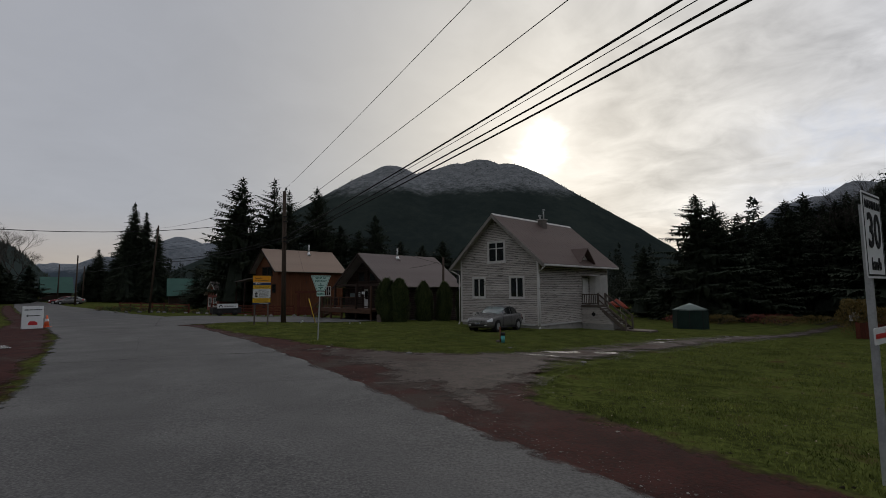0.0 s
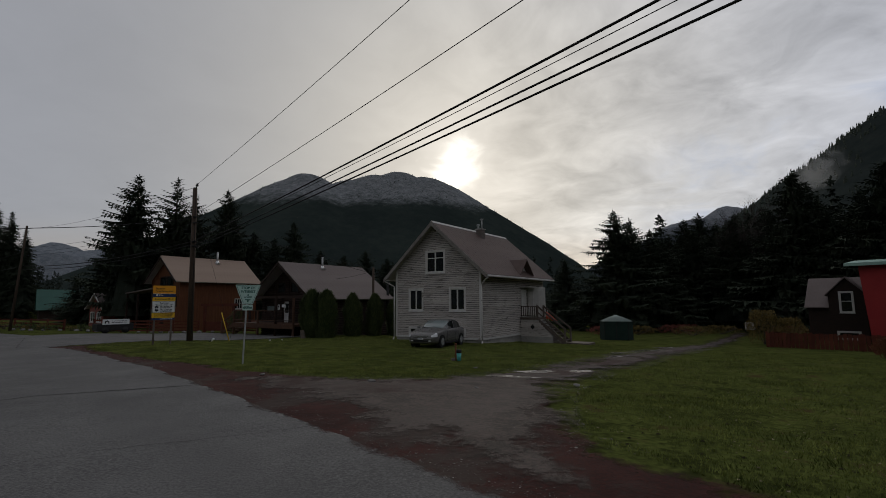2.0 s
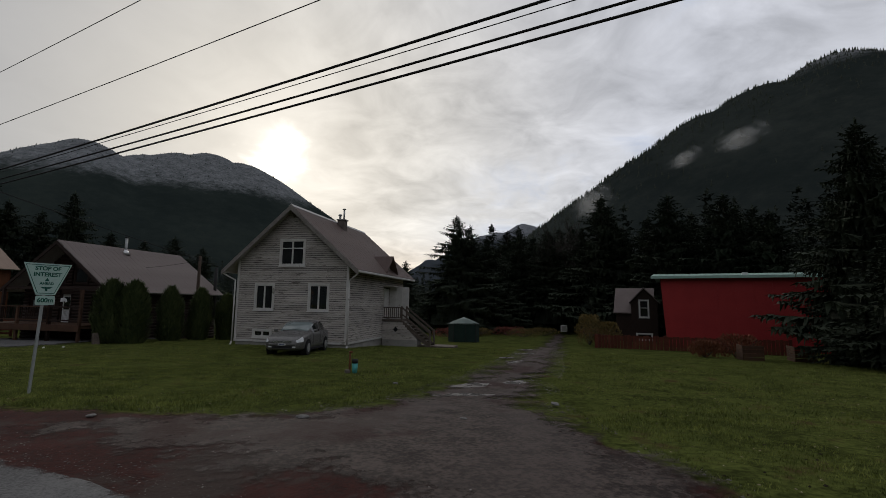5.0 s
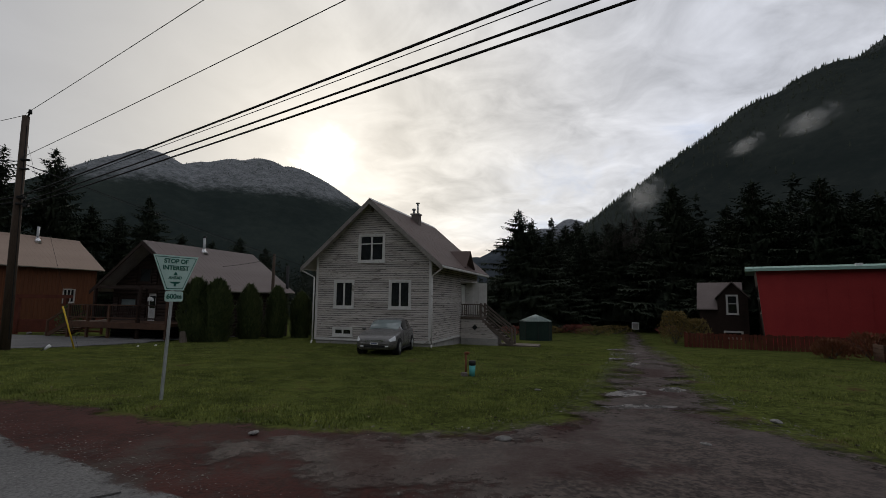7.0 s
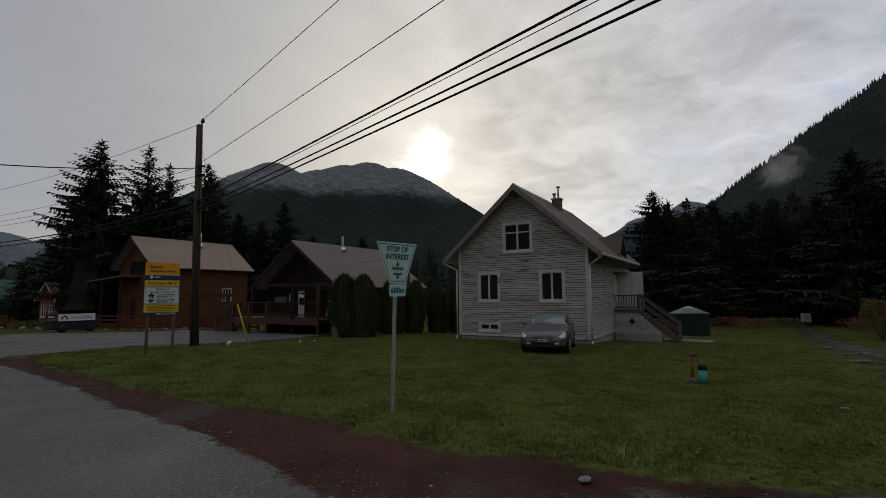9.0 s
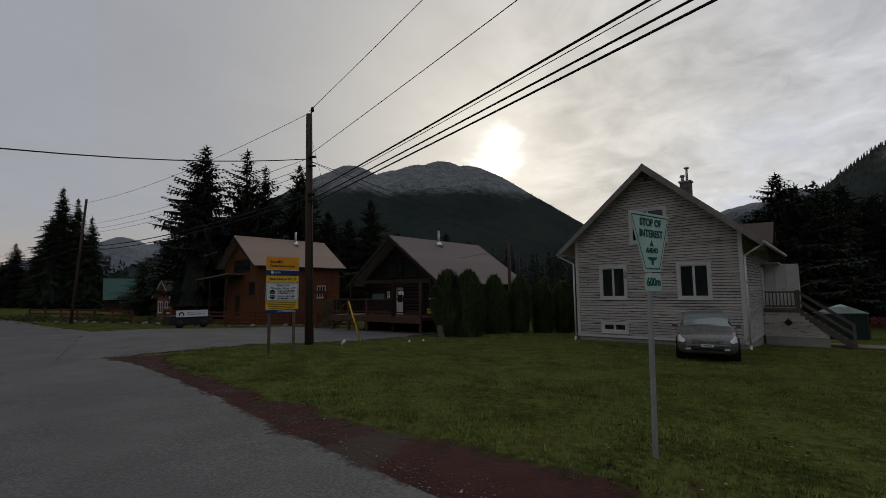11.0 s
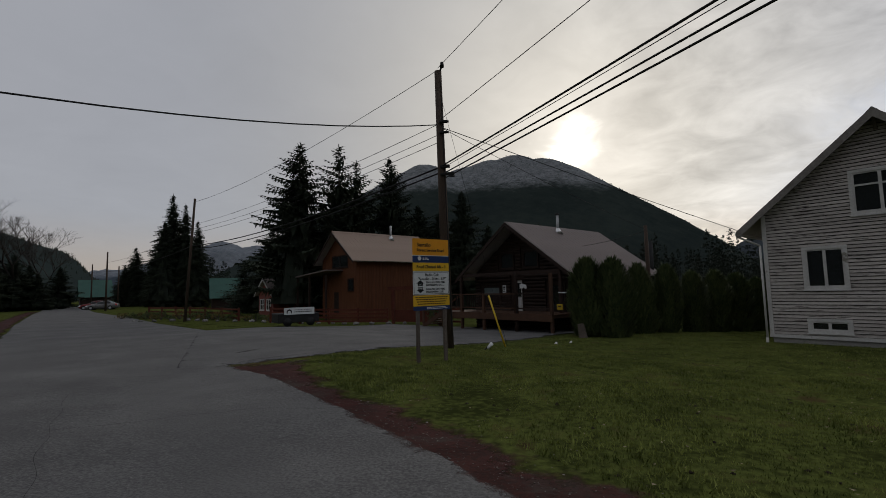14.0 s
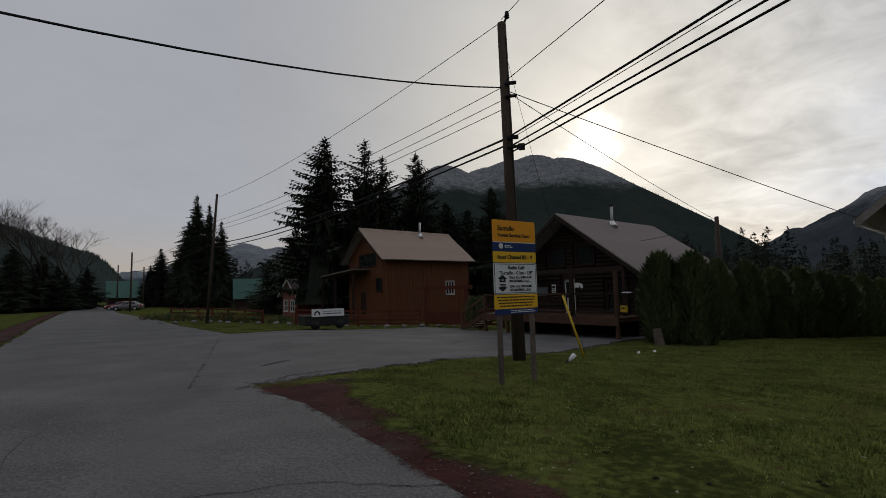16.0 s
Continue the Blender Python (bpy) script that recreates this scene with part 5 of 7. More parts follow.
words("INCREASING 2,4,6...", 0.06, t4, "ink", face(-0.16, ZB - 1.10), align="LEFT", bold=0.002)
words("CALL ALL ODD KMS", 0.06, t4, "ink", face(-0.16, ZB - 1.195), align="LEFT", bold=0.002)
words("DECREASING ...5,3,1", 0.06, t4, "ink", face(-0.16, ZB - 1.26), align="LEFT", bold=0.002)
for up_, zc, word in ((1, 1.06, "UP"), (-1, 1.21, "DOWN")):
    bm = bmesh.new()
    prism(bm, [(-0.32, ZB - zc + 0.075 * up_), (-0.21, ZB - zc), (-0.25, ZB - zc), (-0.25, ZB - zc - 0.06 * up_), (-0.39, ZB - zc - 0.06 * up_), (-0.39, ZB - zc), (-0.43, ZB - zc)], "y", -0.003, -0.001)
    ar = part("arrow", bm, "ink", t4)
    words(word, 0.045, ar, "signwhite", face(-0.32, ZB - zc - 0.025 * up_, -0.005))
t5 = tier("notice_panel", 1.34, 1.59, "signyellow", "amber notice panel with small print")
for i in range(4):
    bars(t5, -0.46 + 0.02 * i, 0.46 - 0.03 * i, ZB - 1.385 - i * 0.052, 0.022, "ink", 10 + i, 0.015)
t6 = tier("footer_panel", 1.595, 1.69, "signblue")
bars(t6, -0.15, 0.4, ZB - 1.625, 0.014, "signwhite", 31, 0.012), bars(t6, -0.15, 0.45, ZB - 1.655, 0.014, "signwhite", 32, 0.012)

S30 = (11.15, -5.80)
sp = thing("speed_sign", pose(*S30, lz(*S30) + 0.33, 0, 0, 43.5), "white maximum 30 speed sign on a steel post", "sign")
part("post", bbox(-0.11, -0.06, 0.015, 0.065, -0.8, 2.05), "steel", sp)
pn = part("panel", plate(rect(-0.30, 0.30, 1.40, 2.15, 0.03)), "signwhite", sp)
bm = bmesh.new()
for a, b, c, d in ((-0.28, 0.28, 2.115, 2.13), (-0.28, 0.28, 1.42, 1.435), (-0.28, -0.265, 1.435, 2.115), (0.265, 0.28, 1.435, 2.115)):
    box(bm, a, b, -0.003, -0.001, c, d)
part("border", bm, "ink", pn)
words("MAXIMUM", 0.10, pn, "ink", face(0, 2.04), bold=0.003)
words("30", 0.42, pn, "ink", face(0, 1.80), bold=0.008)
words("km/h", 0.15, pn, "ink", face(0, 1.52), bold=0.003)
tg = part("route_tab", plate(rect(-0.26, 0.26, 0.84, 0.98, 0.015)), "signwhite", sp)
part("arrow", prism(bmesh.new(), [(-0.22, 0.89), (0.1, 0.89), (0.1, 0.86), (0.22, 0.91), (0.1, 0.96), (0.1, 0.93), (-0.22, 0.93)], "y", -0.003, -0.001), "signred", tg)

# sandwich board and cone beyond the road
AF = (-18.3, 12.2)
af = thing("sandwich_board", pose(*AF, lz(*AF) + 0.02, 0, 0, 55), "white sandwich board with a black arrow", "sign")
for sd in (-1, 1):
    bd = part("leaf", bbox(-0.45, 0.45, -0.015, 0.015, 0, 1.25, 0.01), "signwhite", af, m=pose(0, sd * 0.22, 0, sd * 9, 0, 0))
    if sd < 0:
        bars(bd, -0.36, 0.36, 1.05, 0.06, "ink", 51)
        for q in bd.children:
            q.location.y = -0.016
        ar = part("arrow", prism(bmesh.new(), [(-0.3, 0.72), (-0.2, 0.80), (-0.2, 0.74), (0.3, 0.74), (0.3, 0.70), (-0.2, 0.70), (-0.2, 0.64)], "y", -0.022, -0.016), "ink", bd)
        part("emblem", prism(bmesh.new(), [(-0.2, 0.2), (0.2, 0.2), (0.2, 0.32), (0.08, 0.42), (-0.12, 0.42), (-0.2, 0.3)], "y", -0.022, -0.016), "signred", bd)
CN = (-18.5, 13.2)
cn = thing("traffic_cone", pose(*CN, lz(*CN) + 0.02), "orange traffic cone with a white band", "cone")
part("base", bbox(-0.18, 0.18, -0.18, 0.18, 0, 0.04, 0.01), "orange", cn)
part("body", tube(bmesh.new(), (0, 0, 0.04), (0, 0, 0.7), 0.14, 0.035, 14), "orange", cn, smooth=True)
part("band", tube(bmesh.new(), (0, 0, 0.35), (0, 0, 0.5), 0.097, 0.076, 14, False), "white", cn, smooth=True)

# low trailer carrying a white notice panel
RT = (-18.75, 31.0)
tr = thing("utility_trailer", pose(*RT, lz(*RT) + 0.06, 0, 0, 45), "dark utility trailer with a white notice panel", "trailer")
part("bed", bbox(-1.25, 1.25, -0.1, 1.6, 0.22, 0.78, 0.03), "black", tr)
for x in (-0.7, 0.7):
    part("wheel", tube(bmesh.new(), (x, -0.14, 0.26), (x, -0.02, 0.26), 0.26, seg=16), "black", tr, smooth=True)
pn = part("panel", bbox(-0.92, 0.92, -0.16, -0.12, 0.72, 1.14), "signwhite", tr, "white panel with a dark emblem and print")
part("emblem", prism(bmesh.new(), [(-0.78, 0.80), (-0.72, 0.80), (-0.70, 0.92), (-0.62, 0.97), (-0.54, 0.92), (-0.52, 0.80), (-0.46, 0.80), (-0.47, 0.96), (-0.62, 1.07), (-0.77, 0.96)], "y", -0.168, -0.161), "ink", pn)
for q in range(2):
    b4 = len(pn.children)
    bars(pn, -0.30, 0.75, 1.0 - q * 0.12, 0.03 + 0.03 * q, "ink", 70 + q, 0.03)
    for c_ in pn.children[b4:]:
        c_.location.y = -0.161


# ---- cars ----
CAR_Y = (-2.25, -2.20, -2.05, -1.6, -1.1, -0.92, -0.45, -0.02, 0.45, 0.95, 1.35, 1.78, 2.1, 2.22, 2.27)
CAR_W = (0.60, 0.70, 0.79, 0.84, 0.855, 0.86, 0.865, 0.865, 0.865, 0.86, 0.855, 0.835, 0.79, 0.71, 0.62)
CAR_LOW = (0.30, 0.24, 0.20, 0.18, 0.18, 0.18, 0.18, 0.18, 0.18, 0.18, 0.18, 0.20, 0.24, 0.30, 0.36)
CAR_BELT = (0.60, 0.66, 0.735, 0.835, 0.905, 0.925, 0.945, 0.955, 0.965, 0.975, 0.985, 0.99, 0.965, 0.92, 0.82)
CAR_TOP = (0.63, 0.705, 0.785, 0.895, 0.965, 0.985, 1.235, 1.42, 1.475, 1.455, 1.335, 1.06, 1.015, 0.96, 0.84)


def car_rings(count=73):
    """Cross-sections of a rounded saloon from nose to tail: 19 points each, the underside's middle first."""
    y = np.linspace(-2.25, 2.27, count)
    cols = []
    for c in (CAR_W, CAR_LOW, CAR_BELT, CAR_TOP):
        v = np.interp(y, CAR_Y, c)
        p = np.pad(v, 2, mode="edge")
        cols.append(np.array([(p[q:q + 5] * (0.1, 0.22, 0.36, 0.22, 0.1)).sum() for q in range(count)]))
    out = []
    for yy, w, b, h, top in zip(y, *cols):
        cab = min(1.0, max(0.0, (top - h - 0.05) / 0.25))
        rise = top - h
        half = [(0, b), (0.78 * w, b), (0.96 * w, b + 0.08), (w, b + 0.22), (w * 0.995, (b + h) / 2 + 0.1), (0.965 * w, h - 0.05), (0.905 * w, h),
                ((1 - cab) * 0.70 * w + cab * 0.655, (1 - cab) * (h + 0.6 * rise) + cab * (top - 0.085)), ((1 - cab) * 0.45 * w + cab * 0.53, (1 - cab) * (h + 0.9 * rise) + cab * (top - 0.018)), (0, top)]
        out.append([(x, yy, z) for x, z in half] + [(-x, yy, z) for x, z in half[-2:0:-1]])
    return out


def sedan(m, paint, label):
    car = thing("car", m, label, "car", "parked cars")
    R = car_rings()
    n = len(R[0])

    def skin(name, material, keep, out=0.006, parent=None, label=""):
        """A panel of the car's own surface, lifted slightly and given thickness."""
        bm = bmesh.new()
        vs = {}
        for a in range(len(R) - 1):
            for k in range(n):
                q = [R[a][k], R[a][(k + 1) % n], R[a + 1][(k + 1) % n], R[a + 1][k]]
                c = [sum(p[t] for p in q) / 4 for t in range(3)]
                if keep(k, *c):
                    bm.faces.new([vs.setdefault(p, bm.verts.new(p)) if p not in vs else vs[p] for p in q])
        bmesh.ops.remove_doubles(bm, verts=bm.verts[:], dist=0.0005)
        bmesh.ops.recalc_face_normals(bm, faces=bm.faces[:])
        bm.normal_update()
        mid = Vector((0, 0.2, 0.6))
        for v in bm.verts:
            v.co += (v.co - mid).normalized() * out
        return part(name, bm, material, parent or car, label, smooth=True)

    bm = bmesh.new()
    rows = [[bm.verts.new(p) for p in r] for r in R]
    for a, b in zip(rows, rows[1:]):
        for k in range(n):
            bm.faces.new((a[k], a[(k + 1) % n], b[(k + 1) % n], b[k]))
    bm.faces.new(rows[0][::-1]), bm.faces.new(rows[-1])
    bmesh.ops.recalc_face_normals(bm, faces=bm.faces[:])
    part("body", bm, paint, car, smooth=True)
    roof = {7, 8, 9, 10}
    skin("windscreen", "carglass_sky", lambda k, x, y, z: k in roof and -0.86 < y < -0.10 and abs(x) < 0.66)
    skin("rear_window", "carglass_sky", lambda k, x, y, z: k in roof and 1.12 < y < 1.70 and abs(x) < 0.62)
    for sx in (-1, 1):
        edge = 6 if sx > 0 else 11
        skin("side_window", "glass", lambda k, x, y, z: k == edge and -0.55 < y < 0.36)
        skin("side_window", "glass", lambda k, x, y, z: k == edge and 0.44 < y < 1.30)
        low = {4, 5} if sx > 0 else {12, 13}
        skin("headlight", "lampglass", lambda k, x, y, z: k in low and y < -1.86 and z > 0.53, 0.008)
        skin("tail_light", "signred", lambda k, x, y, z: k in low and y > 2.02 and z > 0.62, 0.008)
        part("mirror", bbox(sx * 0.84, sx * 1.0, -0.66, -0.55, 0.95, 1.06, 0.025), paint, car)
        part("fog_light", bbox(sx * 0.44, sx * 0.58, -2.262, -2.2, 0.335, 0.385, 0.01), "lampglass", car)
        for y in (-1.38, 1.32):
            # near-black disc on the body side stands in for the shaded wheel well
            part("arch", tube(bmesh.new(), (sx * 0.60, y, 0.31), (sx * 0.873, y, 0.31), 0.355, seg=28), "dark", car)
            wh = part("wheel", tube(bmesh.new(), (sx * 0.68, y, 0.30), (sx * 0.880, y, 0.30), 0.30, seg=28), "black", car)
            part("rim", tube(bmesh.new(), (sx * 0.85, y, 0.30), (sx * 0.889, y, 0.30), 0.205, 0.19, 20), "steel", wh)
            part("hub", tube(bmesh.new(), (sx * 0.87, y, 0.30), (sx * 0.896, y, 0.30), 0.05, seg=10), "chrome", wh)
        for y in (0.40, -0.72):
            part("door_seam", bbox(sx * 0.862, sx * 0.869, y - 0.005, y + 0.005, 0.30, 0.90), "dark", car)
        part("door_handle", bbox(sx * 0.855, sx * 0.885, 0.18, 0.33, 0.80, 0.825), paint, car)
        part("sill", bbox(sx * 0.80, sx * 0.872, -0.98, 0.92, 0.17, 0.25, 0.01), "dark", car)
    part("grille", bbox(-0.40, 0.40, -2.262, -2.2, 0.535, 0.615, 0.012), "dark", car)
    for z in (0.55, 0.575, 0.60):
        part("grille_bar", bbox(-0.39, 0.39, -2.270, -2.263, z - 0.006, z + 0.006), "chrome", car)
    part("bumper", bbox(-0.60, 0.60, -2.275, -2.19, 0.41, 0.515, 0.03), paint, car)
    part("lower_intake", bbox(-0.42, 0.42, -2.262, -2.2, 0.31, 0.40, 0.012), "dark", car)
    pt = part("number_plate", bbox(-0.16, 0.16, -2.284, -2.276, 0.425, 0.505), "signwhite", car)
    part("plate_bar", bbox(-0.12, 0.12, -2.288, -2.285, 0.45, 0.48), "signblue", pt)
    part("wiper", tube(bmesh.new(), (-0.5, -0.90, 1.0), (0.15, -0.80, 1.055), 0.008, seg=5), "black", car)
    return car


CX, CY = 7.2, 18.15
sedan(pose(CX, CY, lz(CX, CY) + 0.02, -1.5, 0, -26), "carpaint", "grey sedan parked on the lawn before the house")
for x, y, p, a in ((-79.5, 70.5, "redcar", -60), (-75.8, 68.6, "carpaint", -60), (-103, 77.3, "white", 30)):
    sedan(pose(x, y, lz(x, y) + 0.04, 0, 0, a), p, {"redcar": "dark red car parked by the far road"}.get(p, "pale car parked by the far road"))

# ---- things on the lawn ----
GZ = (24.2, 34.3)
gz = thing("garden_tent", pose(*GZ, lz(*GZ)), "dark green canvas garden tent with a pale top", "tent")
GR, GH = 1.42, 1.75
ring = [(GR * math.cos(radians(22.5 + 45 * i)), GR * math.sin(radians(22.5 + 45 * i))) for i in range(8)]
for i in range(8):
    (ax_, ay_), (bx_, by_) = ring[i], ring[(i + 1) % 8]
    part("wall_panel", beam(bmesh.new(), (ax_, ay_, GH / 2), (bx_, by_, GH / 2), 0.03, GH), "canvas", gz)
    bm = bmesh.new()
    bm.faces.new([bm.verts.new((ax_ * 1.06, ay_ * 1.06, GH - 0.06)), bm.verts.new((bx_ * 1.06, by_ * 1.06, GH - 0.06)), bm.verts.new((bx_ * 0.35, by_ * 0.35, GH + 0.36)), bm.verts.new((ax_ * 0.35, ay_ * 0.35, GH + 0.36))])
    bmesh.ops.solidify(bm, geom=bm.faces[:], thickness=0.02)
    part("roof_panel", bm, "canvas_top", gz)
    part("pole", tube(bmesh.new(), (ax_, ay_, 0), (ax_, ay_, GH), 0.03, seg=6), "black", gz)
part("top_cap", tube(bmesh.new(), (0, 0, GH + 0.33), (0, 0, GH + 0.52), 0.55, 0.05, 8), "canvas_top", gz)

PX, PY = 7.65, 9.6
wp = thing("standpipe", pose(PX, PY, lz(PX, PY)), "rusty standpipe with a teal and black bucket", "standpipe")
part("pipe", tube(bmesh.new(), (-0.05, 0.12, -0.1), (-0.05, 0.12, 0.62), 0.032), "rust", wp, smooth=True)
part("spout", tube(bmesh.new(), (-0.05, 0.16, 0.60), (-0.05, -0.06, 0.63), 0.04), "rust", wp, smooth=True)
part("bucket", tube(bmesh.new(), (0.06, -0.08, 0), (0.06, -0.08, 0.30), 0.075, 0.09, 16), "teal", wp, smooth=True)
part("bucket_top", tube(bmesh.new(), (0.06, -0.08, 0.30), (0.06, -0.08, 0.42), 0.10, 0.095, 16), "black", wp, smooth=True)
part("block", bbox(-0.22, -0.08, -0.1, 0.08, 0, 0.1, 0.01), "brick", wp)

for x, y in ((29.6, 11.3), (32.2, 10.2)):
    pl_ = thing("planter_box", pose(x, y, lz(x, y), 0, 0, -40), "weathered wooden planter box under the trees", "planter", "planters")
    for i in range(4):
        part("board", bbox(-0.5, 0.5, -0.5, -0.46, 0.02 + i * 0.2, 0.2 + i * 0.2), "deckwood", pl_)
        part("board", bbox(-0.5, -0.46, -0.5, 0.5, 0.02 + i * 0.2, 0.2 + i * 0.2), "deckwood", pl_)
    part("soil", bbox(-0.46, 0.5, -0.46, 0.5, 0, 0.7), "dirt", pl_)

UX, UY = 20.05, 41.96
um = thing("patio_umbrella", pose(UX, UY, lz(UX, UY), 0, 0, 20), "faded red patio umbrella, half folded and leaning", "umbrella")
part("pole", tube(bmesh.new(), (0, 0, -0.1), (-0.18, 0, 2.75), 0.024, seg=8), "steel", um, smooth=True)
part("base", tube(bmesh.new(), (0, 0, 0), (0, 0, 0.12), 0.26, 0.20, 16), "concrete", um)
bm = bmesh.new()
tip = bm.verts.new((-0.55, 0, 2.72))
rims = [[bm.verts.new((-0.35 + f * (1.15 + 0.12 * (i % 2)) * math.cos(i / 14 * math.tau), f * (0.85 + 0.15 * (i % 2)) * math.sin(i / 14 * math.tau), 2.72 - f * (0.75 + 0.16 * (i % 2)) - 0.30 * f * math.cos(i / 14 * math.tau))) for i in range(14)] for f in (0.45, 1.0)]
for i in range(14):
    q = (i + 1) % 14
    bm.faces.new((tip, rims[0][i], rims[0][q])), bm.faces.new((rims[0][i], rims[1][i], rims[1][q], rims[0][q]))
bmesh.ops.solidify(bm, geom=bm.faces[:], thickness=0.012)
part("canopy", bm, "redcanvas", um, "creased faded red canopy")

cx_, cy_ = 44.0, 44.2
cp_ = thing("box_trailer", pose(cx_, cy_, lz(cx_, cy_) + 0.02, 0, 0, -42), "small white box trailer at the end of the drive", "trailer")
part("body", bbox(-0.42, 0.42, -0.02, 1.5, 0.30, 1.15, 0.04), "white", cp_)
for x in (-0.44, 0.44):
    part("wheel", tube(bmesh.new(), (x - 0.06, 0.75, 0.22), (x + 0.06, 0.75, 0.22), 0.22, seg=14), "black", cp_)
part("door_panel", bbox(-0.3, 0.3, -0.04, -0.022, 0.4, 1.05), "soffit", cp_)


# ---- trees ----
def conifer_data(seed, h, r, droop=0.2, gap=0.5, spire=0.8, first=0.06, ragged=0.5, rise=0.1, limbs=5, twig=0.2, step=0.28):
    """Boughs of a conifer as loose triangles: whorls of limbs fringed with hanging twigs."""
    g = np.random.default_rng(seed)
    C, D, S, W, B = [], [], [], [], []
    z = h * first
    while z < h * 0.975:
        t = (z / h - first) / (1 - first)
        reach = r * min((1 - t) ** spire, 1.5 * (1 - t)) * min(1, 0.7 + 2.0 * t) + 0.10
        for k in range(limbs + int(g.integers(-1, 2))):
            a = g.uniform(0, math.tau)
            L = reach * (1 + ragged * g.uniform(-1.0, 0.45))
            d, sd = np.array([math.cos(a), math.sin(a), 0]), np.array([-math.sin(a), math.cos(a), 0])
            up = rise + g.uniform(-0.12, 0.16) + 0.5 * max(0, t - 0.55)
            n = max(2, int(L / step))
            q = (np.arange(n) + g.uniform(0.3, 0.9)) / n
            c = d * (L * q)[:, None]
            c[:, 2] = z + g.uniform(-0.3, 0.3) * gap + L * (up * q - droop * q * q + 0.10 * q ** 4)
            C.append(c)
            D.append(np.repeat(d[None], n, 0))
            S.append(np.repeat(sd[None], n, 0))
            W.append((twig * L + 0.22) * (1.05 - 0.72 * q) * g.uniform(0.6, 1.3, n))
            B.append(np.full(n, 0.10 + 0.02 * L))
        z += gap * (0.55 + 0.6 * (1 - t))
    C, D, S, W, B = (np.concatenate(v) for v in (C, D, S, W, B))
    m, Z = len(C), np.array([0, 0, 1.0])
    tris = []
    for side in (-1, 1):
        w = (W * g.uniform(0.75, 1.2, m))[:, None]
        fall = g.uniform(0.10, 0.45, m)[:, None]
        tip = C + (S * side * 0.85 + D * g.uniform(0.35, 0.8, m)[:, None] - Z * fall) * w
        tris.append(np.stack([C - D * B[:, None], C + D * B[:, None], tip], 1))
        mid = C + (S * side * 0.45 + D * 0.2) * w
        tris.append(np.stack([C + Z * 0.04, mid, C + (S * side * 0.3 + D * 0.3 - Z * g.uniform(0.35, 0.8, m)[:, None]) * w], 1))
    tris.append(np.stack([C - S * 0.07, C + S * 0.07, C + D * (0.35 + 0.4 * W[:, None]) + Z * g.uniform(-0.08, 0.14, m)[:, None]], 1))
    V = np.concatenate(tris).reshape(-1, 3)
    k = np.arange(10)
    a = g.uniform(0, math.tau, 10)
    zz = h * (0.955 + 0.045 * k / 10)
    top = np.stack([np.stack([0 * zz, 0 * zz, zz - 0.1], 1), np.stack([0 * zz, 0 * zz, zz + 0.15], 1), np.stack([np.cos(a) * 0.3 * (1.1 - k / 10), np.sin(a) * 0.3 * (1.1 - k / 10), zz + 0.12], 1)], 1)
    V = np.concatenate([V, top.reshape(-1, 3)])
    return V, np.arange(len(V)).reshape(-1, 3)


CONIFERS = {}


def conifer_kind(key, **k):
    V, F = conifer_data(**k)
    h, r = k["h"], k["r"]
    CONIFERS[key] = (V, F, h, r, None)


conifer_kind("fir", seed=3, h=19.5, first=0.10, r=5.6, droop=0.12, gap=0.5, spire=0.66, ragged=0.6, rise=0.10, limbs=8, twig=0.30)
conifer_kind("fir_open", seed=8, h=20.0, r=5.0, droop=0.06, gap=0.62, spire=0.5, first=0.12, ragged=0.75, rise=0.18, limbs=6, twig=0.28)
conifer_kind("spruce", seed=12, h=16.0, r=5.8, droop=0.20, gap=0.44, spire=0.78, first=0.02, ragged=0.7, rise=0.08, limbs=9, twig=0.30)
conifer_kind("cedar", seed=21, h=23.0, r=5.6, droop=0.42, gap=0.42, spire=0.55, first=0.0, ragged=0.45, rise=0.10, limbs=10, twig=0.28)
conifer_kind("small", seed=31, h=6.0, r=2.4, droop=0.2, gap=0.24, spire=0.45, first=0.05, ragged=0.5, limbs=7)
made_conifers = {}


def conifer(key, x, y, h, label, turn=0.0, wide=1.0):
    V, F, h0, r, _ = CONIFERS[key]
    k = h / h0
    t = thing("conifer", pose(x, y, lz(x, y) - 0.1, 0, 0, turn), label, "tree", "conifers")
    if key not in made_conifers:
        crown = raw("crown", V, F, "needles", t)
        bm = bmesh.new()
        tube(bm, (0, 0, -0.3), (0, 0, h0 * 0.97), 0.018 * h0, 0.02, 10)
        trunk = part("trunk", bm, "bark", t, smooth=True)
        # solid dark cone, added so gaps between the boughs look shaded
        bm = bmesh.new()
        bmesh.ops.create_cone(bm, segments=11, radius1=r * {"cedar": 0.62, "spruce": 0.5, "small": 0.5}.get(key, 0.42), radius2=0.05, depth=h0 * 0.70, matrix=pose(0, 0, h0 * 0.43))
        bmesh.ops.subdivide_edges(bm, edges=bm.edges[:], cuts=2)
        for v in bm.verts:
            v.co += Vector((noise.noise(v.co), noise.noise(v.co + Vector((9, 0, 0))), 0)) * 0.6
        inner = part("inner_mass", bm, "needles_far_core", t)
        made_conifers[key] = (crown.data, trunk.data, inner.data)
    else:
        c, tr_, inn = made_conifers[key]
        for nm, d in (("crown", c), ("trunk", tr_), ("inner_mass", inn)):
            o_ = new(nm, d)
            o_.parent = t
    t.scale = (k * wide, k * wide, k)
    return t


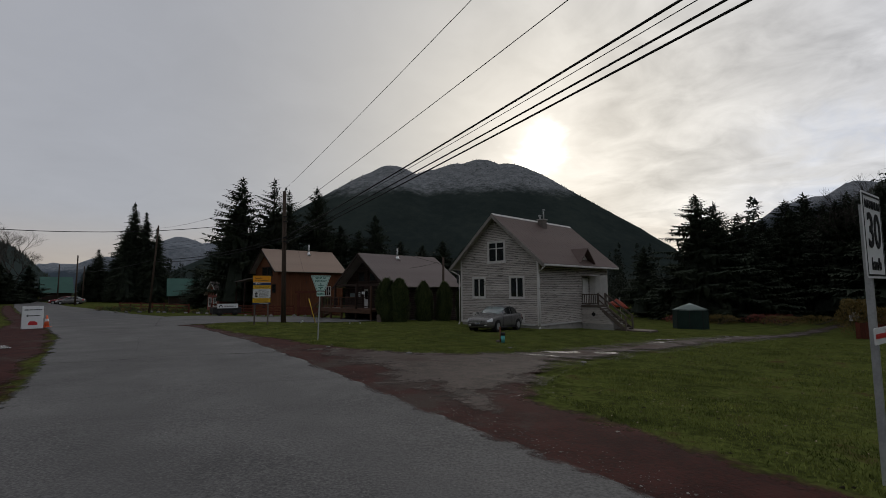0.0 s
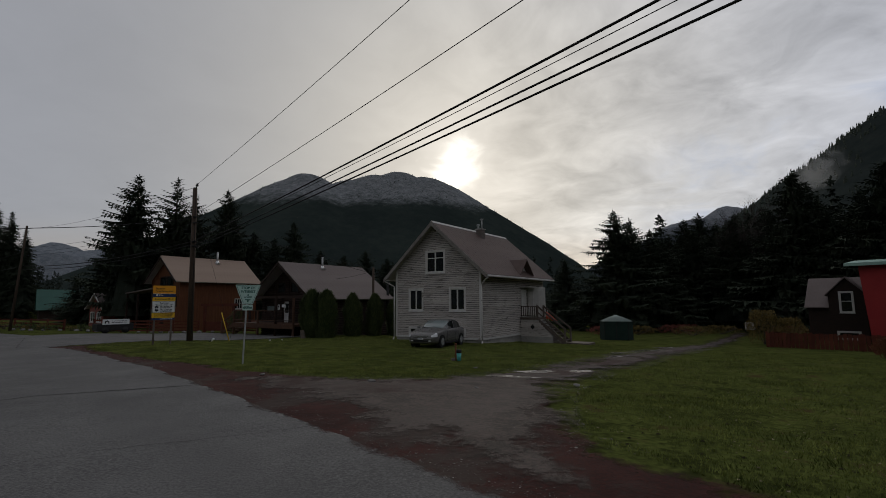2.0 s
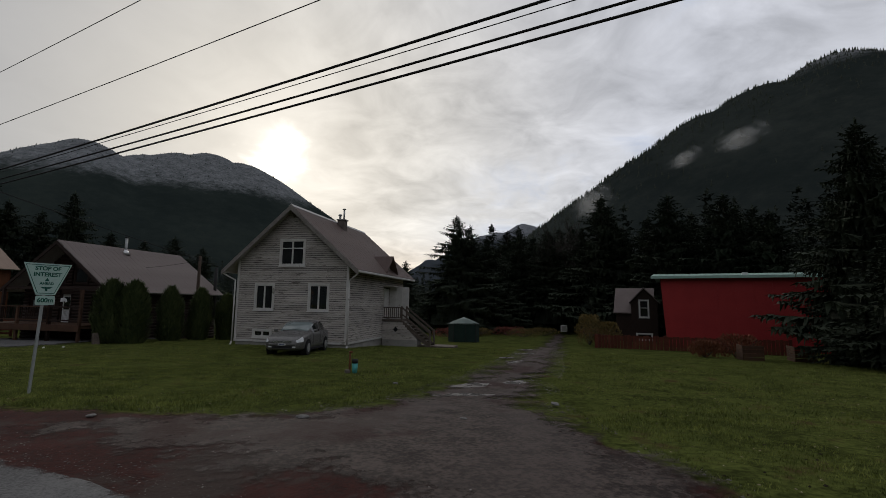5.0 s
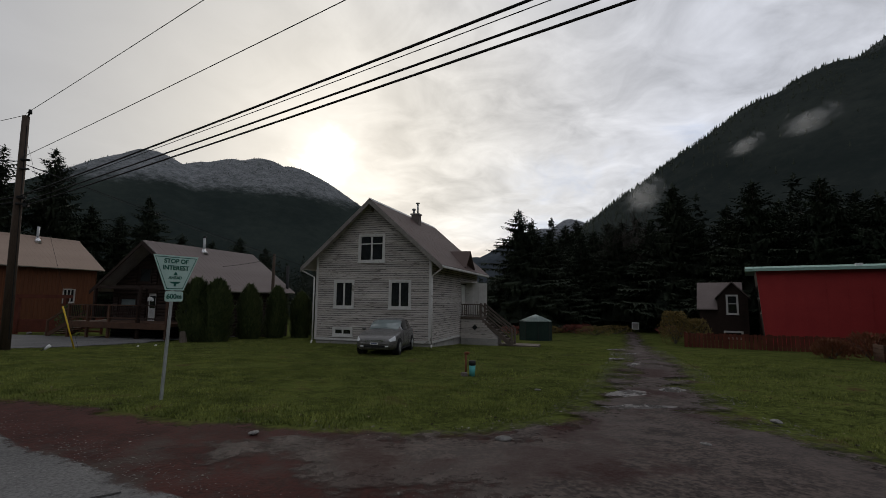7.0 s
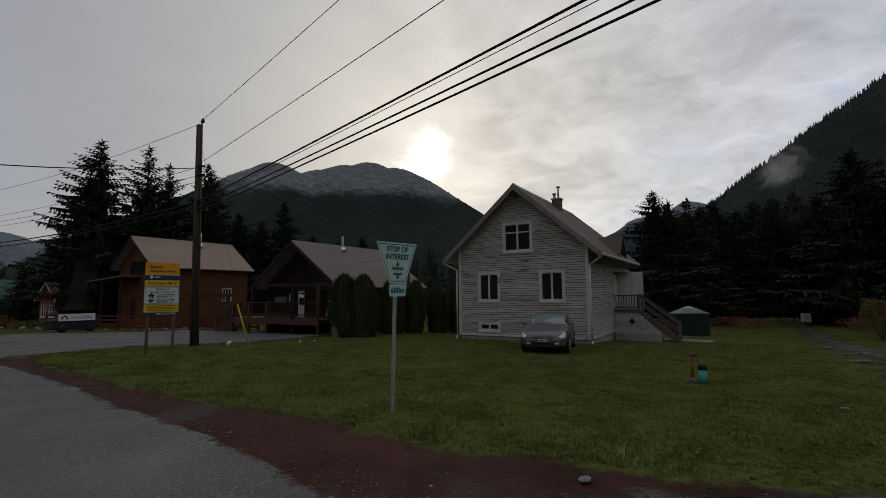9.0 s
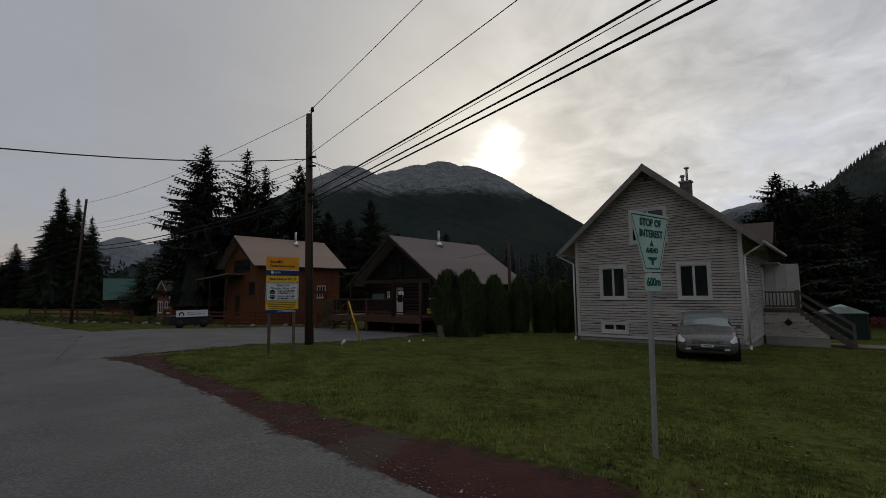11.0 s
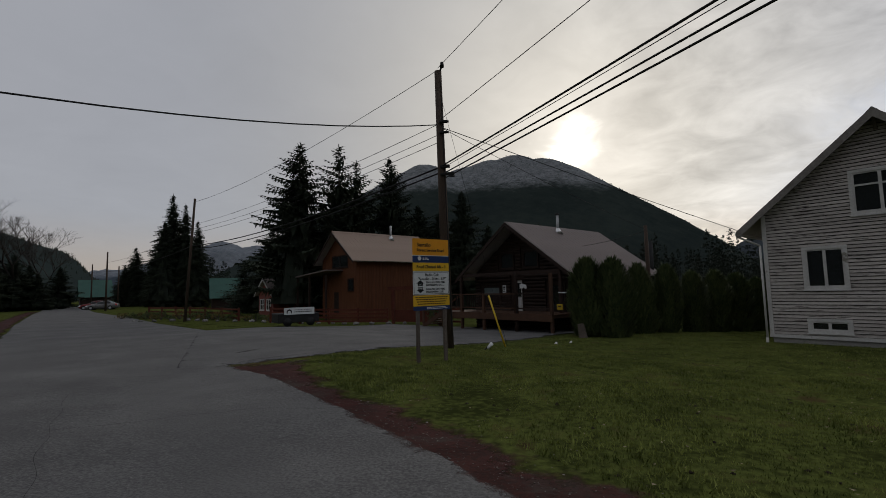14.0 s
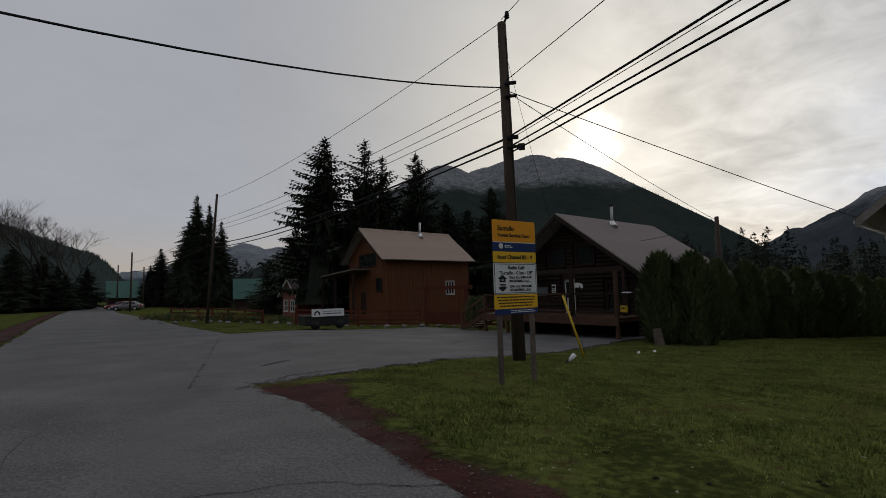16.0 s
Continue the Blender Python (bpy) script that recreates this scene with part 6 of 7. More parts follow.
BIG = "tall dark conifer with drooping boughs behind the cabins"
conifer("fir", -29.9, 51.0, 19.6, BIG, 20, 1.15)
conifer("fir_open", -26.8, 54.4, 20.2, "tall dark fir with a ragged open crown", 80, 1.2)
conifer("fir_open", -25.6, 56.8, 19.0, "tall dark fir with a ragged open crown", 170, 1.1)
conifer("fir", -22.8, 61.0, 20.6, BIG, 140, 1.0)
conifer("spruce", -30.5, 60.5, 15.0, BIG, 10, 1.2)
conifer("spruce", -34.5, 62, 13.5, BIG, 70, 1.1)
conifer("spruce", -14.0, 64.6, 16.9, "dark spruce standing behind the lodge", 33, 0.85)
conifer("spruce", -17.6, 66.7, 14.6, "dark spruce standing behind the lodge", 220)
CEDAR = "tall dense cedar beside the far road"
for x, y, h, turn, wide in ((-82.2, 90.0, 24.6, 0, 0.95), (-78.6, 89.6, 22.4, 100, 0.8), (-75.8, 90.0, 18.7, 30, 0.95), (-80.6, 86.2, 17.9, 210, 1.0), (-85.5, 91.0, 16.0, 280, 1.1)):
    conifer("cedar", x, y, h, CEDAR, turn, wide)
for x, y, h, turn in ((-93.0, 91.5, 13.4, 60), (-94.4, 90.2, 9.4, 10), (-89.5, 92.0, 9.0, 140)):
    conifer("cedar", x, y, h, "shorter dense cedar beside the far road", turn, 1.35)
for x, y, h, turn in ((-96.4, 69.4, 10.4, 15), (-96.5, 77.7, 8.6, 130), (-94.3, 63.5, 11.2, 200), (-93.5, 71.5, 6.8, 250), (-99.0, 74.0, 8.8, 300)):
    conifer("spruce", x, y, h, "dark conifer beyond the road's far bend", turn, 1.3)
conifer("small", -44.1, 61.3, 6.2, "small bushy conifer before the red house", 0, 1.35)
for x, y, h, turn in ((-39.0, 59.9, 11.4, 70), (-33.0, 71.0, 17.0, 130), (-19.8, 63.8, 14.9, 15), (-11.5, 72.4, 13.4, 95), (-7.9, 75.2, 13.0, 190), (-4.1, 75.7, 13.8, 260), (-0.3, 77.1, 12.6, 330), (-16.0, 73.0, 14.5, 60), (-25.0, 70.0, 16.5, 45)):
    conifer("spruce", x, y, h, "dark spruce in the row behind the cabins", turn, 1.15)
EDGE = "dark spruce at the edge of the lawn"
for x, y, h, turn, wide in ((31.2, 50.2, 15.9, 5, 1.15), (33.8, 51.4, 15.0, 140, 1.1), (36.9, 52.2, 13.7, 200, 1.15), (27.9, 60.9, 10.6, 240, 1.1), (39.6, 54.5, 12.6, 330, 1.2), (42.5, 57.5, 13.6, 20, 1.25), (45.5, 57.0, 14.2, 75, 1.25)):
    conifer("spruce", x, y, h, EDGE, turn, wide)
DRIVE_END = "dark spruce beside the end of the drive"
for x, y, h, turn, wide in ((50.1, 43.4, 19.2, 110, 1.1), (52.2, 49.8, 15.6, 250, 1.25), (50.6, 40.1, 13.7, 160, 1.2), (48.6, 52.8, 15.0, 30, 1.2), (55.5, 46.0, 16.2, 290, 1.2)):
    conifer("spruce", x, y, h, DRIVE_END, turn, wide)
BROAD = "broad dark fir beyond the red building"
for x, y, h, turn, wide in ((50.8, 33.3, 17.2, 15, 1.15), (53.9, 39.0, 15.8, 100, 1.2), (55.4, 33.7, 15.5, 190, 1.2), (52.3, 27.5, 16.2, 350, 1.15), (55.3, 26.3, 14.9, 130, 1.2), (52.5, 23.0, 13.4, 50, 1.2), (58.0, 30.0, 15.6, 310, 1.2), (54.5, 17.5, 15.0, 220, 1.2)):
    conifer("spruce", x, y, h, BROAD, turn, wide)
for x, y, h, turn in ((55.8, 76.2, 19.6, 10), (60.5, 79.1, 21.2, 80), (58.3, 70.7, 17.8, 150), (62.9, 72.2, 19.8, 220), (61.0, 66.0, 19.0, 290), (59.5, 60.7, 18.6, 330), (51.0, 70.0, 15.5, 60), (64.0, 56.0, 19.0, 120)):
    conifer("spruce", x, y, h, "dark spruce in the woods behind the drive", turn, 1.2)
conifer("spruce", 32.4, 7.1, 12.5, "dark spruce with boughs to the ground", 75, 0.9)
conifer("cedar", 32.8, 7.6, 11.5, "dense dark cedar among the spruces", 40, 0.95)
conifer("spruce", 36.0, 3.5, 14.0, "dark spruce with boughs to the ground", 25, 0.85)
conifer("fir", 42.5, 8.0, 16.5, "tall dark fir behind the nearer spruce", 25, 1.1)
conifer("small", 28.6, 4.4, 6.0, "dark spruce with boughs to the ground", 160, 1.2)


def bare_tree(x, y, h, seed, label):
    """Leafless broadleaf tree: forking limbs down to fine twigs."""
    g = random.Random(seed)
    V, F = [], []

    def limb(p, d, L, r, depth):
        q = p + d * L
        sd = d.cross(Vector((0.3, 0.9, 0.2))).normalized()
        up = sd.cross(d)
        b = len(V)
        for c, rr in ((p, r), (q, r * 0.65)):
            for k in range(3):
                a = k / 3 * math.tau
                V.append(tuple(c + sd * (rr * math.cos(a)) + up * (rr * math.sin(a))))
        for k in range(3):
            F.append((b + k, b + (k + 1) % 3, b + 3 + (k + 1) % 3, b + 3 + k))
        if depth:
            for _ in range(3 if depth > 2 else 3):
                nd = (d + Vector((g.uniform(-0.75, 0.75), g.uniform(-0.75, 0.75), g.uniform(-0.15, 0.5)))).normalized()
                limb(q, nd, L * g.uniform(0.66, 0.88), r * 0.6, depth - 1)
    limb(Vector((0, 0, -0.2)), Vector((0, 0, 1)), h * 0.2, h * 0.016, 7)
    t = thing("bare_tree", pose(x, y, lz(x, y)), label, "tree", "bare trees")
    raw("limbwork", V, F, "twig", t)
    return t


bare_tree(-96.4, 69.4, 26.0, 4, "bare leafless tree beyond the road")
bare_tree(-99.0, 76.5, 19.0, 9, "bare leafless tree beyond the road")
bare_tree(52.0, 49.5, 20.5, 5, "bare leafless treetop rising over the firs")
bare_tree(57.0, 44.0, 21.0, 15, "bare leafless treetop rising over the firs")
bare_tree(45.5, 40.5, 4.0, 25, "bare leafless shrub tree by the cottage")


def small_conifers(name, places, material, label, seed=1, detail=1.0):
    """Many distant conifers in one mesh, each a turned and scaled copy of a few coarse crowns."""
    g = np.random.default_rng(seed)
    kinds = [conifer_data(seed=90 + k, h=10.0, r=2.6, droop=0.16, gap=0.62 / detail, spire=0.85, first=0.0, ragged=0.6, rise=0.06, limbs=5, twig=0.55, step=0.85 / detail)[0] for k in range(3)]
    V = []
    for x, y, z, h, r in places:
        q = kinds[int(g.integers(0, 3))]
        a, k, w = g.uniform(0, math.tau), h / 10.0, r / 2.3
        V.append(np.stack([x + w * (q[:, 0] * math.cos(a) - q[:, 1] * math.sin(a)), y + w * (q[:, 0] * math.sin(a) + q[:, 1] * math.cos(a)), z + q[:, 2] * k], 1))
    V = np.concatenate(V)
    ob = raw(name, V, np.arange(len(V)).reshape(-1, 3), material)
    return tagged(ob, label, "woods", kind="stuff")


def road_mid(s):
    return float(np.interp(s, (-60, 0, 33, 60, 105, 400), (1, 0, -4.5, -11.5, -23, -98)))


rg = random.Random(5)
wood = []
for i in range(2600):
    az_, d_ = rg.uniform(-75, 130), rg.uniform(68, 175)
    x, y = d_ * math.sin(radians(az_)), 5 + d_ * math.cos(radians(az_))
    n_, s_ = ns(x, y)
    if s_ > 0 and abs(n_ - road_mid(s_)) < 13:
        continue
    if az_ < -40 and n_ > road_mid(s_):
        continue
    if az_ < -22 and d_ < 105:
        continue
    if n_ < road_mid(s_) and s_ < 75:
        continue
    drive = abs(s_ - (n_ - 28.9) * 0.19 - 2.9)
    if drive < 6 and n_ < 105:
        continue
    if -20 < az_ < 24 and d_ < 88:
        continue
    if az_ < -22:
        h_ = rg.uniform(7, 11) * (d_ / 120)
    elif az_ < 24:
        h_ = rg.uniform(8.0, 12.5) * (d_ / 100)
    elif az_ < 36:
        h_ = rg.uniform(6.5, 10.5) * (d_ / 100)
    else:
        h_ = rg.uniform(11, 21)
    if rg.random() < 0.42:
        wood.append((x, y, lz(x, y) - 0.3, h_, h_ * rg.uniform(0.19, 0.27)))
for i in range(90):
    az_, d_ = rg.uniform(-62, -49.5), rg.uniform(105, 165)
    x, y = -5.7 + d_ * math.sin(radians(az_)), 7 + d_ * math.cos(radians(az_))
    n_, s_ = ns(x, y)
    if n_ < road_mid(s_) - 8:
        h_ = rg.uniform(6, 10.5) * (d_ / 120)
        wood.append((x, y, lz(x, y) - 0.3, h_, h_ * rg.uniform(0.2, 0.3)))
small_conifers("woods", wood, "needles_far_core", "dark conifer woods at the edge of the meadow", 2)


def slope_trees(data, count, seed, lo, hi, label):
    """Conifers standing on a mountainside, denser towards its skyline."""
    _, X, Y, Z = data
    g = random.Random(seed)
    out = []
    rows, cols = X.shape
    top = Z.argmax(0)
    for _ in range(count):
        j = g.randrange(1, cols - 1)
        i = min(rows - 2, max(2, int(top[j] - abs(g.gauss(0, 5)) + 1)))
        u, v = g.random(), g.random()
        p = [(1 - u) * (1 - v) * A[i, j] + u * (1 - v) * A[i, j + 1] + (1 - u) * v * A[i + 1, j] + u * v * A[i + 1, j + 1] for A in (X, Y, Z)]
        h = g.uniform(lo, hi)
        out.append((p[0], p[1], p[2] - 1.5, h, h * 0.2))
    P = np.array(out)
    n, k = len(P), 6
    V = np.empty((n, 3, 1 + k, 3))
    rnd = np.random.default_rng(seed)
    for lay in range(3):
        a = rnd.uniform(0, math.tau, (n, 1)) + np.arange(k) / k * math.tau
        rr = P[:, 4:5] * (1 - lay * 0.3) * rnd.uniform(0.6, 1.3, (n, k))
        V[:, lay, 0] = P[:, :3] + np.stack([0 * P[:, 3], 0 * P[:, 3], P[:, 3] * (0.5 + 0.25 * lay)], 1)
        V[:, lay, 1:, 0], V[:, lay, 1:, 1] = P[:, 0:1] + rr * np.cos(a), P[:, 1:2] + rr * np.sin(a)
        V[:, lay, 1:, 2] = P[:, 2:3] + P[:, 3:4] * (0.05 + 0.3 * lay)
    b = (np.arange(n * 3) * (1 + k))[:, None]
    q = np.arange(k)[None]
    F = np.stack([b + 0 * q, b + 1 + q, b + 1 + (q + 1) % k], 2).reshape(-1, 3)
    return tagged(raw("mountain_woods", V.reshape(-1, 3), F, "needles_far_core", smooth=False), label, "woods", kind="stuff")


slope_trees(mt_right, 5200, 4, 6, 13, "dark conifers covering the steep mountainside")
slope_trees(mt_main, 1500, 6, 4, 8, "dark conifers along the mountain's ridge")
slope_trees(mt_left, 2200, 7, 3, 7, "dark conifers covering the low hill")


# ---- hedge of clipped cedars ----
def hedge_data(seed, h, r):
    g = np.random.default_rng(seed)
    n = 5200
    t = g.random(n) ** 0.9
    prof = np.interp(t, (0, 0.08, 0.45, 0.75, 0.92, 1), (0.80, 0.95, 1.0, 0.82, 0.48, 0.08))
    a = g.uniform(0, math.tau, n)
    lump = np.array([1 + 0.65 * noise.noise(Vector((math.cos(x) * 1.6, math.sin(x) * 1.6, z * h * 0.9 + seed))) for x, z in zip(a, t)])
    rr = r * prof * lump * g.uniform(0.80, 1.14, n)
    c = np.stack([rr * np.cos(a), rr * np.sin(a), t * h], 1)
    d = np.stack([np.cos(a) * 0.5, np.sin(a) * 0.5, g.uniform(0.3, 1.1, n)], 1)
    s = np.stack([-np.sin(a), np.cos(a), g.uniform(-0.5, 0.5, n)], 1)
    L = g.uniform(0.12, 0.36, n)[:, None]
    V = np.stack([c - s * L * 0.22, c + s * L * 0.22, c + d * L], 1).reshape(-1, 3)
    return V, np.arange(len(V)).reshape(-1, 3)


hedge_first = {}


def hedge_bush(x, y, h, wide, kind):
    t = thing("hedge_cedar", pose(x, y, lz(x, y) - 0.05, 0, 0, kind * 50), "dense clipped columnar cedar in a hedge row", "shrub", "hedge cedars")
    if kind % 3 not in hedge_first:
        V, F = hedge_data(40 + kind % 3, 3.2, 0.62)
        a = raw("leaves", V, F, "cedar", t)
        # added dark filling stands in for the bush's shaded inside
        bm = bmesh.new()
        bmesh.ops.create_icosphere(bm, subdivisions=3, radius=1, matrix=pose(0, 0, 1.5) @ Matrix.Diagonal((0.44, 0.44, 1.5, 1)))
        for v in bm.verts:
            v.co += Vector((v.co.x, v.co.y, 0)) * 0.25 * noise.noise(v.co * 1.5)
        b = part("inner_mass", bm, "needles_far_core", t, smooth=True)
        hedge_first[kind % 3] = (a.data, b.data)
    else:
        for nm, d in zip(("leaves", "inner_mass"), hedge_first[kind % 3]):
            o_ = new(nm, d)
            o_.parent = t
    t.scale = (wide, wide, h / 3.2)


hedge_bush(-1.95, 26.95, 3.45, 1.15, 0)
hedge_bush(-0.85, 26.75, 3.4, 1.1, 1)
for i in range(9):
    hedge_bush(0.7 + 1.62 * i, 29.3 + 1.42 * i, 3.3 - 0.02 * i + 0.12 * math.sin(i * 2.3), 1.02 + 0.1 * math.sin(i * 5), i + 2)


def shrub(x, y, r, h, seed, material, label, n=1500):
    g = np.random.default_rng(seed)
    a, t = g.uniform(0, math.tau, n), g.random(n) ** 0.7
    rr = r * np.sqrt(g.random(n)) * np.interp(t, (0, 0.5, 1), (0.7, 1, 0.55))
    c = np.stack([rr * np.cos(a), rr * np.sin(a), t * h], 1)
    d = np.stack([np.cos(a) * 0.4, np.sin(a) * 0.4, g.uniform(0.2, 1, n)], 1)
    s = g.normal(0, 1, (n, 3))
    L = g.uniform(0.10, 0.24, n)[:, None]
    V = np.stack([c - s * L * 0.14, c + s * L * 0.14, c + d * L], 1).reshape(-1, 3)
    t_ = thing("shrub", pose(x, y, lz(x, y)), label, "shrub", "shrubs")
    raw("leaves", V, np.arange(len(V)).reshape(-1, 3), material, t_)
    bm = bmesh.new()
    rnd = random.Random(seed)
    for _ in range(14):
        q = rnd.uniform(0, math.tau)
        tube(bm, (0, 0, -0.05), (r * 0.7 * math.cos(q), r * 0.7 * math.sin(q), h * rnd.uniform(0.6, 0.95)), 0.02, 0.006, 4)
    part("woody_base", bm, "twig", t_)


shrub(33.0, 27.3, 1.3, 2.6, 1, "bush", "golden dry shrub beside the cottage", 2600)
shrub(34.6, 26.6, 1.1, 2.0, 2, "bush", "golden dry shrub beside the cottage", 1800)
shrub(30.6, 12.6, 1.3, 1.3, 3, "rust", "reddish brown shrub before the fence")
shrub(29.2, 13.6, 0.9, 0.9, 4, "rust", "reddish brown shrub before the fence")
shrub(-11.2, 36.6, 0.9, 2.0, 5, "cedar", "dark rounded shrub beside the gateway")
for i, (n_, s_) in enumerate(((52, 10), (55, 13), (57, 9), (60, 14), (54, 2.0), (58, 3), (50, 15), (47, 17))):
    shrub(*xy(n_, s_), 2.2, 0.9, 20 + i, "redhouse" if i % 2 else "bush", "low russet bracken at the meadow's edge", 900)
for i in range(26):
    k = i / 25
    x, y = -42 + 20 * k, 40.5 - 3.2 * k + math.sin(i * 7) * 0.5
    shrub(x, y, 0.6, 0.5 + 0.2 * math.sin(i * 3), 60 + i, "cedar" if i % 3 else "bush", "low garden plant along the fence", 160)


# ---- grass, pebbles, cracks ----
def edge_n(s):
    return np.interp(s, SS, sh_r)


g_ = np.random.default_rng(77)


def lawn(count, n0, n1, s0, s1, hmin, hmax, keep):
    n_, s_ = g_.uniform(n0, n1, count), g_.uniform(s0, s1, count)
    ok = keep(n_, s_)
    n_, s_ = n_[ok], s_[ok]
    x, y = xy(n_, s_)
    patch = np.array([noise.noise(Vector((a * 0.5, b * 0.5, 0))) + 0.6 * noise.noise(Vector((a * 1.9, b * 1.9, 3))) for a, b in zip(x, y)])
    k = patch > -0.38 + 0.5 * (g_.random(len(patch)) - 0.6)
    x, y, patch = x[k], y[k], patch[k]
    h = g_.uniform(hmin, hmax, len(x)) * (1 + 0.8 * np.clip(patch, -0.5, 0.9))
    return x, y, h


def on_lawn(n, s):
    left = (s > np.interp(n, DN, dr_b) - 0.15) & (s < np.interp(n, LN, lot_near) + 0.1) & (n > edge_n(s) - 0.15)
    right = (s < np.interp(n, DN, dr_a) + 0.15) & (n > edge_n(s) - 0.12)
    return left | right


parts_ = [lawn(260000, 1.5, 11, -15, 20, 0.016, 0.042, on_lawn), lawn(120000, 11, 30, -16, 22, 0.024, 0.055, on_lawn)]
edge = lawn(14000, 1.5, 9, -16, 19.5, 0.03, 0.075, lambda n, s: on_lawn(n, s) & ((np.abs(n - edge_n(s)) < 0.5) | (np.abs(s - np.interp(n, DN, dr_a)) < 0.4) | (np.abs(s - np.interp(n, DN, dr_b)) < 0.4)))
x, y, h = [np.concatenate(q) for q in zip(*parts_, edge)]
z = land(x, y)
m_ = len(x)
a = g_.uniform(0, math.tau, m_)
w = np.clip(h * 0.22, 0.007, 0.018)
lean = g_.uniform(0.2, 1.0, m_) * h
b = g_.uniform(0, math.tau, m_)
V = np.stack([np.stack([x - w * np.cos(a), y - w * np.sin(a), z - 0.01], 1), np.stack([x + w * np.cos(a), y + w * np.sin(a), z - 0.01], 1), np.stack([x + lean * np.cos(b), y + lean * np.sin(b), z + h], 1)], 1).reshape(-1, 3)
tagged(raw("grass", V, np.arange(len(V)).reshape(-1, 3), "grass"), "short damp lawn grass with thin patches", "grass", kind="stuff")


def pebbles(name, n_, s_, size, material, label, seed):
    g = np.random.default_rng(seed)
    x, y = xy(n_, s_)
    z = land(x, y)
    base = np.array([(1, 0, 0), (0.3, 0.9, 0), (-0.8, 0.6, 0), (-0.8, -0.6, 0), (0.3, -0.9, 0), (0, 0, 0.8), (0, 0, -0.7)])
    tri = np.array([(0, 1, 5), (1, 2, 5), (2, 3, 5), (3, 4, 5), (4, 0, 5)])
    a = g.uniform(0, math.tau, len(x))
    ca, sa = np.cos(a), np.sin(a)
    jit = g.uniform(0.6, 1.3, (len(x), 7, 3)) * base[None]
    sx = size[:, None]
    P = np.stack([(jit[..., 0] * ca[:, None] - jit[..., 1] * sa[:, None]) * sx + x[:, None], (jit[..., 0] * sa[:, None] + jit[..., 1] * ca[:, None]) * sx + y[:, None], jit[..., 2] * sx * 0.7 + z[:, None] + 0.035], 2)
    F = (np.arange(len(x))[:, None, None] * 7 + tri[None]).reshape(-1, 3)
    return tagged(raw(name, P.reshape(-1, 3), F, material), label, "gravel", kind="stuff")


def stone_mat():
    m = bpy.data.materials.new("loose_gravel")
    m.use_nodes = True
    T = Nodes(m.node_tree)
    r = T.put("ShaderNodeNewGeometry").outputs["Random Per Island"]
    col = T.ramp(r, ((0.0, (0.018, 0.013, 0.012)), (0.6, (0.060, 0.050, 0.046)), (0.9, (0.10, 0.088, 0.08)), (1.0, (0.24, 0.225, 0.21))))
    p = T.put("ShaderNodeBsdfPrincipled", {"Base Color": col, "Roughness": 0.6})
    T.put("ShaderNodeOutputMaterial", {0: p.outputs[0]})
    return m


lv = 2600
ln_, ls2 = g_.uniform(1.8, 22, lv), g_.uniform(-14, 20, lv)
ok = on_lawn(ln_, ls2)
lx, ly = xy(ln_[ok], ls2[ok])
lr, la = g_.uniform(0.007, 0.022, len(lx)), g_.uniform(0, math.tau, len(lx))
lzz = land(lx, ly) + g_.uniform(0.02, 0.045, len(lx))
LV = np.stack([np.stack([lx + lr * np.cos(la + q) * f, ly + lr * np.sin(la + q) * f, lzz + lr * tilt], 1) for q, f, tilt in ((0, 1.3, 0.3), (1.6, 0.8, 0.0), (3.1, 1.1, 0.25), (4.7, 0.7, -0.1))], 1).reshape(-1, 3)
tagged(raw("fallen_leaf_litter", LV, np.arange(len(LV)).reshape(-1, 4), leaf_mat("dead_leaves", (0.03, 0.022, 0.014), (0.34, 0.28, 0.19), 3.0, 0.85)), "pale and brown fallen leaves scattered over the lawn", "leaves", kind="stuff")
cn_, cs_ = g_.uniform(2.2, 16, 900), g_.uniform(-13, 19, 900)
ok = on_lawn(cn_, cs_)
M["clod"] = surf("dark_soil_clods", (0.012, 0.010, 0.006), (0.032, 0.026, 0.015), 6, 40, 0.95, 0.6, where="Position", spec=0.05)
k_ = int(ok.sum())
CXX, CYY = xy(cn_[ok], cs_[ok])
CR = g_.uniform(0.012, 0.04, k_)
ca = g_.uniform(0, math.tau, (k_, 1)) + np.arange(7) / 7 * math.tau
cr_ = CR[:, None] * g_.uniform(0.6, 1.3, (k_, 7))
CZ = land(CXX, CYY)
ring_ = np.stack([CXX[:, None] + cr_ * np.cos(ca), CYY[:, None] + cr_ * np.sin(ca) * 0.8, np.broadcast_to(CZ[:, None] + 0.004, ca.shape)], 2)
VV = np.concatenate([np.stack([CXX, CYY, CZ + 0.016 + CR * 0.12], 1)[:, None], ring_], 1)
b_ = (np.arange(k_) * 8)[:, None]
q_ = np.arange(7)[None]
tagged(raw("lawn_clods", VV.reshape(-1, 3), np.stack([b_ + 0 * q_, b_ + 1 + q_, b_ + 1 + (q_ + 1) % 7], 2).reshape(-1, 3), "clod"), "small dark soil clods and moss tufts in the lawn", "soil", kind="stuff")
M["loose"] = stone_mat()
cnt = 30000
n_ = np.concatenate([g_.uniform(4, 30, cnt), g_.uniform(2, 8, cnt)])
s_ = np.concatenate([np.interp(n_[:cnt], DN, dr_a) + g_.random(cnt) * (np.interp(n_[:cnt], DN, dr_b) - np.interp(n_[:cnt], DN, dr_a)), g_.uniform(-14, 18, cnt)])
sparse = np.array([noise.noise(Vector((a * 0.7, b * 0.7, 1.0))) for a, b in zip(n_, s_)]) > np.concatenate([np.full(cnt, -0.15), np.full(cnt, 0.32)])
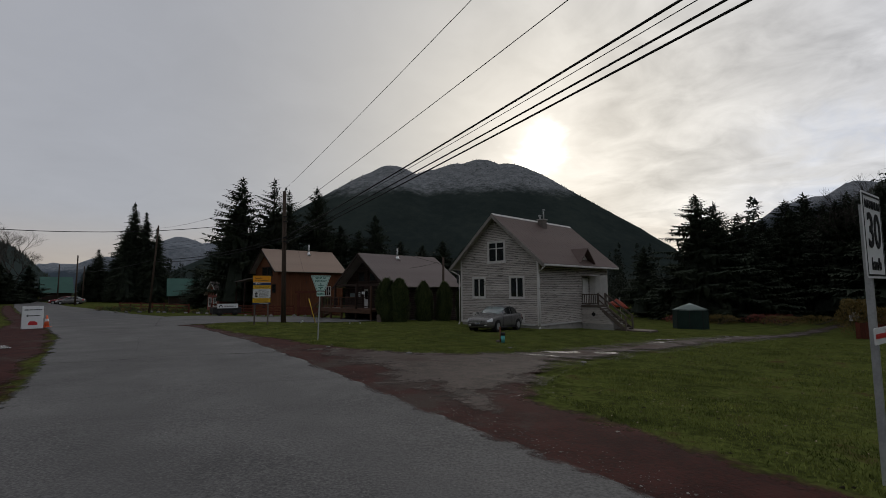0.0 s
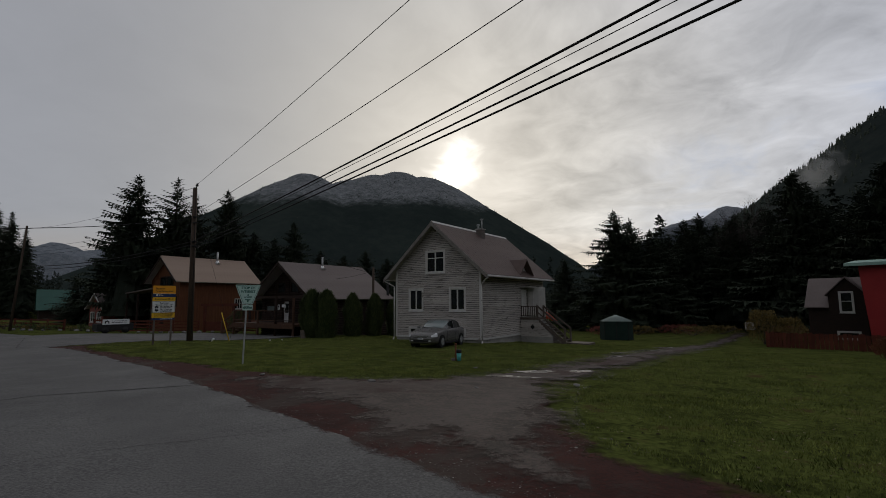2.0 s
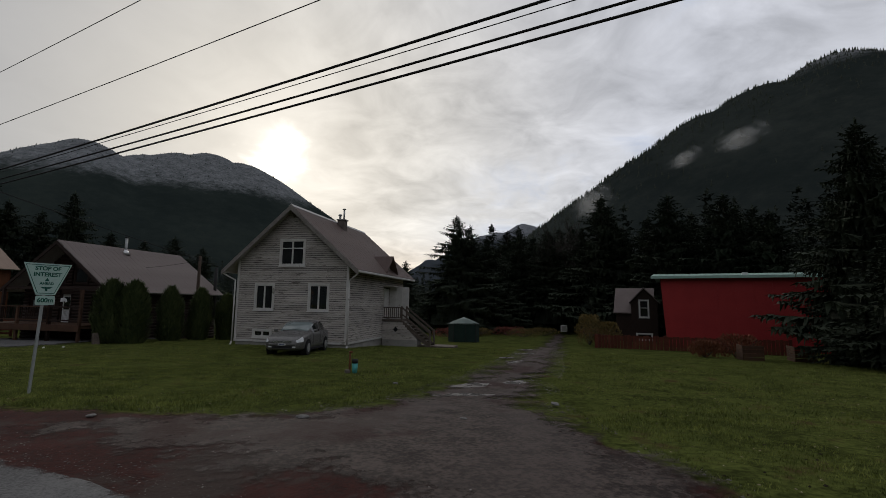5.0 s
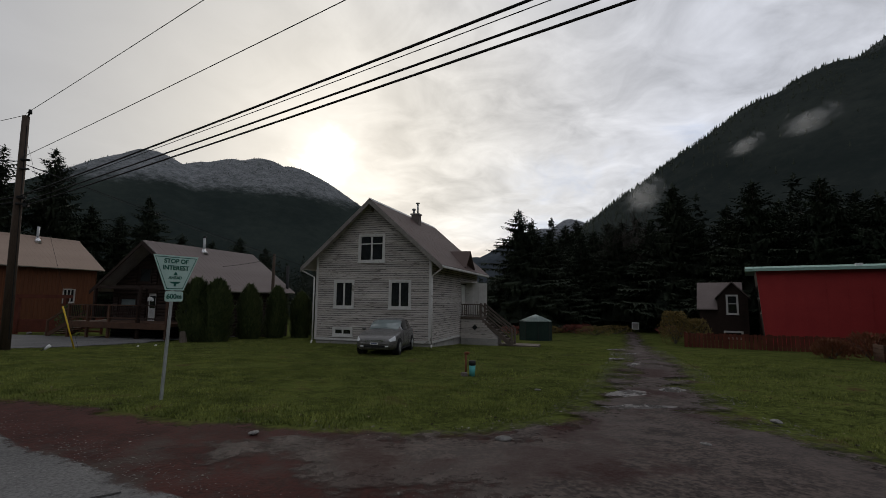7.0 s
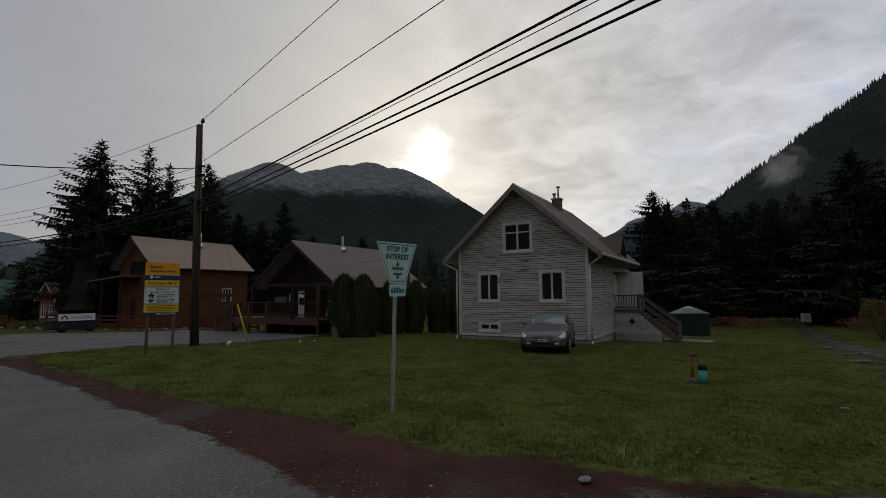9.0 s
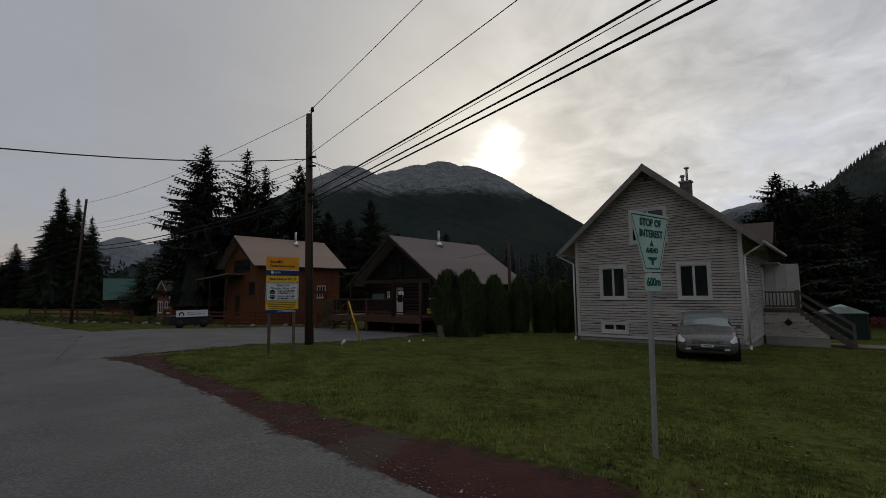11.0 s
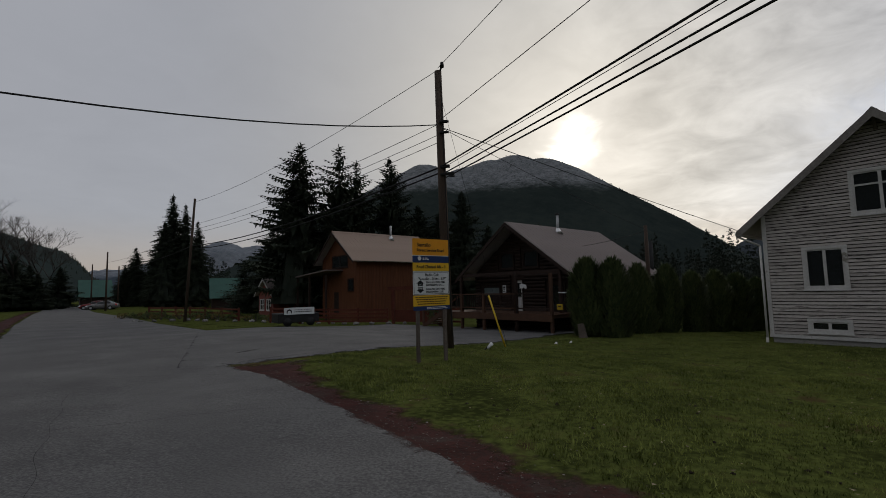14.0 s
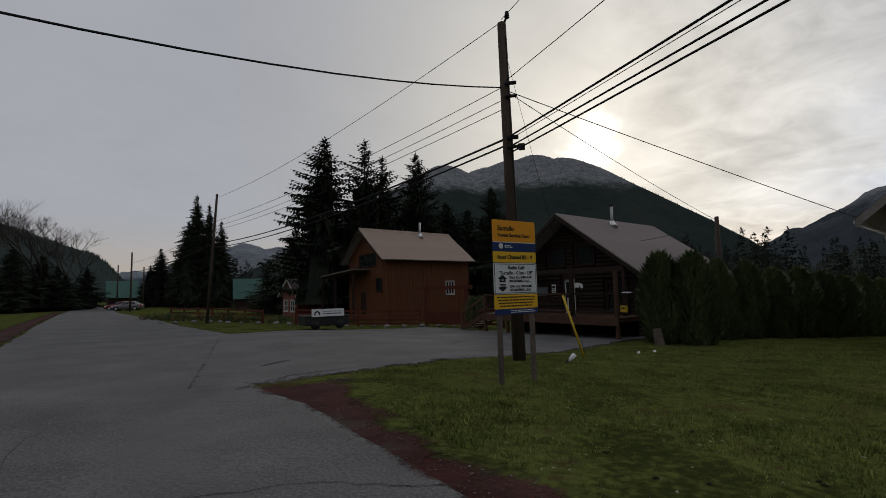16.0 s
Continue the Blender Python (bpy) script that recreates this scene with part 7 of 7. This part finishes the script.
ok = sparse & np.concatenate([np.ones(cnt, bool), (n_[cnt:] < edge_n(s_[cnt:]) + 0.1) & (n_[cnt:] > np.interp(s_[cnt:], RS, R_RIGHT) - 0.25)])
n_, s_ = n_[ok], s_[ok]
size = 0.003 + 0.005 * g_.random(len(n_)) + 0.018 * g_.random(len(n_)) ** 16
pebbles("loose_gravel", n_, s_, size, "loose", "loose grey gravel and pebbles on the drive", 3)
s3 = g_.uniform(-14, 17, 2600)
n3 = np.interp(s3, RS, R_RIGHT) + g_.normal(0.08, 0.16, 2600)
pebbles("edge_gravel", n3, s3, 0.004 + 0.005 * g_.random(2600) + 0.010 * g_.random(2600) ** 12, "loose", "crumbled pale gravel along the asphalt's edge", 8)
n2, s2 = g_.uniform(-3, 3, 2500), g_.uniform(-14, 20, 2500)
pebbles("road_grit", n2, s2, 0.004 + 0.006 * g_.random(2500), "loose", "fine grit scattered over the asphalt", 5)
for i, (q1, q2, sz) in enumerate(((5.64, -1.2, 0.075), (4.1, 1.3, 0.05), (9.5, -4.0, 0.075), (7.0, -3.2, 0.045), (10.3, 0.2, 0.05))):
    bm = bmesh.new()
    bmesh.ops.create_icosphere(bm, subdivisions=2, radius=sz)
    for v in bm.verts:
        v.co = Vector((v.co.x * 1.4, v.co.y, v.co.z * 0.45)) * (1 + 0.35 * noise.noise(v.co * 9 + Vector((i, 0, 0))))
    x1, y1 = xy(q1, q2)
    tagged(part("stone", bm, "stone", m=pose(x1, y1, lz(x1, y1) + 0.055, 0, 0, i * 40)), "flat pale stone lying in the gravel", "stone", "loose stones")


for i in range(22):
    x1 = -36.5 + 23.5 * i / 21
    y1 = 36.4 + 0.055 * (x1 + 36.5) + 0.5 * math.sin(i * 5.1)
    sz = 0.12 + 0.07 * abs(math.sin(i * 2.7))
    bm = bmesh.new()
    bmesh.ops.create_icosphere(bm, subdivisions=2, radius=sz)
    for v in bm.verts:
        v.co = Vector((v.co.x * 1.3, v.co.y, v.co.z * 0.75)) * (1 + 0.4 * noise.noise(v.co * 7 + Vector((i, 3, 0))))
    tagged(part("garden_stone", bm, "stone", m=pose(x1, y1, lz(x1, y1) + sz * 0.4, 0, 0, i * 67)), "rounded pale stone edging the parking lot's flower bed", "stone", "garden stones")


def crack(pts, w, seed, lift=0.052):
    """A thin ragged crack across the asphalt."""
    V, F = [], []
    pts = np.array(pts, float)
    k = np.linspace(0, len(pts) - 1, 90)
    n_, s_ = np.interp(k, range(len(pts)), pts[:, 0]), np.interp(k, range(len(pts)), pts[:, 1])
    jn = np.array([0.12 * noise.noise(Vector((v * 0.5, seed, 0))) + 0.05 * noise.noise(Vector((v * 2.3, seed, 1))) for v in k * 4])
    ww = w * (0.4 + np.abs(np.array([noise.noise(Vector((v * 1.1, seed, 5))) for v in k * 4])))
    dn, ds = np.gradient(n_), np.gradient(s_)
    L = np.hypot(dn, ds)
    pn, ps = -ds / L, dn / L
    for sg in (-1, 1):
        x, y = xy(n_ + pn * (jn + sg * ww), s_ + ps * (jn + sg * ww))
        V.append(np.stack([x, y, land(x, y) + lift], 1))
    i = np.arange(89)
    F = np.stack([i, i + 1, i + 91, i + 90], 1)
    tagged(raw("road_crack", np.concatenate(V), F, "dark"), "dark tar-filled crack across the asphalt", "crack", "road cracks", "structure")


crack([(-2.9, 1.7), (-1.5, 1.3), (0, 1.5), (2.4, 0.6)], 0.035, 1)
crack([(-1.0, 3.0), (-1.2, 9), (-2.4, 16)], 0.004, 2)
crack([(1.5, 12.5), (0.2, 13.2), (-2, 13.4)], 0.007, 3)
crack([(0.6, 16.5), (-1.5, 17.5), (-5.5, 18.5)], 0.007, 4)
crack([(-3, 26), (0.5, 21.5), (4, 22.5)], 0.006, 5)
crack([(0.3, 20.7), (1.0, 21.4)], 0.09, 6, 0.062)
crack([(-0.2, 17.9), (0.8, 18.9), (2.0, 19.2)], 0.03, 7, 0.062)
crack([(7.0, 24.7), (7.6, 25.2)], 0.12, 8, 0.062)
crack([(-2.4, -4), (0, -3.6), (2.8, -4.4)], 0.008, 9)


# ---- mist lying on the mountainside ----
def mist_mat():
    m = bpy.data.materials.new("mist")
    m.use_nodes = True
    T = Nodes(m.node_tree)
    co = coords(T, "Generated")
    s = T.put("ShaderNodeSeparateXYZ", {0: co})
    u, v = T.math("SUBTRACT", s.outputs[0], 0.5), T.math("SUBTRACT", s.outputs[2], 0.5)
    d = T.math("SQRT", T.math("ADD", T.math("MULTIPLY", u, u), T.math("MULTIPLY", v, v)))
    n = T.noise(co, 3.0, 6, 0.6)
    a = T.math("MULTIPLY", T.range(T.math("ADD", d, T.math("MULTIPLY", T.math("SUBTRACT", n, 0.5), 0.7)), 0.48, 0.0), 0.34)
    p = T.put("ShaderNodeMixShader", {0: a, 1: T.put("ShaderNodeBsdfTransparent").outputs[0], 2: T.put("ShaderNodeBsdfTranslucent", {0: (0.8, 0.82, 0.85, 1)}).outputs[0]})
    T.put("ShaderNodeOutputMaterial", {0: p.outputs[0]})
    return m


M["mist"] = mist_mat()
for az_, el_, r_, w_, h_, tilt in ((58.7, 17.4, 620, 72, 34, -20), (53.3, 16.1, 640, 52, 26, -28), (43.2, 12.0, 560, 62, 44, -40)):
    bm = bmesh.new()
    bmesh.ops.create_grid(bm, x_segments=24, y_segments=10, size=0.5)
    for v in bm.verts:
        v.co = Vector((v.co.x, 0.12 * noise.noise(v.co * 3) - 0.5 * (v.co.x ** 2 + v.co.y ** 2), v.co.y))
    x, y = polar(az_, r_)
    m = pose(x, y, 2.4 + r_ * math.tan(radians(el_)), 0, 0, -az_) @ pose(0, 0, 0, 0, tilt, 0) @ Matrix.Diagonal((w_, 30, h_, 1))
    ob = part("mist_wisp", bm, "mist", smooth=True, m=m)
    tagged(ob, "thin wisp of mist on the mountainside", "mist", "mist wisps", "structure")
